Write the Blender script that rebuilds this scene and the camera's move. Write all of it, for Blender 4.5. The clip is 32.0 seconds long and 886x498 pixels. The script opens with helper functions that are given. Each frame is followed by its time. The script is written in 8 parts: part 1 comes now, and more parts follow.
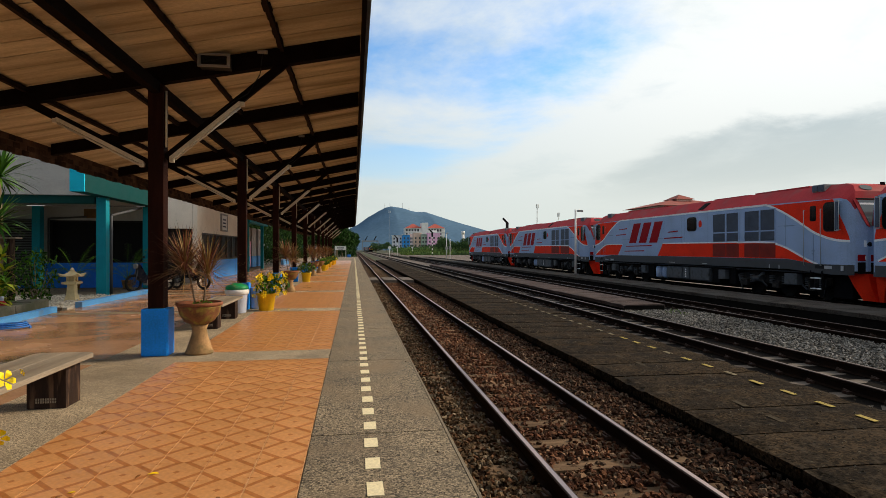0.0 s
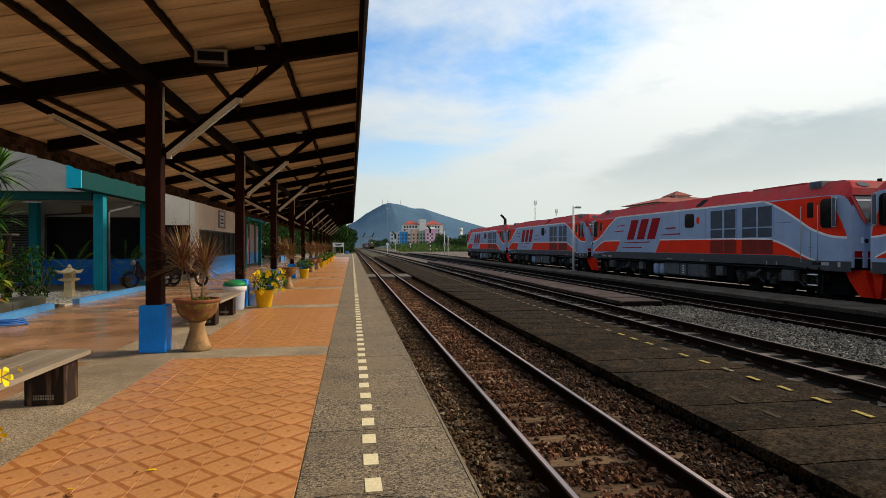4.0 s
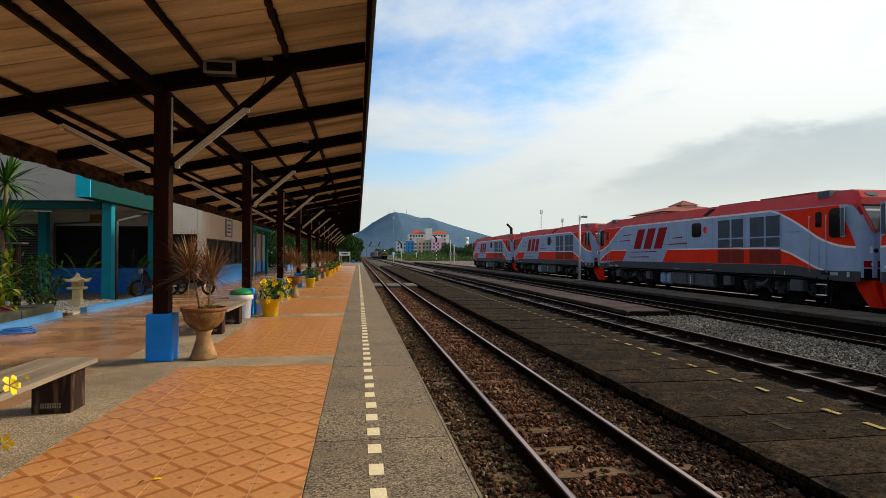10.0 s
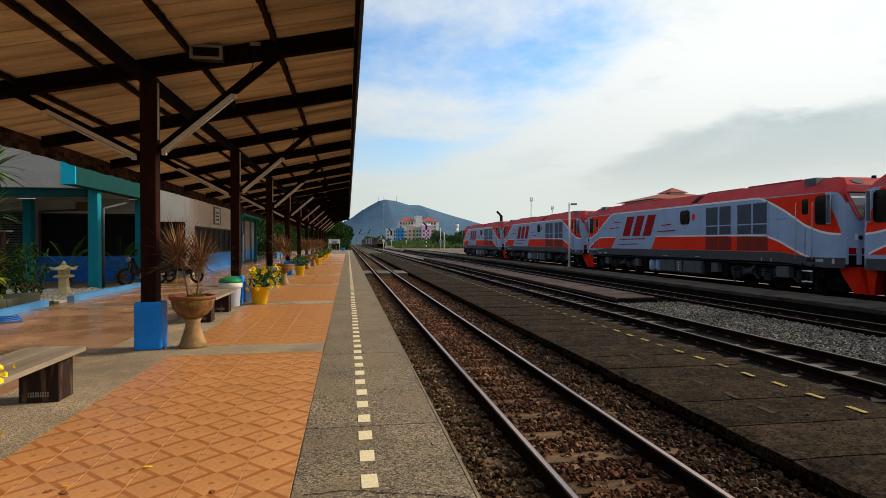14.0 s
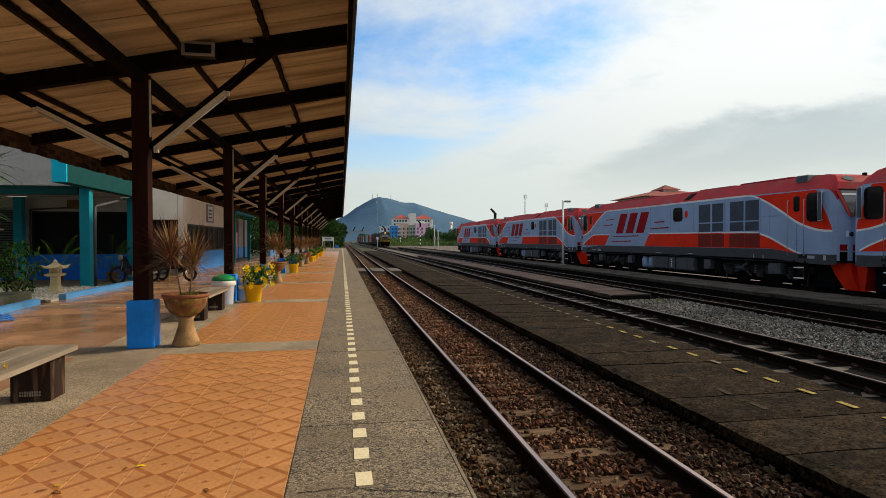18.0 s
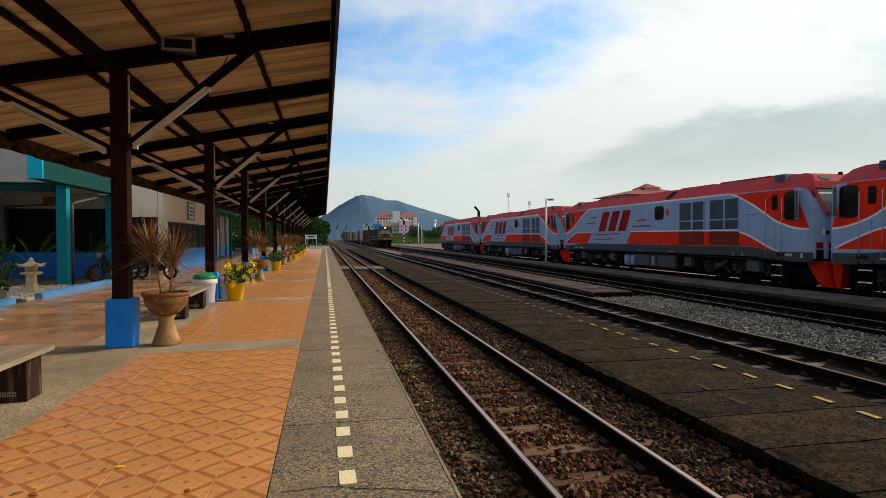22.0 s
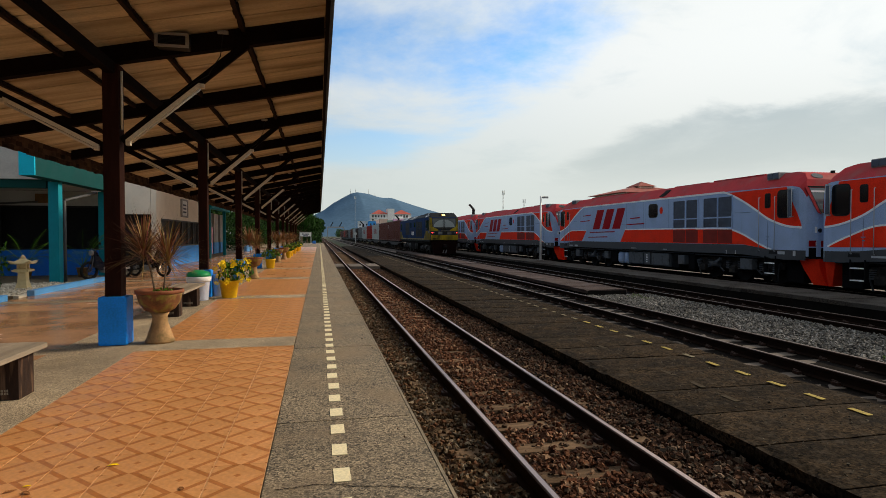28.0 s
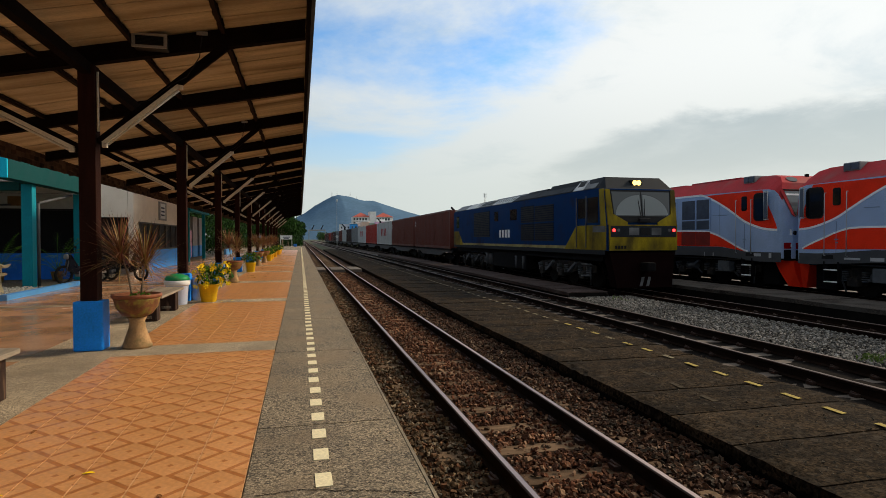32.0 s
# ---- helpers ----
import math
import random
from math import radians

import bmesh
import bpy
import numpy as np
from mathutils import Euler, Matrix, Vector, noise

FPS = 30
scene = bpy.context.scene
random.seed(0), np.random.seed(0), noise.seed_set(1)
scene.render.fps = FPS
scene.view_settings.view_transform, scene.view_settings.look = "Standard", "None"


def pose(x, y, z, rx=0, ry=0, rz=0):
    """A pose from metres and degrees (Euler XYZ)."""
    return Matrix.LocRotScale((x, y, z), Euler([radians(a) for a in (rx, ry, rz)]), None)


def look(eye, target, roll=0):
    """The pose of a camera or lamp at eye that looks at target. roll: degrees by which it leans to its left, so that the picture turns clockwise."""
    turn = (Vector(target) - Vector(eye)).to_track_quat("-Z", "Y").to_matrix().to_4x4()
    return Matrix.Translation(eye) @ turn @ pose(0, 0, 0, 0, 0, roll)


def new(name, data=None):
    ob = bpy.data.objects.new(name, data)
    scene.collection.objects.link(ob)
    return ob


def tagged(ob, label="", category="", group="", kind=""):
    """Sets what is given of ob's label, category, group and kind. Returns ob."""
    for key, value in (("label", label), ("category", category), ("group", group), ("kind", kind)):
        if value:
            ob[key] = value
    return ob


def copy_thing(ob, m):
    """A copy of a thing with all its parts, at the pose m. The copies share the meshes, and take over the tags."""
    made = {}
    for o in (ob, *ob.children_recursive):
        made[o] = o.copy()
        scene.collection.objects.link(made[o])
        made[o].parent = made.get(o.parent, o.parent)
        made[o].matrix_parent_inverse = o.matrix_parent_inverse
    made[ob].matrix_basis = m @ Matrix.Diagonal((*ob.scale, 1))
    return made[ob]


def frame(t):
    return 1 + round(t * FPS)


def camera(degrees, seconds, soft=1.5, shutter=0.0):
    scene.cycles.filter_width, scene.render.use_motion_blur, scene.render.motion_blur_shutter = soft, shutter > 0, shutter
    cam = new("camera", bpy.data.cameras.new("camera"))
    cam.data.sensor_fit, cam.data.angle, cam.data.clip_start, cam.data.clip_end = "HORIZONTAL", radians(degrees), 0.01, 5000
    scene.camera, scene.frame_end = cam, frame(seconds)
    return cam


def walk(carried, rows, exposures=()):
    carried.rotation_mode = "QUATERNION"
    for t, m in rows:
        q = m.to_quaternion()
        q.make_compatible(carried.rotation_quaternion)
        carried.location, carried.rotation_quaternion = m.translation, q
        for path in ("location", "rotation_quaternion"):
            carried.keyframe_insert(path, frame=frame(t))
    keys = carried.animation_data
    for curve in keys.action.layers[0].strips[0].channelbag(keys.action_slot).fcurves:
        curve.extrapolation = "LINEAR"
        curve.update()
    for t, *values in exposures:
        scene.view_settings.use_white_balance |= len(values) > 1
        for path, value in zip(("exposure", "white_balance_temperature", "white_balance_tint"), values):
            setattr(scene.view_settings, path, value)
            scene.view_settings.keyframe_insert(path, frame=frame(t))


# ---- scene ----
PLAT = 0.0        # platform level
RAIL = -0.32      # rail head level
EYE = 1.45

cam = camera(75.2, 32.0, soft=0.6)
TURNS = [
    (0, 90.03, -0.00, -8.79), (0.5, 89.95, 0.01, -8.87), (1, 89.96, -0.01, -8.91), (1.5, 89.99, -0.02, -9.00),
    (2, 89.94, 0.02, -8.99), (2.5, 89.78, -0.01, -8.91), (3, 89.69, -0.01, -8.86), (3.5, 89.69, -0.00, -8.92),
    (5.5, 89.66, -0.02, -9.11), (6, 90.27, -0.01, -9.19), (6.5, 90.54, -0.04, -9.60), (7, 90.42, -0.15, -9.96),
    (7.5, 90.31, -0.14, -9.61), (8, 90.39, -0.11, -8.97), (8.5, 90.61, -0.09, -8.52), (9, 90.57, -0.07, -8.42),
    (9.5, 90.62, -0.06, -8.38), (10, 90.60, -0.07, -8.39), (10.5, 90.45, -0.04, -8.71), (11, 90.18, -0.01, -9.10),
    (11.5, 89.98, -0.04, -9.20), (12, 89.86, 0.00, -9.30), (12.5, 89.82, -0.02, -9.30), (13, 89.72, -0.01, -9.08),
    (13.5, 89.57, 0.00, -9.11), (14, 89.35, 0.01, -9.38), (14.5, 89.08, 0.02, -9.48), (16.5, 88.98, 0.00, -9.75),
    (17, 89.06, 0.03, -9.53), (17.5, 89.14, 0.05, -9.74), (18, 89.10, 0.12, -9.98), (18.5, 89.10, 0.11, -10.20),
    (19, 89.08, 0.10, -10.24), (19.5, 89.05, 0.10, -10.32), (20, 89.07, 0.14, -10.67), (20.5, 89.14, 0.11, -11.20),
    (21, 89.01, 0.11, -11.41), (21.5, 88.95, 0.12, -11.46), (22, 88.88, 0.10, -11.60), (22.5, 88.86, 0.11, -11.73),
    (23, 88.85, 0.09, -11.77), (23.5, 88.83, 0.08, -11.83), (24, 88.79, 0.12, -11.93), (24.5, 88.84, 0.06, -12.01),
    (25, 88.96, 0.04, -12.06), (25.5, 88.96, 0.05, -12.13), (27.5, 88.79, 0.03, -12.24), (28, 88.65, 0.02, -12.13),
    (28.5, 88.66, 0.02, -12.19), (29, 88.65, 0.01, -12.40), (29.5, 88.52, 0.05, -12.67), (30, 88.50, 0.03, -12.82),
    (30.5, 88.63, 0.05, -12.93), (31, 88.80, 0.09, -13.08), (31.5, 88.85, 0.10, -13.36), (32, 88.93, 0.11, -13.92)]
walk(cam, [(t, pose(0, 0, EYE, rx, ry, rz)) for t, rx, ry, rz in TURNS],
     exposures=[(0, 0.07, 6600, 7.5), (14, 0.05, 6600, 7.5), (24, 0.02, 6600, 7.5), (28, -0.02, 6600, 7.5), (32, -0.03, 6600, 7.5)])

# ---- light: bright broken cloud, sun low to the right of the tracks ----
SUN_EL, SUN_AZ = 31.0, 81.0      # degrees; azimuth clockwise from the track's direction


def build_world():
    w = bpy.data.worlds.new("sky")
    scene.world = w
    w.use_nodes = True
    nt = w.node_tree
    nt.nodes.clear()
    N, L = nt.nodes.new, nt.links.new

    def math_(op, a, b=None, c=None):
        n = N("ShaderNodeMath")
        n.operation = op
        for i, v in enumerate((a, b, c)):
            if v is None:
                continue
            if isinstance(v, (int, float)):
                n.inputs[i].default_value = v
            else:
                L(v, n.inputs[i])
        return n.outputs[0]

    def mix(fac, a, b):
        n = N("ShaderNodeMix")
        n.data_type = "RGBA"
        for s, v in ((0, fac), (6, a), (7, b)):
            if isinstance(v, (int, float, tuple)):
                n.inputs[s].default_value = v
            else:
                L(v, n.inputs[s])
        return n.outputs[2]

    def rng(v, a, b, c=0.0, d=1.0):
        n = N("ShaderNodeMapRange")
        n.interpolation_type = "SMOOTHSTEP"
        L(v, n.inputs[0])
        for i, k in enumerate((a, b, c, d)):
            n.inputs[i + 1].default_value = k
        return n.outputs[0]

    sky = N("ShaderNodeTexSky")
    sky.sky_type, sky.sun_disc = "NISHITA", False
    sky.sun_elevation, sky.sun_rotation = radians(SUN_EL), radians(SUN_AZ)
    sky.air_density, sky.dust_density, sky.ozone_density = 1.0, 0.4, 1.6
    tc = N("ShaderNodeTexCoord")
    sep = N("ShaderNodeSeparateXYZ")
    L(tc.outputs["Generated"], sep.inputs[0])
    x, y, z = sep.outputs
    up = math_("MAXIMUM", z, 0.0)
    # cloud deck, seen in perspective
    den = math_("ADD", up, 0.16)
    comb = N("ShaderNodeCombineXYZ")
    L(math_("DIVIDE", x, den), comb.inputs[0])
    L(math_("DIVIDE", y, den), comb.inputs[1])

    def cloud(scale, detail, rough, seed, distort=0.3):
        n = N("ShaderNodeTexNoise")
        n.noise_dimensions = "4D"
        n.inputs["W"].default_value = seed
        n.inputs["Scale"].default_value = scale
        n.inputs["Detail"].default_value = detail
        n.inputs["Roughness"].default_value = rough
        n.inputs["Distortion"].default_value = distort
        L(comb.outputs[0], n.inputs["Vector"])
        return n.outputs["Fac"]

    az = math_("ARCTAN2", x, y)                 # from the tracks, to the right
    n1 = cloud(0.85, 9.0, 0.62, 3.1)
    n2 = cloud(1.1, 9.0, 0.62, 8.4, 0.5)
    # the white deck leans away from the tracks with height
    lean = math_("SUBTRACT", az, math_("MULTIPLY", math_("SUBTRACT", math_("MINIMUM", up, 0.34), 0.164), 2.2))
    cover = math_("ADD", n1, rng(lean, 0.02, 0.46, -0.05, 0.38))
    cover = math_("ADD", cover, rng(up, 0.32, 0.39, 0.0, 0.12))
    low = math_("MULTIPLY", rng(up, 0.15, 0.19), rng(up, 0.23, 0.27, 1.0, 0.0))
    cover = math_("ADD", cover, math_("MULTIPLY", low, rng(az, 0.16, 0.32, 0.13, 0.0)))
    cover = math_("ADD", cover, rng(up, 0.0, 0.16, 0.26, 0.0))
    cover = rng(cover, 0.40, 0.68)
    bright = mix(rng(az, 0.1, 0.6), (0.86, 0.93, 1.0, 1), (0.985, 1.015, 1.03, 1))
    bright = mix(rng(az, -1.7, -0.8, 1.0, 0.0), bright, (1.02, 0.97, 0.90, 1))
    bright = mix(rng(cloud(1.3, 8.0, 0.6, 21.7, 0.4), 0.50, 0.68, 0.0, 0.55), bright, (0.60, 0.73, 0.83, 1))
    # grey bank low on the side of the sun
    top = math_("ADD", math_("MULTIPLY", math_("MINIMUM", az, 0.64), 0.33), -0.005)
    edge = math_("ADD", math_("SUBTRACT", top, up), math_("MULTIPLY", math_("SUBTRACT", n2, 0.5), 0.26))
    shade = math_("MULTIPLY", rng(edge, -0.012, 0.04), rng(az, 0.22, 0.50))
    shade = math_("MULTIPLY", math_("MULTIPLY", shade, rng(up, 0.05, 0.12)), rng(n1, 0.36, 0.60, 0.55, 1.0))
    clouds = mix(math_("MULTIPLY", shade, 0.95), bright, (0.435, 0.530, 0.600, 1))
    skyc = N("ShaderNodeVectorMath")
    skyc.operation = "MULTIPLY"
    L(sky.outputs[0], skyc.inputs[0])
    skyc.inputs[1].default_value = (0.117, 0.187, 0.240)
    col = mix(cover, skyc.outputs[0], clouds)
    # pale haze at the horizon
    col = mix(rng(up, 0.02, 0.30, 0.92, 0.0), col, mix(rng(az, 0.15, 0.7), (0.78, 0.84, 0.81, 1), (0.705, 0.745, 0.715, 1)))
    # brighter round the veiled sun, dimmer away from it
    turn = math_("COSINE", math_("SUBTRACT", az, radians(68)))
    glow = math_("ADD", math_("MULTIPLY", turn, 0.31), 0.70)
    bg = N("ShaderNodeBackground")
    L(glow, bg.inputs["Strength"])
    L(col, bg.inputs["Color"])
    out = N("ShaderNodeOutputWorld")
    L(bg.outputs[0], out.inputs[0])


build_world()
sun = new("sun", bpy.data.lights.new("sun", "SUN"))
sun.data.energy, sun.data.angle, sun.data.color = 3.7, radians(9), (1.0, 0.80, 0.58)
_d = Vector((math.sin(radians(SUN_AZ)) * math.cos(radians(SUN_EL)), math.cos(radians(SUN_AZ)) * math.cos(radians(SUN_EL)), math.sin(radians(SUN_EL))))
sun.matrix_world = look(tuple(_d * 50), (0, 0, 0))

# ---- materials ----


def material(name, color, rough=0.7, metal=0.0, vary=0.25, scale=3.0, fine=60.0, bump=0.15, stain=None, stain_at=0.62,
             stain_scale=1.2, per_piece=0.0, coat=0.0, emit=0.0, stretch=(1, 1, 1), spec=0.18, fine_vary=0.12, tight=0.2,
             speckle=0.0, grain=75.0, piece_tones=None):
    """A painted, stony, wooden or metal surface: two scales of tone, stains and fine relief."""
    m = bpy.data.materials.new(name)
    m.use_nodes = True
    nt = m.node_tree
    N, L = nt.nodes.new, nt.links.new
    b = nt.nodes["Principled BSDF"]
    b.inputs["Roughness"].default_value, b.inputs["Metallic"].default_value = rough, metal
    b.inputs["Specular IOR Level"].default_value = spec
    b.inputs["Coat Weight"].default_value = coat
    tc = N("ShaderNodeTexCoord")
    mp = N("ShaderNodeMapping")
    mp.inputs["Scale"].default_value = stretch
    geo = N("ShaderNodeNewGeometry")
    L(tc.outputs["Object"], mp.inputs["Vector"])

    def noise_(s, detail=5.0):
        n = N("ShaderNodeTexNoise")
        n.inputs["Scale"].default_value, n.inputs["Detail"].default_value = s, detail
        L(mp.outputs[0], n.inputs["Vector"])
        return n

    big, small = noise_(scale), noise_(fine, 3.0)
    hsv = N("ShaderNodeHueSaturation")
    hsv.inputs["Color"].default_value = (*color, 1)
    r = N("ShaderNodeMapRange")
    L(big.outputs["Fac"], r.inputs[0])
    for i, v in enumerate((0.3, 0.7, 1 - vary, 1 + vary)):
        r.inputs[i + 1].default_value = v
    r2 = N("ShaderNodeMapRange")
    L(small.outputs["Fac"], r2.inputs[0])
    for i, v in enumerate((0.5 - tight, 0.5 + tight, 1 - fine_vary, 1 + fine_vary)):
        r2.inputs[i + 1].default_value = v
    mul = N("ShaderNodeMath")
    mul.operation = "MULTIPLY"
    L(r.outputs[0], mul.inputs[0])
    L(r2.outputs[0], mul.inputs[1])
    value = mul.outputs[0]
    if per_piece:
        info = N("ShaderNodeObjectInfo")
        add = N("ShaderNodeMath")
        add.operation = "ADD"
        L(info.outputs["Random"], add.inputs[0])
        L(geo.outputs["Random Per Island"], add.inputs[1])
        fr = N("ShaderNodeMath")
        fr.operation = "FRACT"
        L(add.outputs[0], fr.inputs[0])
        r3 = N("ShaderNodeMapRange")
        L(fr.outputs[0], r3.inputs[0])
        for i, v in enumerate((0, 1, 1 - per_piece, 1 + per_piece)):
            r3.inputs[i + 1].default_value = v
        mul2 = N("ShaderNodeMath")
        mul2.operation = "MULTIPLY"
        L(value, mul2.inputs[0])
        L(r3.outputs[0], mul2.inputs[1])
        value = mul2.outputs[0]
    if speckle:
        vo = N("ShaderNodeTexVoronoi")
        vo.inputs["Scale"].default_value = grain
        L(mp.outputs[0], vo.inputs["Vector"])
        sp = N("ShaderNodeSeparateColor")
        L(vo.outputs["Color"], sp.inputs[0])
        r4 = N("ShaderNodeMapRange")
        L(sp.outputs[0], r4.inputs[0])
        for i, v in enumerate((0, 1, 1 - speckle, 1 + speckle)):
            r4.inputs[i + 1].default_value = v
        mul3 = N("ShaderNodeMath")
        mul3.operation = "MULTIPLY"
        L(value, mul3.inputs[0])
        L(r4.outputs[0], mul3.inputs[1])
        value = mul3.outputs[0]
    if piece_tones:
        ramp = N("ShaderNodeValToRGB")
        ramp.color_ramp.interpolation = "CONSTANT"
        el = ramp.color_ramp.elements
        while len(el) < len(piece_tones):
            el.new(0.5)
        for i, tone in enumerate(piece_tones):
            el[i].position = i / len(piece_tones)
            el[i].color = (*tone, 1)
        L(geo.outputs["Random Per Island"], ramp.inputs[0])
        L(ramp.outputs[0], hsv.inputs["Color"])
    L(value, hsv.inputs["Value"])
    col = hsv.outputs[0]
    if stain:
        st = noise_(stain_scale, 8.0)
        rs = N("ShaderNodeMapRange")
        L(st.outputs["Fac"], rs.inputs[0])
        for i, v in enumerate((stain_at - 0.1, stain_at + 0.1, 0.0, 0.85)):
            rs.inputs[i + 1].default_value = v
        mx = N("ShaderNodeMix")
        mx.data_type = "RGBA"
        L(rs.outputs[0], mx.inputs[0])
        L(col, mx.inputs[6])
        mx.inputs[7].default_value = (*stain, 1)
        col = mx.outputs[2]
    L(col, b.inputs["Base Color"])
    if bump:
        bp = N("ShaderNodeBump")
        bp.inputs["Strength"].default_value, bp.inputs["Distance"].default_value = bump, 0.01
        L(small.outputs["Fac"], bp.inputs["Height"])
        L(bp.outputs[0], b.inputs["Normal"])
    rr = N("ShaderNodeMapRange")
    L(big.outputs["Fac"], rr.inputs[0])
    for i, v in enumerate((0.3, 0.7, max(rough - 0.08, 0.02), min(rough + 0.1, 1))):
        rr.inputs[i + 1].default_value = v
    L(rr.outputs[0], b.inputs["Roughness"])
    if emit:
        L(col, b.inputs["Emission Color"])
        b.inputs["Emission Strength"].default_value = emit
    return m


def glass(name, color=(0.02, 0.025, 0.03), rough=0.06):
    """Dark tinted pane with a clean reflection."""
    m = bpy.data.materials.new(name)
    m.use_nodes = True
    b = m.node_tree.nodes["Principled BSDF"]
    b.inputs["Base Color"].default_value = (*color, 1)
    b.inputs["Roughness"].default_value = rough
    b.inputs["IOR"].default_value = 1.5
    return m


M = {}
M["concrete"] = material("concrete", (0.170, 0.135, 0.090), 0.80, spec=0.30, vary=0.26, scale=1.3, fine=70, bump=0.5, stain=(0.20, 0.145, 0.09), stain_at=0.60, stain_scale=1.1, fine_vary=0.34, tight=0.09, speckle=0.75, grain=70)
M["strip_concrete"] = material("strip_concrete", (0.31, 0.25, 0.172), 0.88, vary=0.22, scale=1.3, fine=95, bump=0.5, stain=(0.17, 0.135, 0.095), stain_at=0.60, stain_scale=0.9, fine_vary=0.3, tight=0.1, speckle=0.5, grain=95)
M["slab"] = material("slab", (0.0225, 0.0153, 0.0090), 0.93, spec=0.04, vary=0.65, scale=2.6, fine=40, bump=0.8, stain=(0.055, 0.043, 0.031), stain_at=0.64, stain_scale=11, per_piece=0.2, fine_vary=0.4, tight=0.12, speckle=0.75, grain=38)
# blacker than the slab tops: the islands' shadow band put into the colour
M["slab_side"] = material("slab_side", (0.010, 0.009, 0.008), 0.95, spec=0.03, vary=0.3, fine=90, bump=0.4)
M["kerb_slab"] = material("kerb_slab", (0.056, 0.048, 0.042), 0.95, spec=0.04, vary=0.45, speckle=0.4, grain=40, scale=2.0, fine=150, bump=0.4, stain=(0.08, 0.074, 0.068), stain_at=0.52, fine_vary=0.3)
M["pink_slab"] = material("pink_slab", (0.049, 0.033, 0.030), 0.85, spec=0.12, vary=0.3, scale=2.0, fine=120, bump=0.4, per_piece=0.15, speckle=0.4, grain=40, stain=(0.085, 0.065, 0.06), stain_at=0.6)
M["ballast_brown"] = material("ballast_brown", (0.05, 0.026, 0.016), 0.95, spec=0.06, vary=0.4, scale=1.4, fine=26, bump=1.0, fine_vary=0.5, speckle=0.7, grain=22)
M["stone_red"] = material("stone_red", (0.1, 0.05, 0.03), 0.95, spec=0.1, vary=0.35, scale=1.2, fine=60, bump=0.4, fine_vary=0.3, piece_tones=((0.047, 0.021, 0.013), (0.100, 0.040, 0.021), (0.130, 0.057, 0.029), (0.165, 0.080, 0.045), (0.065, 0.029, 0.017), (0.224, 0.136, 0.083), (0.106, 0.045, 0.025), (0.059, 0.038, 0.025)))
M["stone_dull"] = material("stone_dull", (0.08, 0.05, 0.03), 0.95, spec=0.1, vary=0.35, scale=1.2, fine=60, bump=0.4, fine_vary=0.3, piece_tones=((0.030, 0.016, 0.011), (0.060, 0.031, 0.019), (0.088, 0.046, 0.027), (0.045, 0.023, 0.015), (0.125, 0.085, 0.058), (0.070, 0.035, 0.021), (0.040, 0.030, 0.022)))
M["stone_grit"] = material("stone_grit", (0.10, 0.085, 0.065), 0.95, spec=0.05, vary=0.3, bump=0.2, per_piece=0.5)
M["stone_tan"] = material("stone_tan", (0.1, 0.08, 0.05), 0.95, spec=0.1, vary=0.35, scale=1.2, fine=60, bump=0.4, fine_vary=0.3, piece_tones=((0.040, 0.026, 0.015), (0.085, 0.054, 0.030), (0.125, 0.083, 0.047), (0.080, 0.037, 0.019), (0.200, 0.155, 0.105), (0.052, 0.034, 0.020), (0.105, 0.056, 0.029), (0.070, 0.056, 0.040)))
M["ballast_grey"] = material("ballast_grey", (0.24, 0.22, 0.20), 0.95, spec=0.15, vary=0.3, scale=1.4, fine=26, bump=1.0, fine_vary=0.4, piece_tones=((0.055, 0.054, 0.052), (0.16, 0.155, 0.147), (0.25, 0.243, 0.232), (0.10, 0.097, 0.092), (0.185, 0.173, 0.155)))
M["ballast_yard"] = material("ballast_yard", (0.15, 0.128, 0.115), 0.95, spec=0.03, vary=0.35, scale=0.5, fine=8, bump=1.0, fine_vary=0.4, speckle=0.5, grain=10)
M["gravel_pale"] = material("gravel_pale", (0.16, 0.145, 0.125), 0.95, spec=0.03, vary=0.35, scale=0.5, fine=8, bump=1.0, fine_vary=0.4, speckle=0.5, grain=10)
# near-black: oil, plus shade among rails and under locomotives, in one colour
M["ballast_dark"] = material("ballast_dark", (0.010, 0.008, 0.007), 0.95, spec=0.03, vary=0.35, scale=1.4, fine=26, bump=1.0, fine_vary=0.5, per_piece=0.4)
M["earth"] = material("earth", (0.07, 0.06, 0.045), 0.95, vary=0.35, scale=0.6, fine=30, bump=0.8, stain=(0.05, 0.075, 0.025), stain_at=0.5, stain_scale=0.15)
M["sleeper_wood"] = material("sleeper_wood", (0.122, 0.079, 0.049), 0.95, spec=0.05, vary=0.5, scale=4, fine=40, bump=0.5, stretch=(0.3, 3, 3), per_piece=0.3)
M["sleeper_concrete"] = material("sleeper_concrete", (0.13, 0.112, 0.098), 0.9, spec=0.1, vary=0.25, scale=3, fine=120, bump=0.3, per_piece=0.15, stain=(0.08, 0.06, 0.05), stain_at=0.58)
M["rail_rust"] = material("rail_rust", (0.016, 0.009, 0.0065), 0.9, spec=0.05, vary=0.3, scale=4, fine=90, bump=0.4)
M["rail_head"] = material("rail_head", (0.38, 0.295, 0.275), 0.45, metal=0.75, vary=0.2, scale=2, fine=60, bump=0.02, stretch=(6, 0.3, 6), stain=(0.12, 0.08, 0.06), stain_at=0.66)
M["rail_dull"] = material("rail_dull", (0.15, 0.115, 0.10), 0.5, metal=0.6, vary=0.3, scale=2, fine=60, bump=0.03, stretch=(6, 0.3, 6), stain=(0.06, 0.04, 0.03), stain_at=0.58)
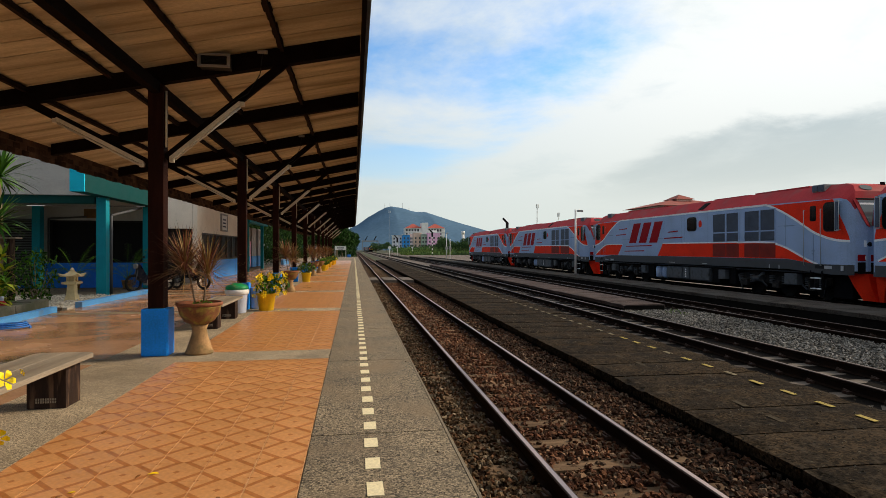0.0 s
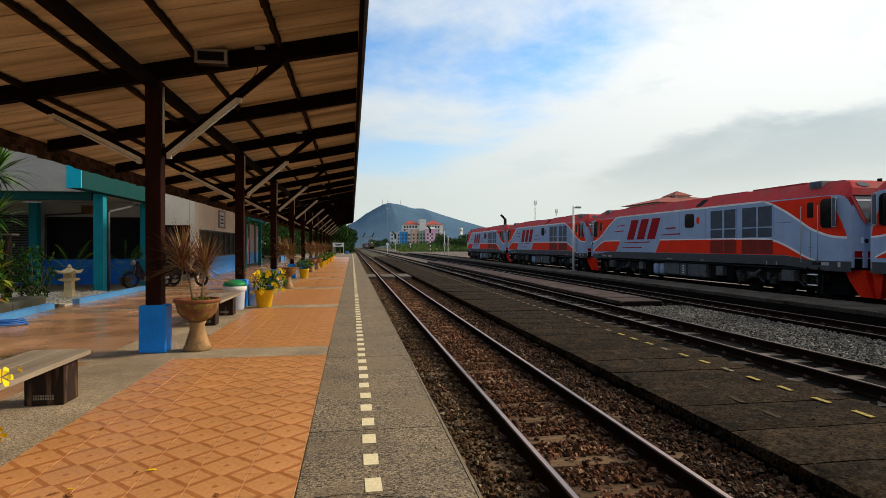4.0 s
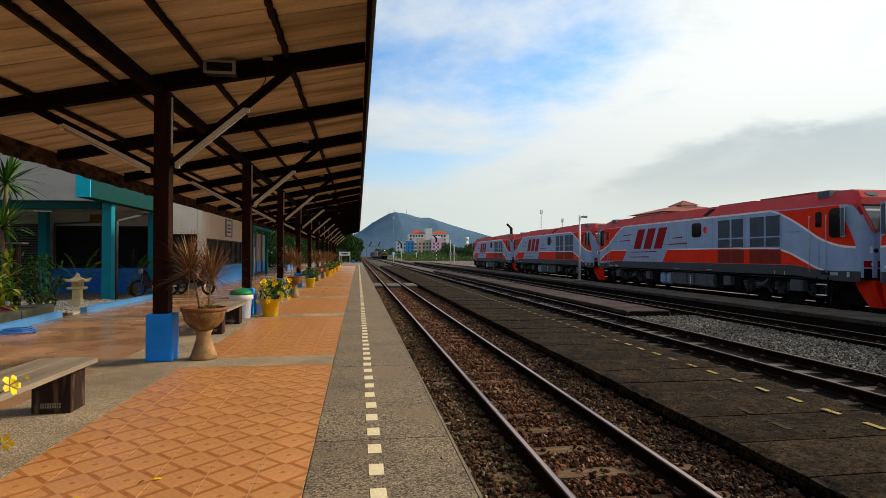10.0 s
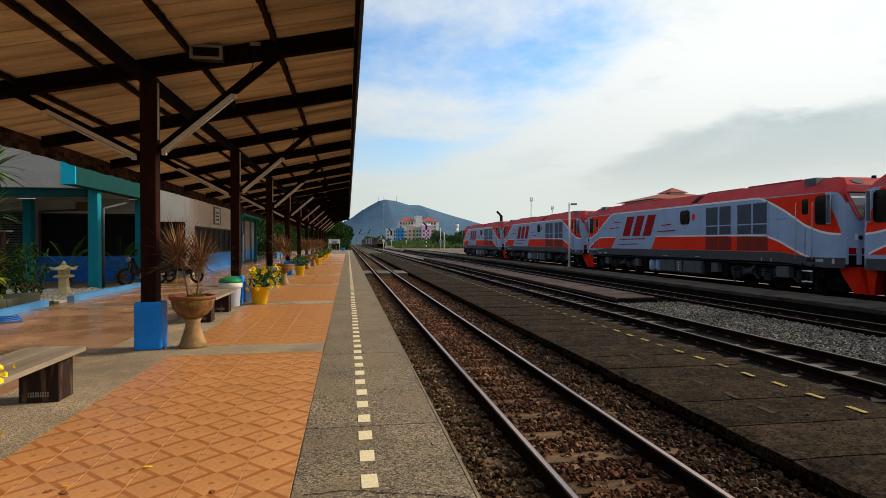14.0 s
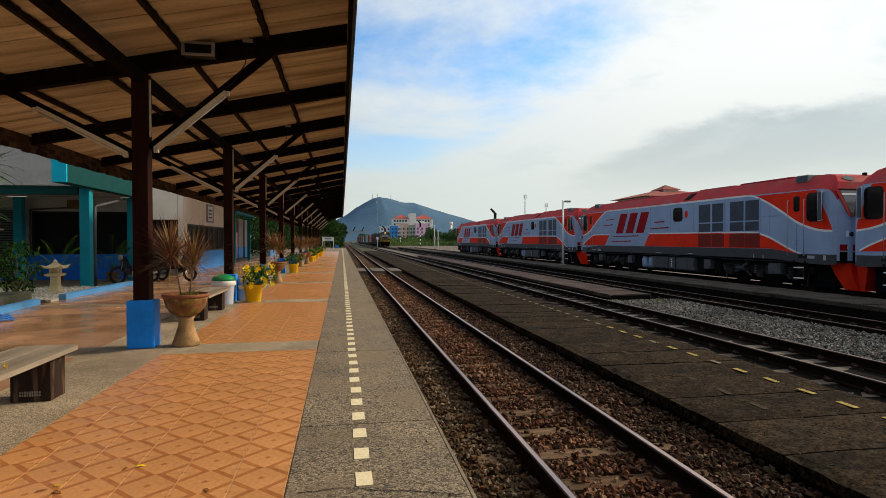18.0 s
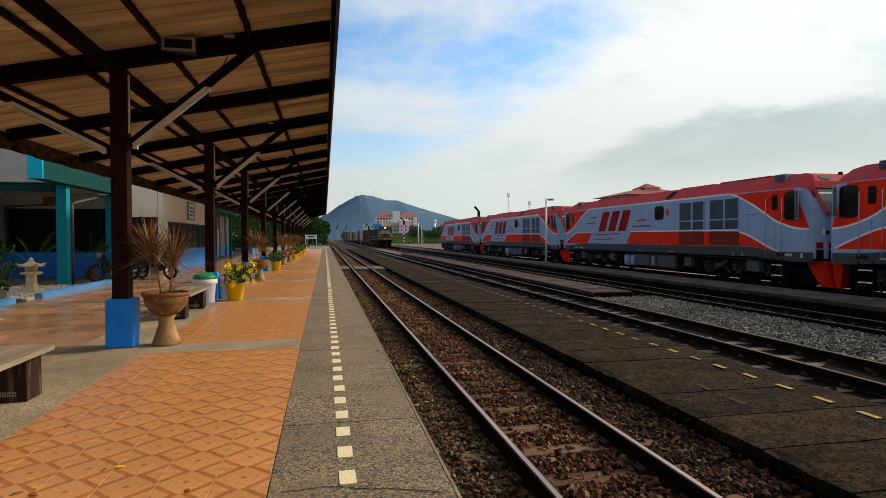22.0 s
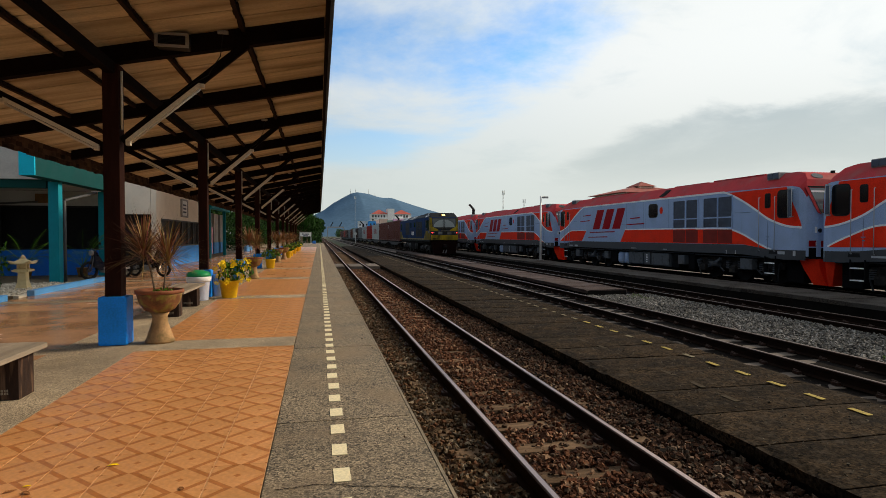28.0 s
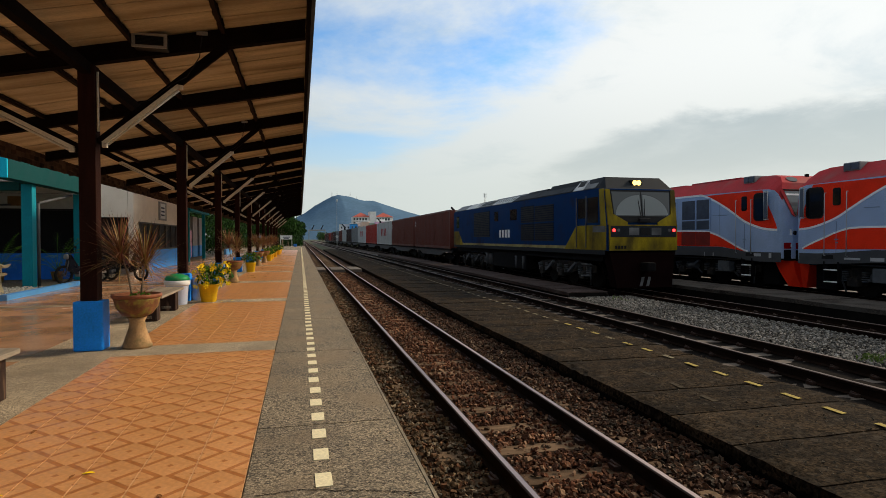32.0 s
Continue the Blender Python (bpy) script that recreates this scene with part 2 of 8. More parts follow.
M["rail_shoulder"] = material("rail_shoulder", (0.042, 0.024, 0.019), 0.6, metal=0.3, vary=0.3, scale=4, fine=90, bump=0.2)
M["tile"] = None
M["wood_dark"] = material("wood_dark", (0.023, 0.0088, 0.0065), 0.75, spec=0.04, vary=0.35, scale=3, fine=50, bump=0.3, stretch=(3, 3, 0.5), stain=(0.048, 0.019, 0.013), stain_at=0.62)
M["beam_dark"] = material("beam_dark", (0.009, 0.0055, 0.0045), 0.85, spec=0.03, vary=0.35, scale=3, fine=50, bump=0.3)
M["soffit"] = material("soffit", (0.58, 0.49, 0.325), 0.9, spec=0.1, vary=0.26, scale=1.6, fine=30, bump=0.3, stretch=(0.5, 4, 1), per_piece=0.16, fine_vary=0.15, stain=(0.22, 0.165, 0.095), stain_at=0.58, stain_scale=0.8)
M["lath"] = material("lath", (0.022, 0.013, 0.009), 0.9, spec=0.1, vary=0.3, scale=3, fine=60, bump=0.3)
M["blue_paint"] = material("blue_paint", (0.012, 0.26, 0.92), 0.45, vary=0.12, scale=3, fine=40, bump=0.06, stain=(0.01, 0.16, 0.58), stain_at=0.68)
M["blue_kerb"] = material("blue_kerb", (0.10, 0.36, 0.78), 0.6, vary=0.12, scale=3, fine=60, bump=0.1, stain=(0.3, 0.3, 0.3), stain_at=0.68)
M["teal"] = material("teal", (0.004, 0.20, 0.27), 0.6, spec=0.15, vary=0.12, scale=2, fine=40, bump=0.05)
# the same teal, darkened for the beams' shade under eave and parapet
M["teal_shaded"] = material("teal_shaded", (0.003, 0.048, 0.048), 0.6, spec=0.1, vary=0.12, scale=2, fine=40, bump=0.05)
# the same teal, brightened for the sky light on the beam's end
M["teal_lit"] = material("teal_lit", (0.01, 0.44, 0.66), 0.6, spec=0.1, vary=0.1, scale=2, fine=40, bump=0.05)
M["wall_office"] = material("wall_office", (0.80, 0.74, 0.64), 0.75, vary=0.07, scale=1.5, fine=50, bump=0.08, stain=(0.66, 0.60, 0.50), stain_at=0.66)
M["dado_blue"] = material("dado_blue", (0.04, 0.32, 0.90), 0.55, vary=0.1, scale=2, fine=50, bump=0.05, stain=(0.05, 0.2, 0.55), stain_at=0.66)
M["wall_white"] = material("wall_white", (0.37, 0.37, 0.37), 0.75, vary=0.07, scale=1.5, fine=50, bump=0.08, stain=(0.55, 0.54, 0.5), stain_at=0.66)
# near-black in place of the rooms' lack of light
M["unlit_room"] = material("unlit_room", (0.02, 0.02, 0.022), 0.9, vary=0.1)
M["glass_dark"] = glass("glass_dark", (0.008, 0.009, 0.011), 0.12)
# black pane: the darkness of the room behind is its colour
M["unlit_pane"] = material("unlit_pane", (0.006, 0.006, 0.007), 0.5, vary=0.1, bump=0.0, spec=0.08)


def tile_material():
    """Glazed terracotta tile: darker lozenges round the corners, a dot in the middle."""
    m = material("tile", (0.56, 0.265, 0.10), 0.33, vary=0.10, scale=2.0, fine=30, bump=0.03, per_piece=0.07, spec=0.5)
    nt = m.node_tree
    N, L = nt.nodes.new, nt.links.new
    b = nt.nodes["Principled BSDF"]
    src = b.inputs["Base Color"].links[0].from_socket
    uv = N("ShaderNodeUVMap")
    sep = N("ShaderNodeSeparateXYZ")
    L(uv.outputs[0], sep.inputs[0])

    def f(op, a, b_=None):
        n = N("ShaderNodeMath")
        n.operation = op
        for i, v in enumerate((a, b_)):
            if v is None:
                continue
            if isinstance(v, (int, float)):
                n.inputs[i].default_value = v
            else:
                L(v, n.inputs[i])
        return n.outputs[0]

    u = f("ABSOLUTE", f("SUBTRACT", f("FRACT", sep.outputs[0]), 0.5))
    v = f("ABSOLUTE", f("SUBTRACT", f("FRACT", sep.outputs[1]), 0.5))
    d = f("SUBTRACT", 1.0, f("ADD", u, v))
    band = f("MULTIPLY", f("GREATER_THAN", d, 0.34), f("LESS_THAN", d, 0.49))
    dot = f("LESS_THAN", f("ADD", u, f("MULTIPLY", v, 1.0)), 0.075)
    corner = f("LESS_THAN", d, 0.06)
    dark = f("MAXIMUM", band, f("MAXIMUM", dot, corner))
    # joints between the tiles of the joined rest
    edge = f("GREATER_THAN", u, 0.490)
    mx = N("ShaderNodeMix")
    mx.data_type, mx.blend_type = "RGBA", "MULTIPLY"
    L(f("MULTIPLY", dark, 1.0), mx.inputs[0])
    L(src, mx.inputs[6])
    mx.inputs[7].default_value = (0.70, 0.55, 0.43, 1)
    mj = N("ShaderNodeMix")
    mj.data_type = "RGBA"
    L(f("MULTIPLY", edge, 0.25), mj.inputs[0])
    L(mx.outputs[2], mj.inputs[6])
    mj.inputs[7].default_value = (0.60, 0.38, 0.20, 1)
    L(mj.outputs[2], b.inputs["Base Color"])
    return m


M["tile"] = tile_material()
M["lip"] = material("lip", (0.20, 0.165, 0.115), 0.85, vary=0.3, scale=4, fine=60, bump=0.3, stain=(0.16, 0.13, 0.10), stain_at=0.58, stain_scale=3)
M["grout"] = material("grout", (0.58, 0.36, 0.19), 0.9, vary=0.15, fine=80, bump=0.2)
M["floor_left"] = material("floor_left", (0.44, 0.24, 0.125), 0.2, spec=0.4, vary=0.18, scale=0.9, fine=30, bump=0.04, stain=(0.24, 0.14, 0.08), stain_at=0.6)
M["cream"] = material("cream", (0.75, 0.66, 0.43), 0.7, vary=0.12, scale=6, fine=60, bump=0.1, stain=(0.45, 0.38, 0.24), stain_at=0.66, stain_scale=9)
M["yellow_line"] = material("yellow_line", (0.38, 0.29, 0.085), 0.8, spec=0.05, vary=0.25, scale=8, fine=60, bump=0.1, stain=(0.10, 0.09, 0.07), stain_at=0.6, stain_scale=14)
M["pale_line"] = material("pale_line", (0.20, 0.17, 0.11), 0.8, spec=0.05, vary=0.25, scale=8, fine=60, bump=0.1, stain=(0.05, 0.04, 0.03), stain_at=0.58, stain_scale=14)
M["faded_line"] = material("faded_line", (0.062, 0.050, 0.034), 0.85, spec=0.03, vary=0.25, scale=8, fine=60, bump=0.1, stain=(0.028, 0.021, 0.014), stain_at=0.55, stain_scale=14)

# ---- mesh helpers ----


MIRROR = {}


def part(name, bm, mat, parent=None, label="", smooth=False):
    twin = MIRROR.pop(id(bm), None)
    me = bpy.data.meshes.new(name)
    bm.normal_update()
    if smooth:
        for f in bm.faces:
            f.smooth = True
    bm.to_mesh(me)
    bm.free()
    for mm in (mat if isinstance(mat, (list, tuple)) else [mat]):
        me.materials.append(mm)
    ob = new(name, me)
    if parent:
        ob.parent = parent
    if label:
        ob["label"] = label
    if twin:
        part(name, twin, mat, parent, label, smooth)
    return ob


def shared(name, me, parent, m):
    """One more object on a mesh that is already there."""
    ob = new(name, me)
    ob.parent = parent
    ob.matrix_basis = m
    return ob


def empty(name, x=0, y=0, z=0, rz=0):
    ob = new(name)
    ob.matrix_basis = pose(x, y, z, 0, 0, rz)
    return ob


def box(bm, x0, x1, y0, y1, z0, z1, bevel=0.0, m=None, mi=0):
    vs = [Vector((x, y, z)) for x in (x0, x1) for y in (y0, y1) for z in (z0, z1)]
    vv = [bm.verts.new(m @ v if m else v) for v in vs]
    fs = [bm.faces.new([vv[i] for i in q]) for q in ((0, 1, 3, 2), (4, 6, 7, 5), (0, 4, 5, 1), (2, 3, 7, 6), (0, 2, 6, 4), (1, 5, 7, 3))]
    for f in fs:
        f.material_index = mi
    if bevel:
        es = list({e for f in fs for e in f.edges})
        bmesh.ops.bevel(bm, geom=es, offset=bevel, segments=2, affect="EDGES", profile=0.6)
    return fs


def box_mesh(*a, **k):
    bm = bmesh.new()
    box(bm, *a, **k)
    return bm


def tube(bm, a, b, r0, r1=None, n=10, mi=0, caps=True):
    """A round bar from a to b."""
    r1 = r0 if r1 is None else r1
    a, b = Vector(a), Vector(b)
    d = (b - a).normalized()
    s = d.orthogonal().normalized()
    t = d.cross(s)
    rings = []
    for c, r in ((a, r0), (b, r1)):
        rings.append([bm.verts.new(c + (s * math.cos(2 * math.pi * i / n) + t * math.sin(2 * math.pi * i / n)) * r) for i in range(n)])
    for i in range(n):
        f = bm.faces.new((rings[0][i], rings[0][(i + 1) % n], rings[1][(i + 1) % n], rings[1][i]))
        f.material_index, f.smooth = mi, True
    if caps:
        bm.faces.new(rings[0][::-1]).material_index = mi
        bm.faces.new(rings[1]).material_index = mi


def tube_mesh(*a, **k):
    bm = bmesh.new()
    tube(bm, *a, **k)
    return bm


def bar(bm, a, b, w, h, up=(0, 0, 1), mi=0):
    """A square bar from a to b, w wide and h high."""
    a, b = Vector(a), Vector(b)
    d = (b - a).normalized()
    s = d.cross(Vector(up)).normalized()
    u = s.cross(d)
    m = Matrix((s, d, u)).transposed().to_4x4()
    m.translation = a
    box(bm, -w / 2, w / 2, 0, (b - a).length, -h / 2, h / 2, m=m, mi=mi)


def bar_mesh(*a, **k):
    bm = bmesh.new()
    bar(bm, *a, **k)
    return bm


def lathe(bm, profile, n=24, mi=0, cx=0, cy=0, close=False):
    """Turns (radius, height) pairs round an upright axis."""
    rings = []
    for r, z in profile:
        rings.append([bm.verts.new((cx + r * math.cos(2 * math.pi * i / n), cy + r * math.sin(2 * math.pi * i / n), z)) for i in range(n)])
    for a, b in zip(rings, rings[1:]):
        for i in range(n):
            f = bm.faces.new((a[i], a[(i + 1) % n], b[(i + 1) % n], b[i]))
            f.smooth, f.material_index = True, mi
    bm.faces.new(rings[0][::-1]).material_index = mi
    bm.faces.new(rings[-1]).material_index = mi


def plate(bm, pts, thick, to3d, mi=0):
    """A flat outline given thickness; to3d(u, v, w) places it."""
    a = [bm.verts.new(to3d(u, v, 0)) for u, v in pts]
    b = [bm.verts.new(to3d(u, v, thick)) for u, v in pts]
    fs = [bm.faces.new(a[::-1]), bm.faces.new(b)]
    n = len(pts)
    for i in range(n):
        fs.append(bm.faces.new((a[i], a[(i + 1) % n], b[(i + 1) % n], b[i])))
    for f in fs:
        f.material_index = mi


def loft(bm, rings, caps=True, mi=0, smooth=False):
    vs = [[bm.verts.new(p) for p in r] for r in rings]
    n = len(vs[0])
    for a, b in zip(vs, vs[1:]):
        for i in range(n):
            f = bm.faces.new((a[i], a[(i + 1) % n], b[(i + 1) % n], b[i]))
            f.material_index, f.smooth = mi, smooth
    if caps:
        bm.faces.new(vs[0][::-1]).material_index = mi
        bm.faces.new(vs[-1]).material_index = mi
    bmesh.ops.recalc_face_normals(bm, faces=list({f for r in vs for v in r for f in v.link_faces}))


# ---- ground ----
def build_ground():
    bm = bmesh.new()
    xs = [-3000, -400, -60, -14, -3.3, 0.4, 30, 60, 200, 800, 3000]
    ys = [-300, -20, 0, 40, 90, 160, 400, 1200, 4000]
    g = [[bm.verts.new((x, y, -0.60)) for x in xs] for y in ys]
    for j in range(len(ys) - 1):
        for i in range(len(xs) - 1):
            bm.faces.new((g[j][i], g[j][i + 1], g[j + 1][i + 1], g[j + 1][i]))
    tagged(part("ground", bm, M["earth"]), "brown earth with patches of low grass", "ground", kind="structure")


build_ground()

POST_X, POST_Y, BAY = -2.665, 8.42, 6.05
APRON_L, APRON_R = -0.33, 0.72
TILE = 0.325
TILE_L = APRON_L - 6 * TILE      # the walkway is six tiles wide
KERB_X = -6.8
END_Y = 112.0


def build_platform():
    # solid core
    bm = bmesh.new()
    box(bm, -16, APRON_R - 0.02, -14, END_Y, -0.62, -0.03)
    plat = tagged(part("platform", bm, M["concrete"]), "grey concrete station platform beside the rails", "platform", kind="structure")
    # apron slabs along the edge
    cuts = [4.57 + 3.02 * k for k in range(-6, 40)]
    cuts = [c for c in cuts if -14 < c < END_Y]
    prev = -14.0
    for c in cuts + [END_Y]:
        bm = bmesh.new()
        box(bm, APRON_L + 0.003, APRON_R, prev + 0.006, c - 0.006, -0.12, 0.0, bevel=0.006 if 0 < prev < 30 else 0)
        part("apron_slab", bm, M["concrete"], plat)
        prev = c
    # cross strips by each post and the strip along the posts
    bm = bmesh.new()
    box(bm, -3.25, TILE_L - 0.003, -14, 75, -0.04, -0.002)
    part("post_strip", bm, M["strip_concrete"], plat)
    k = -3
    strips = []
    while POST_Y + BAY * k < 74:
        a = POST_Y + BAY * k - 0.61
        strips.append((a, a + 0.70))
        for x0, x1 in ((TILE_L, APRON_L - 0.003), (KERB_X, -3.253)):
            bm = bmesh.new()
            box(bm, x0, x1, a, a + 0.70 if x0 > -4 else a + 0.4, -0.04, -0.001)
            part("cross_strip", bm, M["strip_concrete"], plat)
        k += 1
    # grey tail of the platform past the tiles
    bm = bmesh.new()
    box(bm, -16, APRON_L - 0.003, 75, END_Y, -0.04, -0.002)
    part("platform_tail", bm, M["concrete"], plat)
    # concourse floor behind the posts
    edges = [-14.0] + [v for s in strips for v in (s[0], s[0] + 0.4)] + [75.0]
    for a, b in zip(edges[::2], edges[1::2]):
        if b > a:
            part("floor_panel", box_mesh(KERB_X, -3.253, a + 0.003, b - 0.003, -0.05, -0.001), M["floor_left"], plat, "smooth worn orange floor")
    # bed of joint mortar under the walkway tiles
    bm = bmesh.new()
    box(bm, TILE_L, APRON_L - 0.003, -14, 75, -0.05, -0.0035)
    part("tile_bed", bm, M["grout"], plat)
    part("edge_lip", box_mesh(APRON_R + 0.001, APRON_R + 0.022, -14, END_Y, -0.10, 0.003), M["lip"], plat, "pale worn platform lip")
    # cream marks along the edge
    mark = box_mesh(-0.05, 0.05, 0.0, 0.2, 0.0, 0.004)
    first = part("edge_mark", mark, M["cream"], plat)
    first.matrix_basis = pose(0.12, 3.40 - 0.42, 0.001)
    for i in range(1, 230):
        yy = 3.40 + 0.42 * (i - 1)
        j = random.uniform(-0.004, 0.004)
        shared("edge_mark", first.data, plat, pose(0.125 + j, yy, 0.001, 0, 0, random.uniform(-1.2, 1.2)))
    return plat, strips


platform, STRIPS = build_platform()


def build_tiles():
    edges = [-14.0] + [v for s in STRIPS for v in s] + [75.0]
    near = None
    count = 0
    bmr = bmesh.new()
    uvr = bmr.loops.layers.uv.new("UVMap")
    for a, b in zip(edges[::2], edges[1::2]):
        n = max(1, round((b - a) / TILE))
        ly = (b - a) / n
        for j in range(n):
            for i in range(6):
                x, y = TILE_L + TILE * (i + 0.5), a + ly * (j + 0.5)
                if 2.4 < y < 20.0 and count < 300:
                    if near is None:
                        bm = bmesh.new()
                        uvl = bm.loops.layers.uv.new("UVMap")
                        h, g = TILE / 2 - 0.0045, ly / 2 - 0.0003
                        box(bm, -h, h, -g, g, -0.012, 0.0, bevel=0.0005)
                        for f in bm.faces:
                            for lp in f.loops:
                                lp[uvl].uv = (lp.vert.co.x / TILE + 0.5, lp.vert.co.y / ly + 0.5)
                        near = part("tile", bm, M["tile"], platform)
                        ob = near
                    else:
                        ob = shared("tile", near.data, platform, Matrix())
                    ob.matrix_basis = pose(x, y, random.uniform(-0.0004, 0.0004), 0, 0, 0)
                    count += 1
                else:
                    h, g = TILE / 2 - 0.003, ly / 2 - 0.0004
                    vs = [bmr.verts.new((x + sx * h, y + sy * g, 0.0)) for sx, sy in ((-1, -1), (1, -1), (1, 1), (-1, 1))]
                    f = bmr.faces.new(vs)
                    for lp, uv in zip(f.loops, ((0, 0), (1, 0), (1, 1), (0, 1))):
                        lp[uvr].uv = uv
    part("far_tiles", bmr, M["tile"], platform)["kind"] = "stuff"


# ---- tracks ----
T1, T2, T3, T4 = 2.09, 7.12, 10.87, 16.9
GAUGE = 1.065


def rail(track, x, y0, y1, z=RAIL, name="rail", head="rail_head"):
    prof = [(-0.058, -0.160), (0.058, -0.160), (0.058, -0.148), (0.012, -0.13), (0.010, -0.05), (0.034, -0.036), (0.034, -0.008), (0.026, -0.001), (0.019, 0.0),
            (-0.019, 0.0), (-0.026, -0.001), (-0.034, -0.008), (-0.034, -0.036), (-0.010, -0.05), (-0.012, -0.13), (-0.058, -0.148)]
    bm = bmesh.new()
    ys = [y0]
    while ys[-1] < y1 - 12:
        ys.append(ys[-1] + 12)
    ys.append(y1)
    loft(bm, [[(x + u, y, z + v) for u, v in prof] for y in ys])
    bm.normal_update()
    for f in bm.faces:
        c = f.calc_center_median()
        if c.z > z - 0.0003 and f.normal.z > 0.9:
            f.material_index = 1
        elif c.z > z - 0.006 and f.normal.z > 0.3:
            f.material_index = 2
    return part(name, bm, [M["rail_rust"], M[head], M["rail_shoulder"]], track)


def build_track(x, y0, y1, kind, name, label, far=70):
    t = tagged(empty(name, 0, 0, 0), label, "railway track", kind="structure")
    for s in (-1, 1):
        rail(t, x + s * GAUGE / 2, y0, y1, head="rail_head" if kind == "wood" else "rail_dull")
    bm = bmesh.new()
    if kind == "wood":
        box(bm, -0.95, 0.95, -0.11, 0.11, RAIL - 0.30, RAIL - 0.158, bevel=0.02)
        mat, pitch = M["sleeper_wood"], 0.62
    else:
        box(bm, -0.98, 0.98, -0.115, 0.115, RAIL - 0.30, RAIL - 0.158, bevel=0.015)
        mat, pitch = M["sleeper_concrete"], 0.62
    first = part("sleeper", bm, mat, t)
    y = y0 + 0.5
    first.matrix_basis = pose(x, y, 0)
    clip = bmesh.new()
    for s in (-1, 1):
        box(clip, s * 0.09 - 0.035, s * 0.09 + 0.035, -0.05, 0.05, RAIL - 0.160, RAIL - 0.115, bevel=0.008)
        tube(clip, (s * 0.085, -0.04, RAIL - 0.12), (s * 0.10, 0.05, RAIL - 0.10), 0.012, n=6)
    clip = part("rail_fastening", clip, M["rail_shoulder"], t)
    clip.matrix_basis = pose(x - GAUGE / 2, y, 0)
    shared("rail_fastening", clip.data, t, pose(x + GAUGE / 2, y, 0))
    y += pitch
    while y < min(y1, far):
        shared("sleeper", first.data, t, pose(x + random.uniform(-0.04, 0.04), y, random.uniform(-0.012, 0.004), 0, 0, random.uniform(-1, 1)))
        if y < 26:
            for s in (-1, 1):
                shared("rail_fastening", clip.data, t, pose(x + s * GAUGE / 2, y, 0))
        y += pitch
    return t


track_near = build_track(T1, -8, 500, "wood", "track_1", "rusty metre-gauge track on wooden sleepers in brown ballast")
track_two = build_track(T2, -8, 500, "concrete", "track_2", "metre-gauge track on pale concrete sleepers")
track_three = build_track(T3, -8, 520, "concrete", "track_3", "metre-gauge track that the goods train uses")
track_four = build_track(T4, -16, 140, "concrete", "track_4", "siding track under the parked locomotives", far=60)


def ballast_bed(name, x0, x1, y0, y1, z, mat, label):
    bm = bmesh.new()
    nx, ny = max(2, int((x1 - x0) / 0.25)), max(2, int(min(40, y1 - y0) / 0.25))
    ys = [y0 + min(40, y1 - y0) * j / ny for j in range(ny + 1)]
    if y1 - y0 > 40:
        ys += [y0 + 40 + (y1 - y0 - 40) * (j / 30) ** 1.5 for j in range(1, 31)]
    g = [[bm.verts.new((x0 + (x1 - x0) * i / nx, y, z + noise.noise(Vector((i * 0.9, y * 2, x0))) * 0.03)) for i in range(nx + 1)] for y in ys]
    for j in range(len(ys) - 1):
        for i in range(nx):
            bm.faces.new((g[j][i], g[j][i + 1], g[j + 1][i + 1], g[j + 1][i])).smooth = True
    return tagged(part(name, bm, mat), label, "ballast", kind="stuff")


ballast_bed("ballast_near", 0.66, 3.6, -8, 500, RAIL - 0.20, M["ballast_brown"], "brown crushed-stone ballast between platform edges")
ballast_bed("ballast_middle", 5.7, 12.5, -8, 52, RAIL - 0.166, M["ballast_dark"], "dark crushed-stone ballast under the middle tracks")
ballast_bed("ballast_yard", 5.7, 12.5, 52, 500, RAIL - 0.195, M["ballast_yard"], "grey dusty ballast under the yard throat")
ballast_bed("ballast_far", 14.1, 17.9, -20, 62, RAIL - 0.195, M["ballast_dark"], "dark oily ballast with the parked locomotives' shade in its colour")
ballast_bed("gravel_yard", 17.9, 40, -20, 62, RAIL - 0.19, M["gravel_pale"], "pale sunlit gravel behind the parked locomotives")
ballast_bed("ballast_siding", 14.1, 40, 62, 300, RAIL - 0.195, M["ballast_yard"], "grey dusty gravel beside the siding")


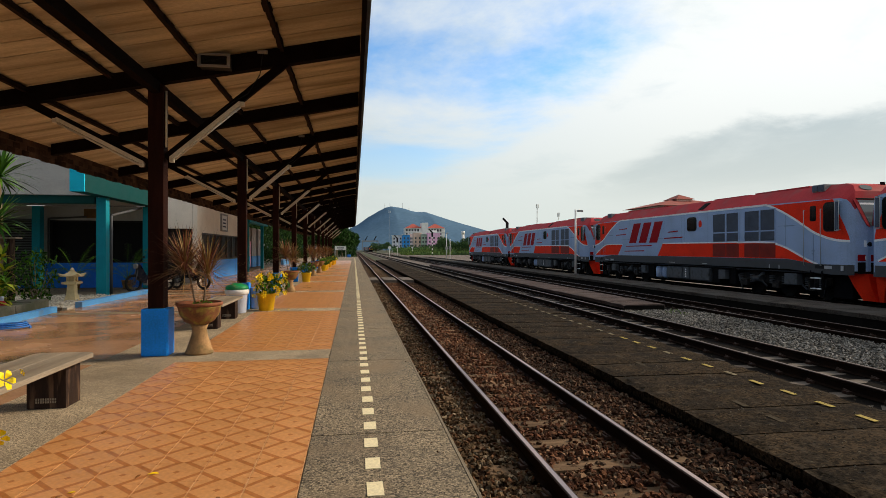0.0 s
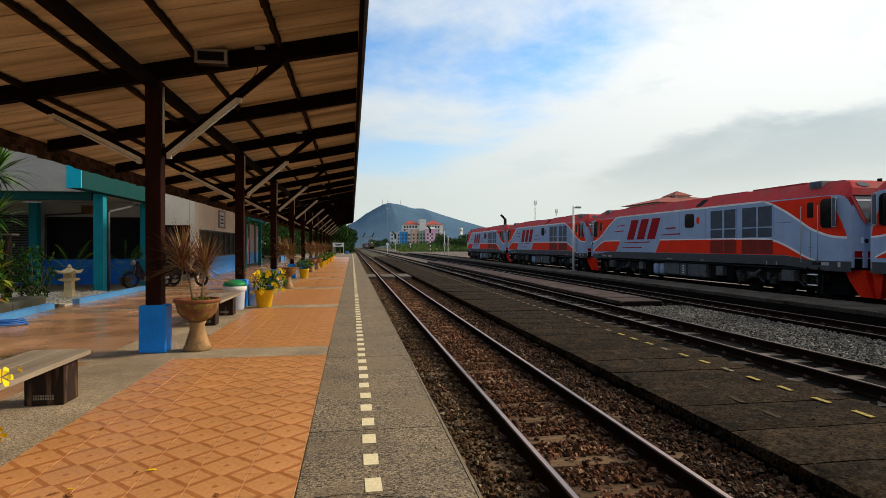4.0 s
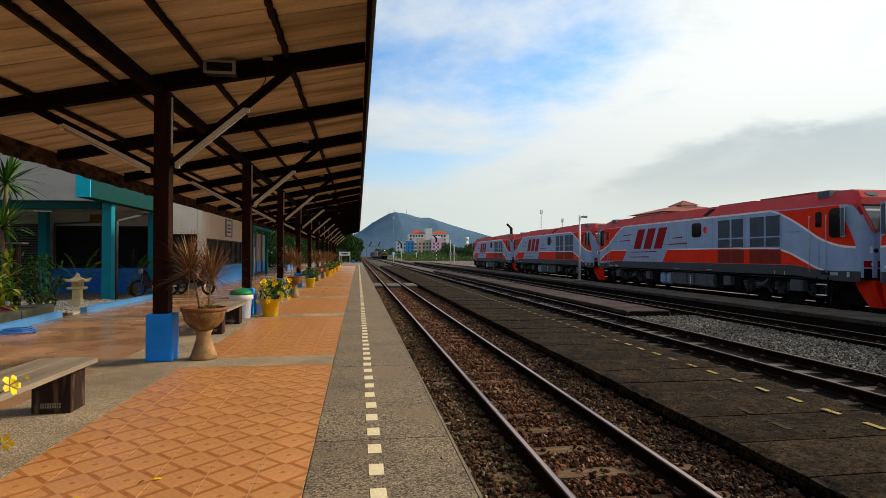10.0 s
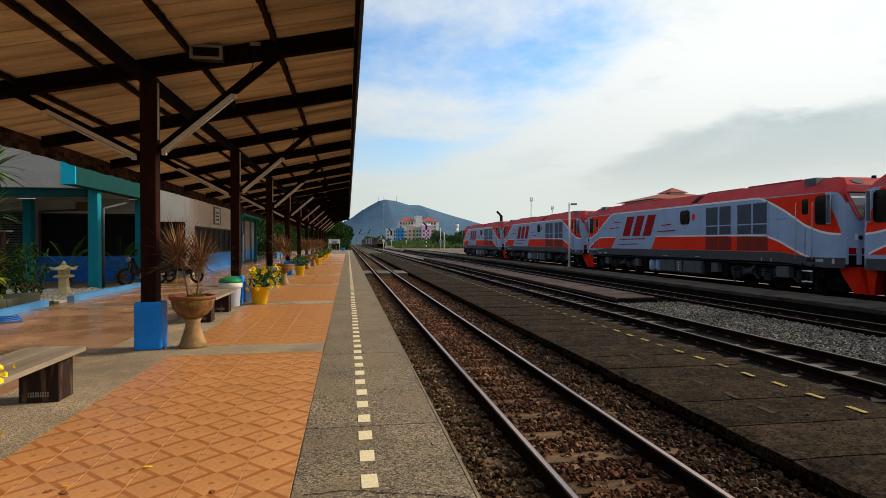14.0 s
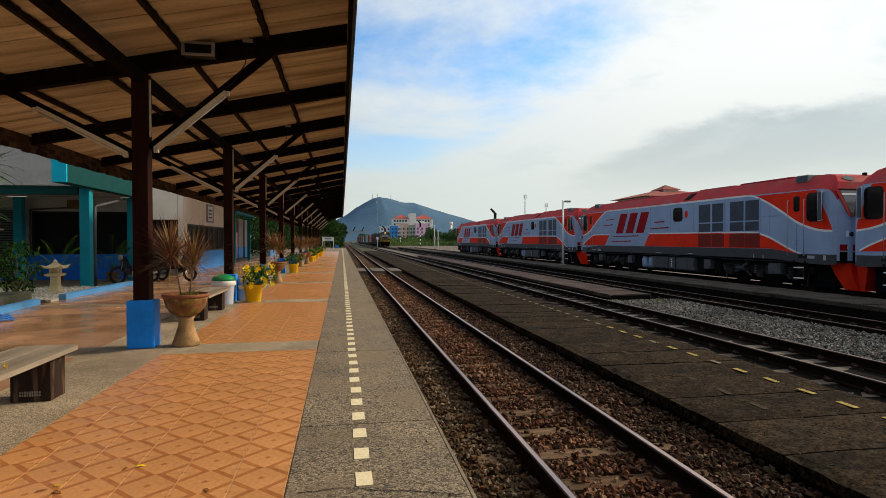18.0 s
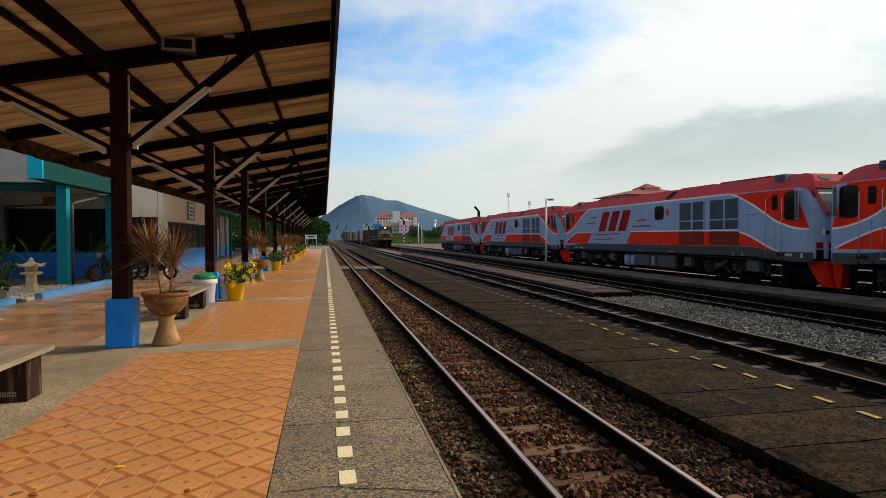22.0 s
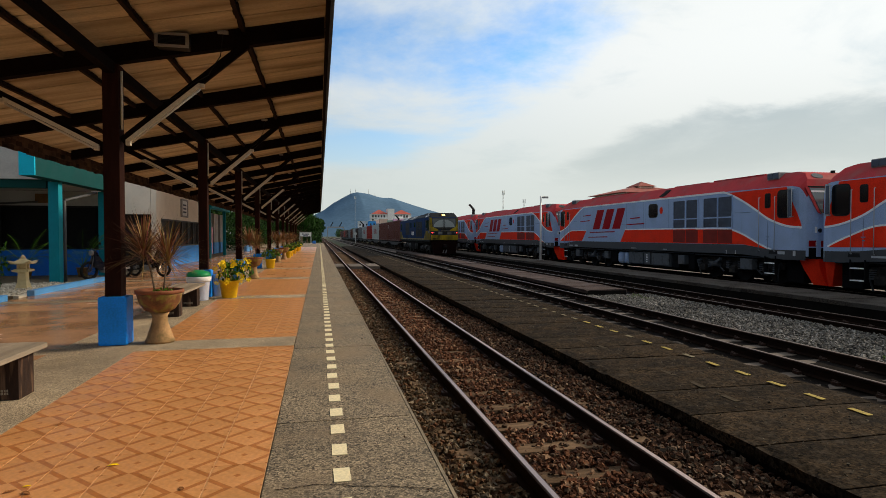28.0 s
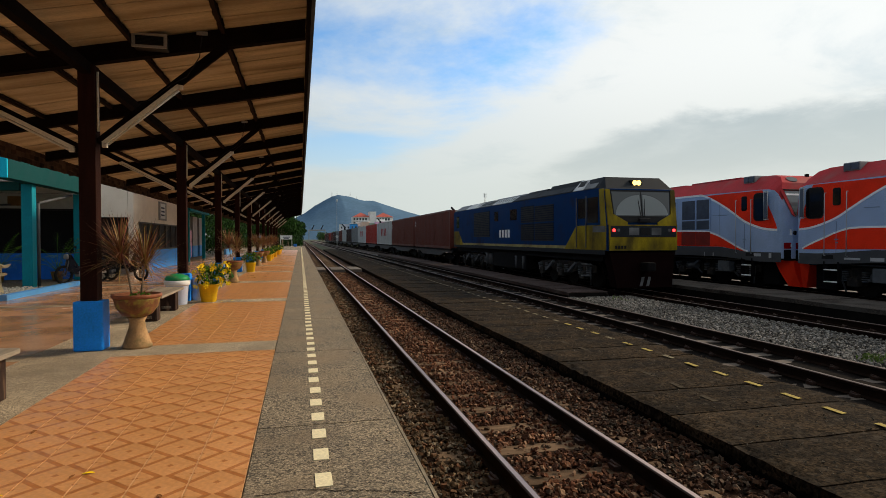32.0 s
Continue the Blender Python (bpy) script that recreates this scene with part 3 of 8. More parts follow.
def stones(name, mat, area, per_m2, size, z, avoid, label, seed, spare=0.0):
    """Loose broken stones, each a lopsided lump."""
    rnd = np.random.RandomState(seed)
    base = np.array([(-1.1, -0.9, -0.8), (0.9, -1.1, -0.9), (1.1, 0.9, -0.8), (-0.9, 1.1, -0.9), (-0.8, -0.5, 0.9), (0.5, -0.8, 1.0), (0.8, 0.5, 0.9), (-0.5, 0.8, 1.0)], float) * 0.62
    tri = [(0, 3, 2, 1), (4, 5, 6, 7), (0, 1, 5, 4), (1, 2, 6, 5), (2, 3, 7, 6), (3, 0, 4, 7)]
    verts, faces = [], []
    for x0, x1, y0, y1 in area:
        n = int((x1 - x0) * (y1 - y0) * per_m2)
        px, py = rnd.uniform(x0, x1, n), rnd.uniform(y0, y1, n)
        for x, y in zip(px, py):
            if any(a < x < b for a, b in avoid):
                continue
            if spare and abs((y + 7.5 + 0.31) % 0.62 - 0.31) < 0.11 and rnd.uniform() < spare * (1.0 + 1.1 * noise.noise(Vector((x * 1.6, round((y + 7.5) / 0.62) * 3.7, 2)))):
                continue
            s = size * rnd.uniform(0.5, 1.3)
            q = Euler((rnd.normal(0, 0.45), rnd.normal(0, 0.45), rnd.uniform(0, 6.28))).to_matrix()
            sc = np.array((rnd.uniform(0.8, 1.5), rnd.uniform(0.6, 1.0), rnd.uniform(0.4, 0.85)))
            v = (base * sc * rnd.uniform(0.5, 1.3, (8, 3)) * s) @ np.array(q).T + (x, y, z + rnd.uniform(-0.01, 0.03))
            k = len(verts) * 8
            verts.append(v)
            faces += [tuple(a + k for a in f) for f in tri]
    me = bpy.data.meshes.new(name)
    me.from_pydata(np.concatenate(verts).tolist(), [], faces)
    me.materials.append(mat)
    return tagged(new(name, me), label, "ballast stones", kind="stuff")


# ---- low island platforms ----
def worn_slab(bm, x0, x1, y0, y1, z):
    """A slab with chipped, wavering edges and an uneven top."""
    nx, ny = max(8, int((x1 - x0) / 0.11)), max(4, int((y1 - y0) / 0.16))

    def at(i, j):
        edge = i in (0, nx) or j in (0, ny)
        x, y = x0 + (x1 - x0) * i / nx, y0 + (y1 - y0) * j / ny
        h = noise.noise(Vector((x * 1.7, y * 1.7, z))) * 0.006
        if edge:
            chip = max(0.0, noise.noise(Vector((x * 6.3, y * 6.3, 4.2))) - 0.12) * (1.0 if i in (0, nx) else 0.25)
            h -= 0.012 + chip * 0.06
            d = 0.012 * noise.noise(Vector((x * 4, y * 4, 9)))
            x += (i == 0) * abs(d + chip * 0.05) - (i == nx) * abs(d + chip * 0.05)
        return (x, y, z + h)

    g = [[bm.verts.new(at(i, j)) for i in range(nx + 1)] for j in range(ny + 1)]
    for j in range(ny):
        for i in range(nx):
            bm.faces.new((g[j][i], g[j][i + 1], g[j + 1][i + 1], g[j + 1][i]))
    rim = [g[0][i] for i in range(nx + 1)] + [g[j][nx] for j in range(1, ny + 1)] + [g[ny][i] for i in range(nx - 1, -1, -1)] + [g[j][0] for j in range(ny - 1, 0, -1)]
    low = [bm.verts.new((v.co.x, v.co.y, z - 0.12)) for v in rim]
    for k in range(len(rim)):
        n = (k + 1) % len(rim)
        bm.faces.new((rim[k], low[k], low[n], rim[n]))


def island(name, x0, x1, y0, y1, z, mat, pitch, label, skew=0.0, y_split=80, start=0.0):
    p = tagged(empty(name, 0, 0, 0), label, "platform", kind="structure")
    bm = bmesh.new()
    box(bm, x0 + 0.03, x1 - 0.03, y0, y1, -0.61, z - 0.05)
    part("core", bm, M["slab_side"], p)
    y = start
    while y > y0:
        y -= pitch
    while y < y1:
        e = min(y + pitch, y1)
        bm = bmesh.new()
        if y > y_split:
            e = min(y + 20 * pitch, y1)
        a = max(y, y0)
        if a < 32:
            worn_slab(bm, x0, x1, a + 0.012, e - 0.012, z)
        else:
            box(bm, x0, x1, a + 0.012, e - 0.012, z - 0.12, z)
        ob = part("slab", bm, mat, p)
        ob.matrix_basis = pose(0, 0, random.uniform(-0.006, 0.004))
        y = e
    return p


island_a = island("island_platform_1", 3.55, 5.76, -8, 95, -0.30, M["slab"], 0.845, "dark weathered concrete slab platform between tracks", start=4.97)
island_b = island("island_platform_2", 12.4, 14.15, -20, 130, -0.13, M["kerb_slab"], 3.0, "narrow raised concrete platform beside the parked locomotives")
foot_slabs = island("track_crossing", 8.07, 9.43, 16.4, 62, -0.22, M["pink_slab"], 1.2, "reddish concrete foot crossing slabs between tracks", start=16.4)


def island_marks():
    bm = bmesh.new()
    plate(bm, [(-0.032, -0.12), (0.036, -0.11), (0.042, 0.115), (-0.026, 0.12)], 0.004, lambda u, v, w: (u, v, w))
    a = part("yellow_mark", bm, M["yellow_line"], island_a)
    a.matrix_basis = pose(5.23, 5.20, -0.294)
    bm = bmesh.new()
    plate(bm, [(-0.032, -0.12), (0.036, -0.11), (0.042, 0.115), (-0.026, 0.12)], 0.004, lambda u, v, w: (u, v, w))
    pale = part("pale_mark", bm, M["pale_line"], island_a)
    pale.matrix_basis = pose(5.23, 5.20 + 0.545 * 110, -0.294)
    for i in range(-3, 110):
        if i == 0:
            continue
        if i > 10 or i in (4, 7):
            shared("pale_mark", pale.data, island_a, pose(5.23, 5.20 + 0.545 * i, -0.294, 0, 0, random.uniform(-2, 2)))
            continue
        y = 5.20 + 0.545 * i
        shared("yellow_mark", a.data, island_a, pose(5.23 + random.uniform(-0.02, 0.02), y, -0.294, 0, 0, random.uniform(-2, 2)))
    bm = bmesh.new()
    plate(bm, [(-0.035, -0.12), (0.035, -0.12), (0.04, 0.12), (-0.03, 0.12)], 0.003, lambda u, v, w: (u, v, w))
    b = part("faded_mark", bm, M["faded_line"], island_a)
    b.matrix_basis = pose(4.30, 5.35, -0.2985)
    for i in range(-3, 90):
        if i and random.random() < 0.5:
            shared("faded_mark", b.data, island_a, pose(4.30 + random.uniform(-0.03, 0.03), 5.35 + 0.58 * i, -0.2985, 0, 0, random.uniform(-4, 4)))


island_marks()

# concrete crossing panels on the near track
for xa, xb in ((0.78, 1.40), (1.70, 2.48), (2.76, 3.45)):
    tagged(part("crossing_panel", box_mesh(xa, xb, 33.4, 36.6, RAIL - 0.25, RAIL - 0.005, bevel=0.02), M["sleeper_concrete"]),
           "grey concrete level crossing panel beside the rail", "crossing panel", "crossing panels")

# ---- platform canopy ----
SLOPE = 0.214


def under(x):
    """Height of the rafters' underside."""
    return 4.256 + SLOPE * x


M["zinc"] = material("zinc", (0.20, 0.17, 0.15), 0.6, metal=0.3, vary=0.3, fine=30, bump=0.2)
M["lamp_white"] = material("lamp_white", (0.62, 0.57, 0.45), 0.45, vary=0.1, fine=40, bump=0.03)
M["tube_glass"] = material("tube_glass", (0.6, 0.57, 0.5), 0.2, vary=0.03, bump=0.0)
M["steel_grey"] = material("steel_grey", (0.30, 0.30, 0.30), 0.5, metal=0.4, vary=0.2, bump=0.08)
M["pipe_pale"] = material("pipe_pale", (0.22, 0.22, 0.19), 0.6, vary=0.15, bump=0.05)
M["black"] = material("black", (0.012, 0.012, 0.013), 0.6, vary=0.2, bump=0.1)
EAVE_L, EAVE_R = -5.55, 0.12
ROOF_Y0, ROOF_Y1 = -9.75, 74.5
PURLINS = (-4.30, -3.25, -2.11, -1.0)


def build_canopy():
    roof = tagged(empty("canopy"), "long timber platform canopy with brown boarded underside and dark beams", "station canopy", kind="structure")
    # posts on blue plinths
    k = -3
    n_post = 0
    while POST_Y + BAY * k < 74:
        y = POST_Y + BAY * k
        post = empty("canopy_post", POST_X, y, 0)
        tagged(post, "dark brown timber canopy post on a blue plinth", "post", "canopy posts")
        part("shaft", box_mesh(-0.1, 0.1, -0.1, 0.1, 0.62, 3.70, bevel=0.008), M["wood_dark"], post)
        part("plinth", box_mesh(-0.175, 0.175, -0.15, 0.15, 0.0, 0.645, bevel=0.025), M["blue_paint"], post, "bright blue painted concrete plinth")
        # braces with their lamps
        for s, (a, b) in ((1, ((0.11, 2.70), (1.70, 4.09))), (-1, ((-0.11, 2.62), (-1.66, 3.425)))):
            part("brace", bar_mesh((a[0], 0, a[1]), (b[0], 0, b[1]), 0.07, 0.11), M["beam_dark"], post)
            d = Vector((b[0] - a[0], 0, b[1] - a[1])).normalized()
            nn = Vector((d.z * s, 0, -d.x * s))
            off = nn * (0.06 if s > 0 else 0.025) + Vector((0, -0.075, 0))
            p0, p1 = Vector((a[0], 0, a[1])) + d * 0.05 + off, Vector((a[0], 0, a[1])) + d * 1.27 + off
            fix = part("lamp_batten", bar_mesh(p0, p1, 0.06, 0.05), M["lamp_white"], post, "cream fluorescent lamp batten")
            q = nn * 0.045
            bm = bmesh.new()
            tube(bm, p0 + d * 0.04 + q, p1 - d * 0.04 + q, 0.014, n=8)
            part("lamp_tube", bm, M["tube_glass"], fix)
            for e in (p0, p1):
                bm = bmesh.new()
                c = e + q * 0.6
                box(bm, c.x - 0.03, c.x + 0.03, c.y - 0.03, c.y + 0.03, c.z - 0.03, c.z + 0.03, bevel=0.006)
                part("lamp_end", bm, M["lamp_white"], fix)
        # junction box and cables on the rafter above
        part("junction_box", box_mesh(1.33, 1.47, -0.10, -0.068, 4.185, 4.235, bevel=0.006), M["steel_grey"], post, "small pale junction box")
        bm = bmesh.new()
        line = [(0.62, -0.05, 3.24), (0.78, -0.08, 3.30), (1.0, -0.06, 3.50), (1.2, -0.07, 3.62), (1.36, -0.05, 3.90), (1.40, -0.075, 4.185)]
        for a, b in zip(line, line[1:]):
            tube(bm, a, b, 0.007, n=5)
        part("lamp_cable", bm, M["black"], post)
        # cable conduit down the track side of the post
        part("conduit", tube_mesh((0.118, -0.04, 2.85), (0.118, -0.04, 3.62), 0.016, n=8), M["lamp_white"], post)
        k += 1
    # longitudinal beam on the posts
    part("ridge_beam", box_mesh(POST_X - 0.055, POST_X + 0.055, ROOF_Y0, ROOF_Y1, 3.575, 3.725), M["beam_dark"], roof)
    # rafters every half bay
    j = 0
    y = POST_Y - 3 * BAY
    while y < ROOF_Y1:
        bm = bmesh.new()
        a, b = EAVE_L + 0.12, EAVE_R - 0.03
        pts = [(a, under(a) + 0.06), (b, under(b)), (b, under(b) + 0.26), (a, under(a) + 0.26)]
        plate(bm, pts, 0.13, lambda u, v, w, yy=y: (u, yy - 0.065 + w, v))
        part("rafter", bm, M["beam_dark"], roof)
        y += BAY / 2
    # purlins with the ragged edges of the sheets over them
    for px in PURLINS:
        part("purlin", bar_mesh((px, ROOF_Y0, under(px) + 0.225), (px, ROOF_Y1, under(px) + 0.225), 0.052, 0.065), M["lath"], roof)
        bm = bmesh.new()
        yy = 0.0
        while yy < 45:
            w = random.uniform(0.11, 0.14)
            d = random.uniform(0.008, 0.032)
            box(bm, px - 0.026 - d, px - 0.02, yy, yy + w - 0.022, under(px) + 0.222, under(px) + 0.25)
            d = random.uniform(0.0, 0.022)
            box(bm, px + 0.015, px + 0.026 + d, yy, yy + w - 0.03, under(px) + 0.232, under(px) + 0.256)
            yy += w
        part("sheet_edge", bm, M["lath"], roof)["kind"] = "stuff"
    # boards of the underside, between purlins
    bm = bmesh.new()
    cols = (EAVE_L,) + PURLINS + (EAVE_R,)
    for a, b in zip(cols, cols[1:]):
        y = ROOF_Y0 + random.uniform(0, 0.3)
        while y < ROOF_Y1:
            w = random.choice((0.38, 0.5, 0.5, 0.5, 0.62))
            e = min(y + w, ROOF_Y1)
            t = random.uniform(0, 0.008)
            pts = [(a + 0.002, under(a) + 0.258 + t), (b - 0.002, under(b) + 0.258 + t), (b - 0.002, under(b) + 0.29 + t), (a + 0.002, under(a) + 0.29 + t)]
            plate(bm, pts, e - y - 0.022, lambda u, v, q, yy=y: (u, yy + q, v))
            y = e
    part("soffit_boards", bm, M["soffit"], roof, "sun-browned boards under the roof")["kind"] = "stuff"
    # roof sheets above and the edge boards
    bm = bmesh.new()
    pts = [(EAVE_L - 0.1, under(EAVE_L - 0.1) + 0.31), (EAVE_R + 0.1, under(EAVE_R + 0.1) + 0.31), (EAVE_R + 0.1, under(EAVE_R + 0.1) + 0.34), (EAVE_L - 0.1, under(EAVE_L - 0.1) + 0.34)]
    plate(bm, pts, ROOF_Y1 - ROOF_Y0, lambda u, v, w: (u, ROOF_Y0 + w, v))
    part("roof_sheet", bm, M["zinc"], roof)
    part("fascia", box_mesh(EAVE_R - 0.02, EAVE_R + 0.03, ROOF_Y0, ROOF_Y1, under(EAVE_R) - 0.02, under(EAVE_R) + 0.30), M["beam_dark"], roof)
    # ragged eave of lapped tiles on the building side, in three courses
    bm = bmesh.new()
    for course in range(3):
        y = ROOF_Y0 + 0.07 * course
        while y < ROOF_Y1:
            w = random.uniform(0.17, 0.24)
            z = under(EAVE_L) + 0.19 - course * 0.10 - random.uniform(0.0, 0.03)
            x = EAVE_L - 0.075 + course * 0.022 + random.uniform(-0.012, 0.012)
            box(bm, x, EAVE_L + 0.02, y, y + w - random.uniform(0.008, 0.02), z, z + 0.088)
            y += w
    box(bm, EAVE_L - 0.02, EAVE_L + 0.015, ROOF_Y0, ROOF_Y1, under(EAVE_L) + 0.0, under(EAVE_L) + 0.30)
    part("eave_tiles", bm, material("eave_tile", (0.055, 0.032, 0.02), 0.9, spec=0.05, vary=0.4, fine=30, bump=0.6, per_piece=0.6), roof, "ragged brown eave")["kind"] = "stuff"
    return roof


canopy = build_canopy()

# ---- locomotives ----
M["loco_red"] = material("loco_red", (0.95, 0.042, 0.014), 0.55, spec=0.05, vary=0.08, scale=1.5, fine=30, bump=0.02, stain=(0.55, 0.04, 0.015), stain_at=0.70)
M["loco_roof"] = material("loco_roof", (0.40, 0.042, 0.050), 0.75, spec=0.05, vary=0.15, scale=1.5, fine=30, bump=0.03, stain=(0.28, 0.09, 0.09), stain_at=0.6)
M["loco_grey"] = material("loco_grey", (0.355, 0.480, 0.715), 0.5, spec=0.2, vary=0.08, scale=1.2, fine=30, bump=0.02)
M["loco_white"] = material("loco_white", (0.93, 0.95, 0.97), 0.4, spec=0.2, vary=0.05, bump=0.0)
M["loco_skirt"] = material("loco_skirt", (0.062, 0.067, 0.075), 0.6, spec=0.25, vary=0.15, bump=0.05)
M["loco_dark"] = material("loco_dark", (0.008, 0.008, 0.009), 0.8, spec=0.06, vary=0.3, scale=4, fine=50, bump=0.2)
M["loco_box"] = material("loco_box", (0.055, 0.06, 0.068), 0.6, spec=0.25, vary=0.2, scale=4, bump=0.1)
M["loco_panel"] = material("loco_panel", (0.10, 0.112, 0.128), 0.55, spec=0.25, vary=0.25, scale=4, bump=0.1, stain=(0.03, 0.03, 0.03), stain_at=0.6, stain_scale=4)
M["bogie_dust"] = material("bogie_dust", (0.022, 0.021, 0.021), 0.8, spec=0.15, vary=0.4, scale=5, fine=40, bump=0.3, stain=(0.06, 0.052, 0.045), stain_at=0.56, stain_scale=6)
M["rail_paint"] = material("rail_paint", (0.42, 0.44, 0.46), 0.5, spec=0.2, vary=0.15, bump=0.02)
M["panel_line"] = material("panel_line", (0.20, 0.27, 0.40), 0.6, spec=0.1, vary=0.1, bump=0.0)
M["wheel_steel"] = material("wheel_steel", (0.02, 0.017, 0.015), 0.7, spec=0.2, vary=0.3, bump=0.1)
M["grille_tint"] = material("grille_tint", (0.24, 0.022, 0.014), 0.6, spec=0.15, vary=0.2, fine=90, bump=0.3)
M["grille"] = material("grille", (0.075, 0.095, 0.135), 0.5, spec=0.25, vary=0.2, fine=90, bump=0.4)
M["logo_red"] = material("logo_red", (0.36, 0.006, 0.012), 0.5, spec=0.04, vary=0.05, bump=0.0)
M["hazard"] = material("hazard", (0.45, 0.30, 0.03), 0.6, vary=0.2, bump=0.05)
M["f_grey"] = material("f_grey", (0.13, 0.137, 0.145), 0.5, vary=0.3, bump=0.05, stain=(0.05, 0.05, 0.05), stain_at=0.58)
M["loco_glass"] = glass("loco_glass", (0.10, 0.125, 0.145), 0.08)
LEN = 20.8        # livery length; the body ends 0.3 m inside it
HALF = 1.40


def side(bm, pts, t=0.006, lift=0.0, mi=0):
    """A plate on the camera-side flank: pts are (metres from the front, height)."""
    plate(bm, pts, t, lambda u, v, w: (-HALF - lift - w, u - LEN / 2, v), mi)


def both(bm, pts, t=0.006, lift=0.0, mi=0):
    side(bm, pts, t, lift, mi)
    plate(MIRROR.setdefault(id(bm), bmesh.new()), pts[::-1], t, lambda u, v, w: (HALF + lift + w, u - LEN / 2, v), mi)


def ribbon(pts, w):
    """Outline of a band of width w along pts."""
    up_, dn = [], []
    for i, p in enumerate(pts):
        a, b = pts[max(i - 1, 0)], pts[min(i + 1, len(pts) - 1)]
        dx, dy = b[0] - a[0], b[1] - a[1]
        l = math.hypot(dx, dy) or 1
        up_.append((p[0] - dy / l * w / 2, p[1] + dx / l * w / 2))
        dn.append((p[0] + dy / l * w / 2, p[1] - dx / l * w / 2))
    return up_ + dn[::-1]


NOSE_PLAN = ((0.28, 0.75), (0.34, 0.98), (0.43, 1.12), (0.53, 1.25), (0.62, 1.32), (0.72, 1.36), (0.95, 1.39), (1.3, 1.40))


def half_at(u):
    """Half width of the body, u metres from the end of its livery."""
    u = min(u, LEN - u)
    return float(np.interp(u, [a for a, _ in NOSE_PLAN], [b for _, b in NOSE_PLAN]))


def wrap(bm, lo, hi, s=-1, t=0.006, lift=0.0):
    """A thin skin that follows the flank, between two lines of (distance, height) pairs."""
    rows = []
    for (a, va), (b, vb) in zip(lo, hi):
        xa, xb = half_at(a) + lift, half_at(b) + lift
        rows.append([bm.verts.new(q) for q in ((s * xa, a - LEN / 2, va), (s * xb, b - LEN / 2, vb), (s * (xb + t), b - LEN / 2, vb), (s * (xa + t), a - LEN / 2, va))])
    fs = [bm.faces.new(rows[0]), bm.faces.new(rows[-1][::-1])]
    for a, b in zip(rows, rows[1:]):
        for i in range(4):
            fs.append(bm.faces.new((a[i], a[(i + 1) % 4], b[(i + 1) % 4], b[i])))
    bmesh.ops.recalc_face_normals(bm, faces=fs)


def band(curve, w):
    """The two edges of a stripe along curve."""
    out = ribbon(curve, w)
    n = len(curve)
    return out[n:][::-1], out[:n]


def turned(pts):
    """The same line at the other end of the locomotive."""
    return [(LEN - u, v) for u, v in pts]


def smooth_line(pts, n=4):
    """A curve through the points."""
    out = []
    for i in range(len(pts) - 1):
        p = [Vector(pts[max(i - 1, 0)]), Vector(pts[i]), Vector(pts[i + 1]), Vector(pts[min(i + 2, len(pts) - 1)])]
        for k in range(n):
            q = k / n
            v = 0.5 * (2 * p[1] + (p[2] - p[0]) * q + (2 * p[0] - 5 * p[1] + 4 * p[2] - p[3]) * q * q + (3 * p[1] - p[0] - 3 * p[2] + p[3]) * q ** 3)
            out.append((v.x, v.y))
    return out + [tuple(pts[-1])]


def nose_y(x):
    """How far the rounded nose lies behind the end of the livery, at x across it."""
    return 0.25 + 0.15 * (abs(x) / 1.1) ** 2


def nose_skin(bm, x0, x1, z0, z1, s, t=0.02, lift=0.0, n=8, slant=0.0):
    """A thin plate that follows the rounded nose; s is the end."""
    rows = []
    for i in range(n + 1):
        x = x0 + (x1 - x0) * i / n
        y = LEN / 2 - nose_y(x) + lift
        dz = slant * abs(x)
        rows.append([bm.verts.new(q) for q in ((x, s * y, z0 + dz), (x, s * y, z1 + dz), (x, s * (y + t), z1 + dz), (x, s * (y + t), z0 + dz))])
    fs = [bm.faces.new(rows[0]), bm.faces.new(rows[-1][::-1])]
    for a, b in zip(rows, rows[1:]):
        for i in range(4):
            fs.append(bm.faces.new((a[i], a[(i + 1) % 4], b[(i + 1) % 4], b[i])))
    bmesh.ops.recalc_face_normals(bm, faces=fs)


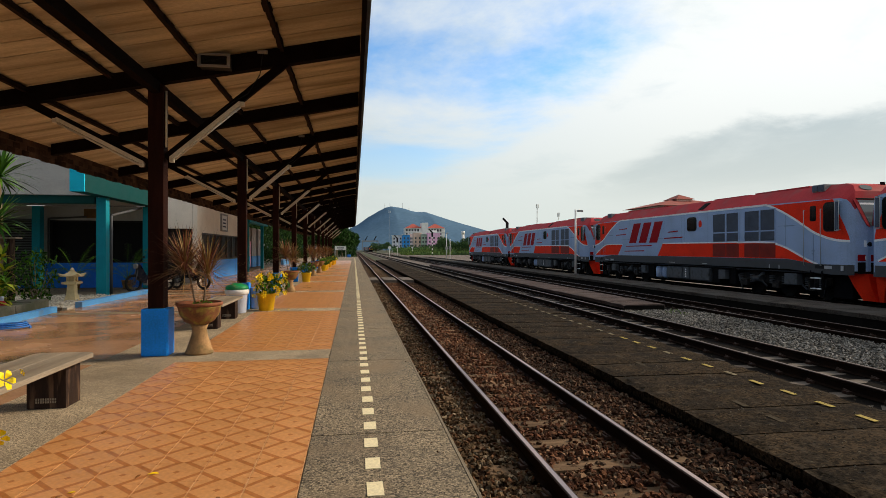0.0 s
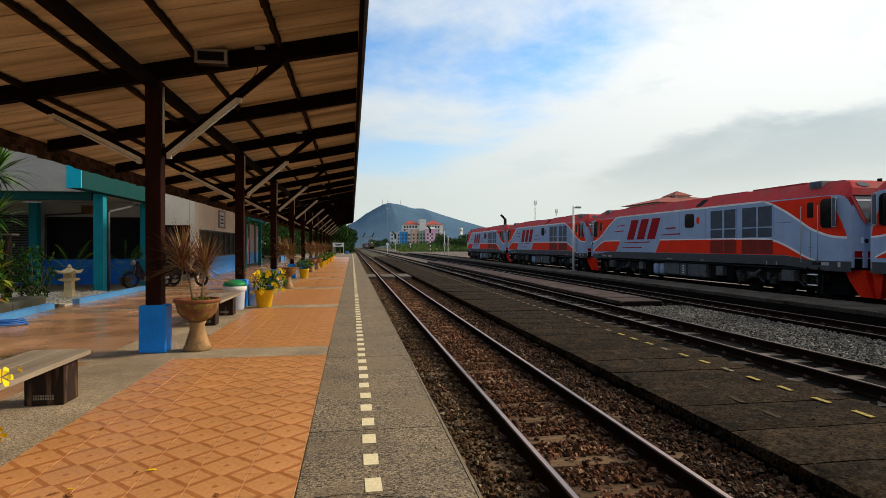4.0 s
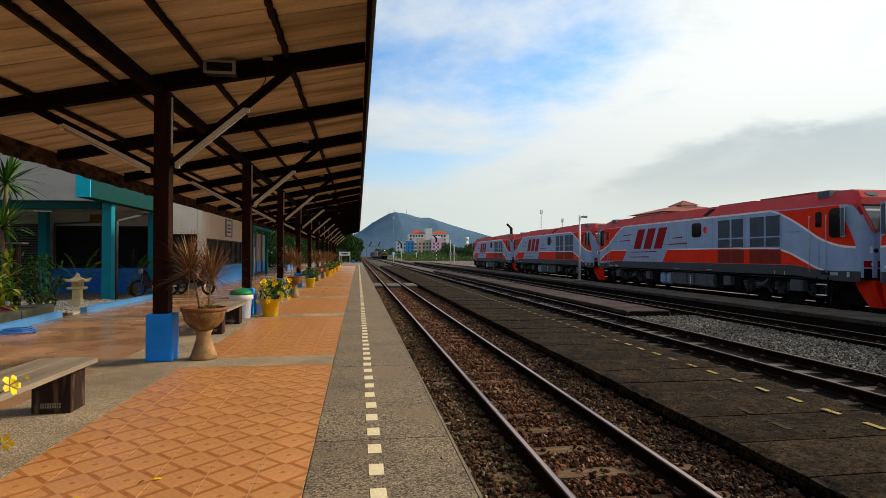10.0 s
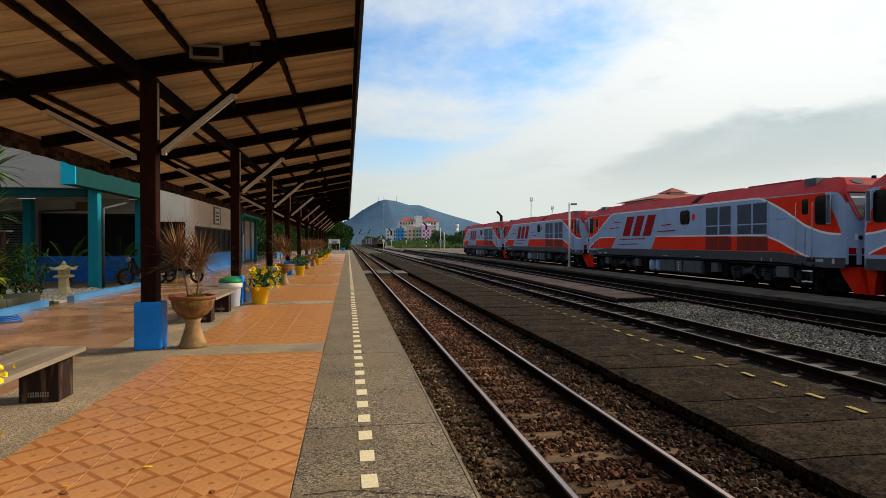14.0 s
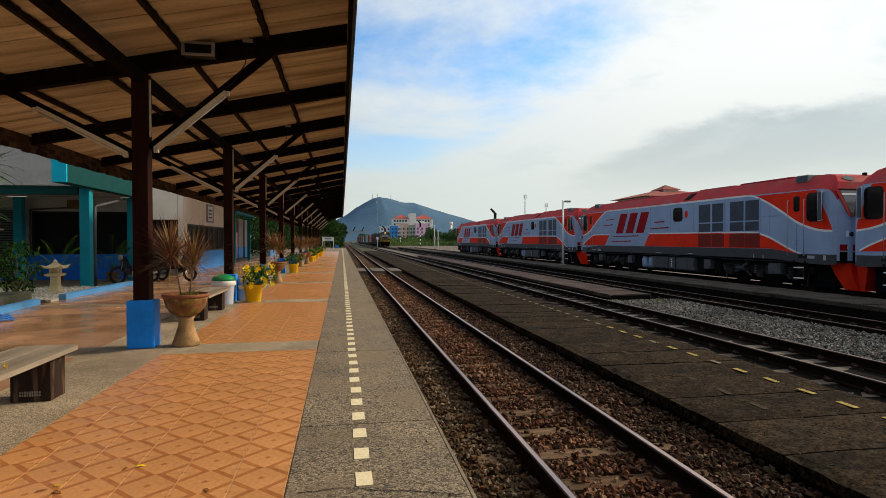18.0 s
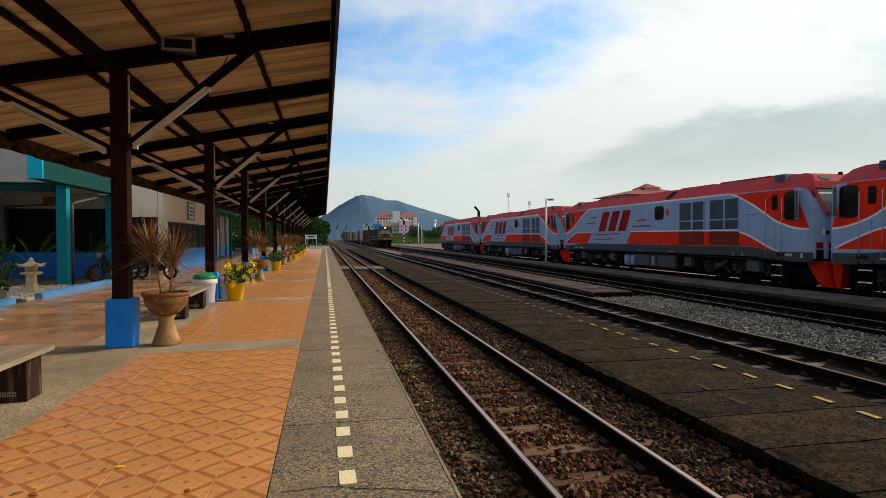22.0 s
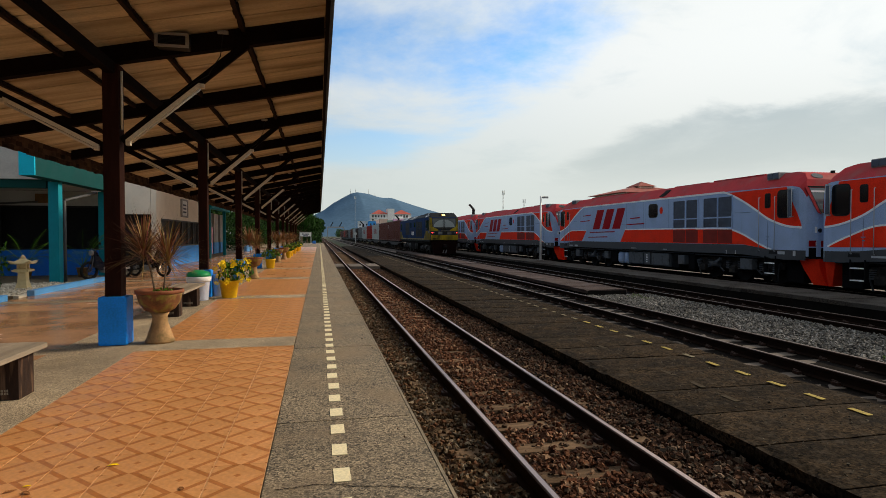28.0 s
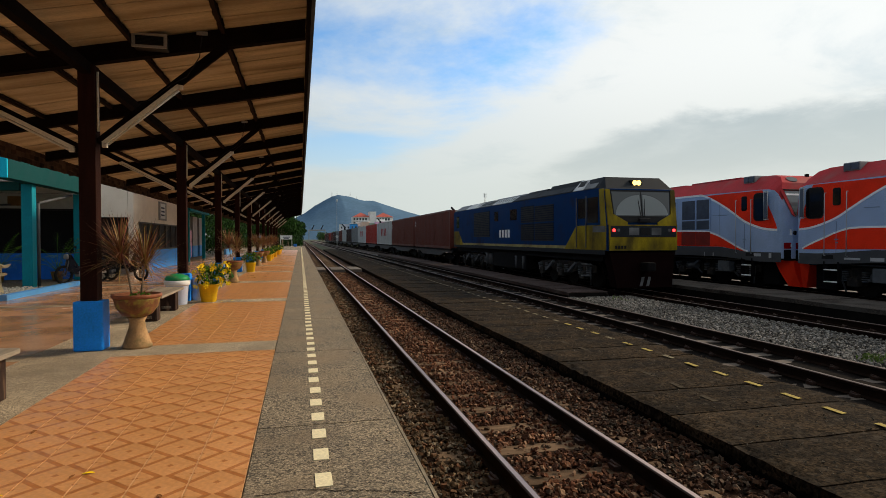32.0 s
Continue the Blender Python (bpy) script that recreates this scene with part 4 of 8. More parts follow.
def bogie(parent, y, wheel_r=0.46, frame=M["bogie_dust"], spread=1.75, half=0.78):
    b = empty("bogie", 0, y, 0)
    b.parent = parent
    bm = bmesh.new()
    for s in (-1, 1):
        x = s * (half + 0.16)
        plate(bm, [(-2.35, 0.55), (-2.35, 0.80), (-1.3, 0.92), (1.3, 0.92), (2.35, 0.80), (2.35, 0.55), (1.2, 0.62), (0.6, 0.45), (-0.6, 0.45), (-1.2, 0.62)], 0.10, lambda u, v, w, x=x: (x - 0.05 + w, u, v))
        for wy in (-spread, 0, spread):
            box(bm, x - 0.12, x + 0.12, wy - 0.2, wy + 0.2, 0.34, 0.60, bevel=0.03)
            for q in (-0.32, 0.32):
                tube(bm, (x, wy + q, 0.46), (x, wy + q, 0.78), 0.085, n=10)
            tube(bm, (x - 0.02, wy, 0.46), (x + s * 0.17, wy, 0.46), 0.13, n=12)
    part("bogie_frame", bm, frame, b)
    for wy in (-spread, 0, spread):
        for q in (-0.32, 0.32):
            bm = bmesh.new()
            for k in range(5):
                tube(bm, (-half - 0.26, wy + q, 0.47 + k * 0.065), (-half - 0.26, wy + q, 0.505 + k * 0.065), 0.10, n=12)
            part("coil_spring", bm, M["loco_panel"], b)
        part("axle_box", box_mesh(-half - 0.40, -half - 0.2, wy - 0.17, wy + 0.17, 0.32, 0.58, bevel=0.03), M["bogie_dust"], b)
    for q in (-0.95, 0.95):
        part("damper", bar_mesh((-half - 0.36, q - 0.3, 0.86), (-half - 0.36, q + 0.3, 0.52), 0.09, 0.09, up=(1, 0, 0)), M["loco_panel"], b)
        part("sand_pipe", tube_mesh((-half - 0.3, q * 2.35, 0.75), (-half - 0.2, q * 2.2, 0.12), 0.03, n=6), M["loco_panel"], b)
    for wy in (-spread, 0, spread):
        bm = bmesh.new()
        for s in (-1, 1):
            x = s * 0.53
            tube(bm, (x - 0.065, wy, wheel_r), (x + 0.065, wy, wheel_r), wheel_r, n=28)
            tube(bm, (x - s * 0.065 - 0.015, wy, wheel_r), (x - s * 0.065 + 0.015, wy, wheel_r), wheel_r + 0.028, n=28)
        tube(bm, (-0.5, wy, wheel_r), (0.5, wy, wheel_r), 0.08, n=10)
        part("wheelset", bm, M["wheel_steel"], b)
    return b


def build_loco():
    root = tagged(empty("diesel_locomotive"), "grey and red diesel locomotive with white piping, parked on the siding", "locomotive", "parked locomotives")
    H0 = 1.07
    # body: nose, cab and hood in one shell; front and rear noses alike
    def ring(u, half, zs, zt, inset):
        y = u - LEN / 2
        return [(-half, y, H0), (half, y, H0), (half, y, zs), (half - inset, y, zt), (-half + inset, y, zt), (-half, y, zs)]
    L2 = LEN / 2
    tops = ((2.35, 2.45, 0.08), (2.48, 2.58, 0.08), (2.74, 2.84, 0.09), (3.02, 3.13, 0.11), (3.24, 3.39, 0.15), (3.36, 3.64, 0.30), (3.42, 3.86, 0.48), (3.43, 3.95, 0.58))
    rings = [ring(u, h, *t) for (u, h), t in zip(NOSE_PLAN, tops)]
    rings += [ring(2.2, HALF, 3.44, 3.97, 0.62), ring(3.9, HALF, 3.46, 3.98, 0.64), ring(5.0, HALF, 3.475, 3.99, 0.66), ring(LEN / 2, HALF, 3.48, 3.99, 0.66)]
    rings += [[(p[0], -p[1], p[2]) for p in r] for r in rings[-2::-1]]
    bm = bmesh.new()
    loft(bm, rings)
    bm.normal_update()
    for f in bm.faces:
        c = f.calc_center_median()
        if abs(c.y) > L2 - 4.4 and f.normal.z > 0.12 and c.z > 3.3:
            f.material_index = 1
        elif f.normal.z > 0.22 and c.z > 3.0:
            f.material_index = 1
    part("body", bm, [M["loco_grey"], M["loco_roof"]], root)
    upper = smooth_line([(10.4, 3.45), (4.8, 3.45), (4.42, 3.445), (4.12, 3.40), (3.6, 3.20), (3.04, 2.93), (2.52, 2.64), (2.05, 2.37), (1.54, 2.18), (1.09, 2.07), (0.64, 2.03)])
    low_curve = smooth_line([(6.0, 2.05), (4.49, 2.04), (3.89, 1.99), (3.32, 1.84), (2.78, 1.62), (2.26, 1.40), (1.85, 1.27)])
    rear = smooth_line([(16.14, 2.06), (18.02, 2.06), (18.6, 1.98), (19.1, 1.80), (19.6, 1.60), (20.0, 1.42)])
    cab_edge = [(1.22, 3.41), (1.05, 3.12), (0.93, 2.80), (0.78, 2.50), (0.68, 2.24), (0.64, 2.05)]
    cab_u = [0.64, 0.68, 0.73, 0.78, 0.85, 0.93, 1.0, 1.05, 1.13, 1.22, 1.6, 2.0, 2.5, 3.0, 3.4, 3.8, 4.1]
    cab_lo = [(u, float(np.interp(u, [a for a, _ in upper][::-1], [b for _, b in upper][::-1])) + 0.02) for u in cab_u]
    cab_hi = [(u, max(b + 0.01, min(3.41, float(np.interp(u, [a for a, _ in cab_edge][::-1], [q for _, q in cab_edge][::-1]))))) for u, (_, b) in zip(cab_u, cab_lo)]
    skirt_hi = [(0.54, 1.27), (0.62, 1.27), (0.72, 1.27), (0.95, 1.27), (1.3, 1.27), (1.9, 1.27), (3.2, 1.42), (LEN - 3.2, 1.42), (LEN - 1.9, 1.30), (LEN - 1.3, 1.28), (LEN - 0.95, 1.28), (LEN - 0.72, 1.28), (LEN - 0.54, 1.28)]
    skirt_lo = [(u, 0.94 if min(u, LEN - u) < 1.4 else 0.98 if min(u, LEN - u) < 2 else 1.06) for u, _ in skirt_hi]
    for s in (-1, 1):
        def skin(name, lo, hi, mat, t=0.006, lift=0.0):
            bm = bmesh.new()
            wrap(bm, lo, hi, s, t, lift)
            return part(name, bm, M[mat], root)
        skin("skirt", skirt_lo, skirt_hi, "loco_skirt", 0.012)
        # red flashes over the sill
        skin("red_flash", [(u, 1.43 if u > 3.2 else float(np.interp(u, [1.85, 3.2], [1.26, 1.43]))) for u, _ in low_curve], low_curve, "loco_red")
        skin("red_flash", [(6.0, 1.43), (12.2, 1.43)], [(6.0, 2.05), (11.72, 2.06)], "loco_red")
        skin("red_flash", [(max(u, 16.72), 1.44) if u < 18 else (u, float(np.interp(u, [18, 20.0], [1.43, 1.40]))) for u, _ in rear], rear, "loco_red")
        # white piping
        for line, w in ((upper, 0.075), (turned(upper), 0.065), (low_curve, 0.065), ([(11.72, 2.07), (6.0, 2.06)], 0.055), (rear, 0.055)):
            skin("white_piping", *band(line, w), "loco_white", 0.009, 0.001)
        # red cab sides
        skin("cab_side", cab_lo, cab_hi, "loco_red")
        skin("cab_side", turned(cab_lo), turned(cab_hi), "loco_red")
    # cab windows, doors and rails
    def window(name, u0, u1, v0, v1, frame=0.035):
        def soft(e, r):
            out = []
            for cx, cy, a0 in ((u1 + e - r, v1 + e - r, 0), (u0 - e + r, v1 + e - r, 90), (u0 - e + r, v0 - e + r, 180), (u1 + e - r, v0 - e + r, 270)):
                out += [(cx + r * math.cos(radians(a0 + k * 30)), cy + r * math.sin(radians(a0 + k * 30))) for k in range(4)]
            return out
        rad = min(u1 - u0, v1 - v0) * 0.22
        bm = bmesh.new()
        both(bm, soft(0, rad), 0.006, 0.0165)
        w = part(name, bm, M["glass_dark"], root)
        bm = bmesh.new()
        both(bm, soft(frame, rad + frame * 0.6), 0.012, 0.004)
        part("window_frame", bm, M["black"], w)
        return w
    for u0, u1, v0, v1, nm in ((1.0, 1.57, 2.39, 3.29, "cab_window"), (1.92, 2.16, 2.74, 3.24, "door_window")):
        window(nm, u0, u1, v0, v1, 0.035 if nm == "cab_window" else 0.012)
        window(nm, LEN - u1, LEN - u0, v0, v1, 0.035 if nm == "cab_window" else 0.012)
    window("body_window", 8.84, 9.52, 2.64, 3.22)
    for u in (2.40, 1.67, LEN - 2.40, LEN - 1.67):
        bm = bmesh.new()
        x = -HALF - 0.06
        v0, v1 = 1.22, 3.12
        tube(bm, (x, u - LEN / 2, v0), (x, u - LEN / 2, v1), 0.012, n=8)
        for v in (v0, v1):
            tube(bm, (x, u - LEN / 2, v), (-HALF, u - LEN / 2, v), 0.012, n=8)
        part("handrail", bm, M["rail_paint"], root)
    for u in (0.93, LEN - 0.93):
        y = u - LEN / 2
        bm = bmesh.new()
        box(bm, -HALF - 0.15, -HALF - 0.12, y - 0.06, y + 0.06, 2.42, 3.30, bevel=0.008)
        mirror = part("mirror", bm, M["grille"], root)
        bm = bmesh.new()
        for a, b in (((y - 0.075, 2.38), (y - 0.075, 3.34)), ((y + 0.075, 2.38), (y + 0.075, 3.34)), ((y - 0.075, 3.34), (y + 0.075, 3.34)), ((y - 0.075, 2.38), (y + 0.075, 2.38))):
            tube(bm, (-HALF - 0.135, *a), (-HALF - 0.135, *b), 0.014, n=6)
        for v in (2.4, 3.32):
            tube(bm, (-HALF - 0.135, y, v), (-half_at(u), y, v), 0.014, n=6)
        part("mirror_frame", bm, M["rail_paint"], mirror)
        # door outline, lock and small hatch under the cab
        for a, b, v0, v1 in ((2.02, 2.035, 1.30, 2.26), (1.96, 2.10, 1.70, 1.73), (2.0, 2.09, 1.60, 1.63), (2.9, 3.35, 2.60, 2.625)):
            a, b = (a, b) if u < 5 else (LEN - b, LEN - a)
            bm = bmesh.new()
            wrap(bm, [(a, v0), (b, v0)], [(a, v1), (b, v1)], -1, 0.012)
            part("door_fitting", bm, M["panel_line"], root)
        bm = bmesh.new()
        a = 1.55 if u < 5 else LEN - 1.95
        wrap(bm, [(a, 1.12), (a + 0.4, 1.12)], [(a + 0.02, 1.24), (a + 0.38, 1.24)], -1, 0.006, 0.012)
        part("sill_slot", bm, M["black"], root)
    # ventilation grilles: framed cells with slats
    for u0, u1 in ((3.84, 4.60), (4.68, 5.50), (5.90, 6.64), (6.74, 7.56)):
        cell = bmesh.new()
        both(cell, [(u0, 2.10), (u1, 2.10), (u1, 3.27), (u0, 3.27)], 0.004, 0.002)
        g = part("grille", cell, M["grille"], root)
        bm = bmesh.new()
        for v in np.arange(2.14, 3.26, 0.055):
            both(bm, [(u0 + 0.01, v), (u1 - 0.01, v), (u1 - 0.01, v + 0.02), (u0 + 0.01, v + 0.02)], 0.012, 0.006)
        part("slats", bm, M["grille"], g)
        bm = bmesh.new()
        for a, b, c, d in ((u0 - 0.05, u0, 2.08, 3.31), (u1, u1 + 0.05, 2.08, 3.31), (u0, u1, 3.27, 3.31), (u0, u1, 2.45, 2.50)):
            both(bm, [(a, c), (b, c), (b, d), (a, d)], 0.022, 0.004)
        part("grille_frame", bm, M["loco_grey"], g)
        bm = bmesh.new()
        both(bm, [(u0 - 0.03, 1.46), (u1 + 0.03, 1.46), (u1 + 0.03, 2.0), (u0 - 0.03, 2.0)], 0.008, 0.004)
        part("lower_grille", bm, M["grille_tint"], g)
    # emblem: three slanted red shapes on a grey plate, with speed lines
    bm = bmesh.new()
    both(bm, [(16.72, 1.45), (12.22, 1.44), (11.72, 2.10), (16.14, 2.07)][::-1], 0.004)
    part("emblem_plate", bm, M["loco_grey"], root)
    def glyph(polys):
        bm = bmesh.new()
        for p in polys:
            side(bm, p, 0.012)
        part("emblem", bm, M["logo_red"], root, "dark red slanted emblem shape")
    s_ = lambda u, v: (u - 0.52 * (v - 2.1), v)     # slant towards the front at the top
    for a in (15.35, 14.22, 13.09):
        glyph([[s_(a, 2.12), s_(a - 0.80, 2.12), s_(a - 0.80, 3.2), s_(a, 3.2)][::-1]])
    for a, b, v in ((15.75, 17.0, 2.60), (15.6, 16.6, 2.92), (9.95, 11.6, 2.32), (10.35, 11.25, 2.62), (12.8, 15.7, 1.94), (13.6, 15.9, 1.66)):
        bm = bmesh.new()
        side(bm, [(a, v), (b, v - 0.02), (b, v + 0.02), (a, v + 0.06)], 0.01)
        part("speed_line", bm, M["logo_red"], root)
    bm = bmesh.new()
    ring_ = [(8.52 + 0.12 * math.cos(a), 2.92 + 0.16 * math.sin(a)) for a in np.linspace(0, 2 * math.pi, 18)[:-1]]
    side(bm, ring_, 0.012)
    part("warning_disc", bm, M["loco_red"], root)
    # sill marks and running plates as bars
    for a, b, v0, v1 in ((1.25, 1.75, 1.12, 1.22), (0.8, 0.9, 1.08, 1.24), (3.6, 3.64, 1.06, 1.2), (4.1, 4.14, 1.06, 1.2), (8.0, 8.35, 1.12, 1.15), (10.6, 11.1, 1.12, 1.15), (17.3, 17.7, 1.1, 1.2), (18.0, 18.5, 1.12, 1.18)):
        bm = bmesh.new()
        side(bm, [(a, v0), (b, v0), (b, v1), (a, v1)], 0.016)
        part("sill_mark", bm, M["rail_paint"], root)
    # body panel seams and small fittings
    for u in (3.3, 7.95, 9.8, 10.0, 11.6, 14.0, 16.6, 17.0):
        bm = bmesh.new()
        side(bm, [(u, 1.45), (u + 0.012, 1.45), (u + 0.012, 3.40), (u, 3.40)], 0.003)
        part("panel_seam", bm, M["panel_line"], root)
    for a, b, v in ((2.8, 3.7, 2.62), (11.6, 16.5, 1.62), (11.7, 16.3, 2.32)):
        bm = bmesh.new()
        side(bm, [(a, v), (b, v), (b, v + 0.012), (a, v + 0.012)], 0.003)
        part("panel_seam", bm, M["panel_line"], root)
    # noses: windscreen, lamps, number panel, plough
    ws_y = lambda v: LEN / 2 - (0.34 + (v - 2.58) * 0.35)
    for s in (-1, 1):
        def pane(name, pts, mat, parent, t=0.02, lift=0.0, label=""):
            bm = bmesh.new()
            plate(bm, pts, t, lambda u, v, w: (u, s * (ws_y(v) + 0.012 + lift + w), v))
            bmesh.ops.recalc_face_normals(bm, faces=bm.faces)
            return part(name, bm, M[mat], parent, label)
        ws = pane("windscreen", [(-0.93, 2.50), (0.93, 2.50), (1.12, 3.34), (-1.12, 3.34)], "loco_glass", root, label="pale reflecting windscreen")
        pane("windscreen_band", [(-0.94, 2.50), (0.94, 2.50), (0.965, 2.62), (-0.965, 2.62)], "black", ws, 0.008, 0.022)
        pane("sun_strip", [(-1.085, 3.19), (1.085, 3.19), (1.10, 3.25), (-1.10, 3.25)], "loco_white", ws, 0.006, 0.022)
        for q in (-0.5, 0.5):
            bm = bmesh.new()
            bar(bm, (q, s * (ws_y(2.5) + 0.05), 2.50), (q * 0.3, s * (ws_y(2.95) + 0.05), 2.95), 0.02, 0.02)
            part("wiper", bm, M["black"], ws)
        for q in (-1, 1):
            pane("windscreen_pillar", [(q * 0.95, 2.46), (q * 1.135, 3.36), (q * 1.27, 3.36), (q * 1.06, 2.52)][::q], "loco_roof", root)
            # lamp cluster: a pale slanted plate with two round lenses
            bm = bmesh.new()
            nose_skin(bm, q * 0.42, q * 1.06, 1.66, 1.86, s, 0.02, 0.0, slant=0.18)
            cl = part("lamp_plate", bm, M["loco_white"], root)
            for x in (0.92, 0.68):
                bm = bmesh.new()
                y = LEN / 2 - nose_y(x)
                tube(bm, (q * x, s * y, 1.76 + 0.18 * x), (q * x, s * (y + 0.045), 1.76 + 0.18 * x), 0.072, n=14)
                part("lens", bm, M["glass_dark"], cl)
            # oval marker window in the sloping roof front
            bm = bmesh.new()
            oval = [(q * 0.55 + 0.22 * math.cos(a), 0.09 * math.sin(a)) for a in np.linspace(0, 2 * math.pi, 17)[:-1]]
            plate(bm, oval, 0.02, lambda u, v, w: (u, s * (LEN / 2 - 0.84 - v), 3.76 + v * 0.95 + w))
            part("roof_lamp", bm, M["lamp_white"] if q > 0 else M["glass_dark"], root)
        bm = bmesh.new()
        y = s * (LEN / 2 - 0.60)
        box(bm, -1.14, 1.14, y - 0.04, y + 0.04, 3.36, 3.40, bevel=0.012)
        part("visor", bm, M["black"], root)
        bm = bmesh.new()
        nose_skin(bm, -1.24, 1.24, 1.40, 1.60, s, 0.012, n=14)
        panel = part("number_panel", bm, M["logo_red"], root)
        for k in range(4):
            bm = bmesh.new()
            nose_skin(bm, -1.04 + k * 0.15, -0.94 + k * 0.15, 1.45, 1.55, s, 0.004, 0.0125, n=1)
            part("number_bar", bm, M["loco_white"], panel)
        bm = bmesh.new()
        nose_skin(bm, -1.24, 1.24, 1.0, 1.36, s, 0.012, n=14)
        part("nose_skirt", bm, M["loco_dark"], root)
        # plough: red, with hazard stripes along its foot
        yn = LEN / 2 - 0.30
        bm = bmesh.new()
        loft(bm, [[(-1.16, s * (yn - 0.62), 1.0), (1.16, s * (yn - 0.62), 1.0), (0.98, s * (yn - 0.02), 1.0), (-0.98, s * (yn - 0.02), 1.0)],
                  [(-1.08, s * (yn - 0.46), 0.60), (1.08, s * (yn - 0.46), 0.60), (0.90, s * yn, 0.60), (-0.90, s * yn, 0.60)],
                  [(-0.92, s * (yn - 0.26), 0.14), (0.92, s * (yn - 0.26), 0.14), (0.74, s * (yn + 0.07), 0.12), (-0.74, s * (yn + 0.07), 0.12)]])
        pilot = part("pilot", bm, M["loco_red"], root)
        for i in range(4):
            x = -0.58 + i * 0.28
            bm = bmesh.new()
            plate(bm, [(x, 0.13), (x + 0.14, 0.13), (x + 0.26, 0.34), (x + 0.12, 0.34)], 0.012, lambda u, v, w: (u, s * (yn + 0.072 - (v - 0.12) * 0.146 + w), v))
            part("hazard_stripe", bm, M["hazard"], pilot)
        bm = bmesh.new()
        tube(bm, (0, s * (yn - 0.03), 0.66), (0, s * (yn + 0.02), 0.66), 0.2, n=18)
        part("coupler_pocket", bm, M["loco_dark"], pilot)
        # dark block added to stand for the shade under the nose
        bm = bmesh.new()
        a_, b_ = sorted((s * (yn - 0.63), s * (yn - 1.35)))
        box(bm, -0.95, 0.95, a_, b_, 0.14, 0.99, bevel=0.03)
        part("nose_shade_block", bm, M["loco_dark"], root)
        bm = bmesh.new()
        tube(bm, (0, s * (yn - 0.2), 0.66), (0, s * (yn + 0.26), 0.66), 0.09, n=10)
        box(bm, -0.13, 0.13, s * (yn + 0.22) - 0.06, s * (yn + 0.22) + 0.06, 0.52, 0.80, bevel=0.03)
        part("coupler", bm, M["loco_dark"], root)
        for q in (-0.45, 0.5):
            bm = bmesh.new()
            pts = [Vector((q, s * (yn + 0.02), 0.85)), Vector((q, s * (yn + 0.17), 0.65)), Vector((q, s * (yn + 0.15), 0.45))]
            for a, b in zip(pts, pts[1:]):
                tube(bm, a, b, 0.03, n=6)
            part("brake_hose", bm, M["black"], root)
        # steps under the cab door
        for v in (0.42, 0.78):
            bm = bmesh.new()
            yy = s * (LEN / 2 - 1.88)
            box(bm, -HALF - 0.06, -HALF + 0.12, yy - 0.22, yy + 0.22, v, v + 0.03)
            part("step", bm, M["loco_white"], root, "white-edged step")
        yy = s * (LEN / 2 - 1.88)
        for q in (-0.24, 0.24):
            bm = bmesh.new()
            box(bm, -HALF - 0.04, -HALF + 0.1, yy + q - 0.015, yy + q + 0.015, 0.4, 1.05)
            part("step_hanger", bm, M["loco_dark"], root)
    # roof: air conditioners, fans, horn, hatches
    for s, u in ((-1, 2.2), (1, 2.2)):
        y = s * (LEN / 2 - u)
        bm = bmesh.new()
        box(bm, -1.06, -0.30, y - 0.27, y + 0.27, 3.74, 4.0, bevel=0.03)
        ac = part("roof_unit", bm, M["steel_grey"], root)
        bm = bmesh.new()
        for i in range(2):
            box(bm, -1.085, -1.055, y - 0.24 + i * 0.25, y - 0.01 + i * 0.25, 3.78, 3.97)
            part("vent", bm, M["grille"], ac)
            bm = bmesh.new()
        bm = bmesh.new()
        tube(bm, (0.4, s * (LEN / 2 - 1.15), 3.86), (0.4, s * (LEN / 2 - 1.15), 4.0), 0.07, n=12)
        part("roof_horn", bm, M["loco_dark"], root)
    for y0, y1, h in ((-7.4, -4.6, 0.07), (-4.2, -1.9, 0.05), (2.0, 6.4, 0.06)):
        bm = bmesh.new()
        box(bm, -0.72, 0.72, y0, y1, 3.97, 3.98 + h, bevel=0.015)
        part("roof_hatch", bm, M["loco_roof"], root)
    bm = bmesh.new()
    plate(bm, [(-1.30, 3.56), (-0.92, 3.857), (-0.92, 3.877), (-1.30, 3.58)], 0.40, lambda u, v, w: (u - 0.004, 8.45 - LEN / 2 + w, v + 0.004))
    part("exhaust_vent", bm, M["loco_dark"], root)
    # underframe
    bm = bmesh.new()
    box(bm, -1.2, 1.2, -LEN / 2 + 0.9, LEN / 2 - 0.9, 0.90, 1.10)
    part("underframe", bm, M["loco_dark"], root)
    for y0, y1 in ((-9.0, -3.2), (3.0, 9.0), (-3.2, 3.0)):
        bm = bmesh.new()
        box(bm, -0.42, 0.42, y0 + 0.02, y1 - 0.02, 0.13, 0.89)
        part("traction_gear", bm, M["loco_dark"], root)
    bm = bmesh.new()
    box(bm, -1.25, 1.25, 8.0 - LEN / 2, 11.6 - LEN / 2, 0.32, 0.95, bevel=0.05)
    tank = part("fuel_tank", bm, M["loco_box"], root)
    bm = bmesh.new()
    for u, w in ((8.05, 1.4), (9.6, 0.5), (10.2, 1.35)):
        box(bm, -1.30, -1.24, u - LEN / 2, u + w - LEN / 2, 0.38, 0.92, bevel=0.015)
    part("tank_panel", bm, M["loco_panel"], tank)
    for i in range(4):
        bm = bmesh.new()
        box(bm, -1.315, -1.30, 9.8 - LEN / 2, 9.88 - LEN / 2, 0.46 + i * 0.11, 0.52 + i * 0.11)
        part("gauge_mark", bm, M["loco_white"], tank)
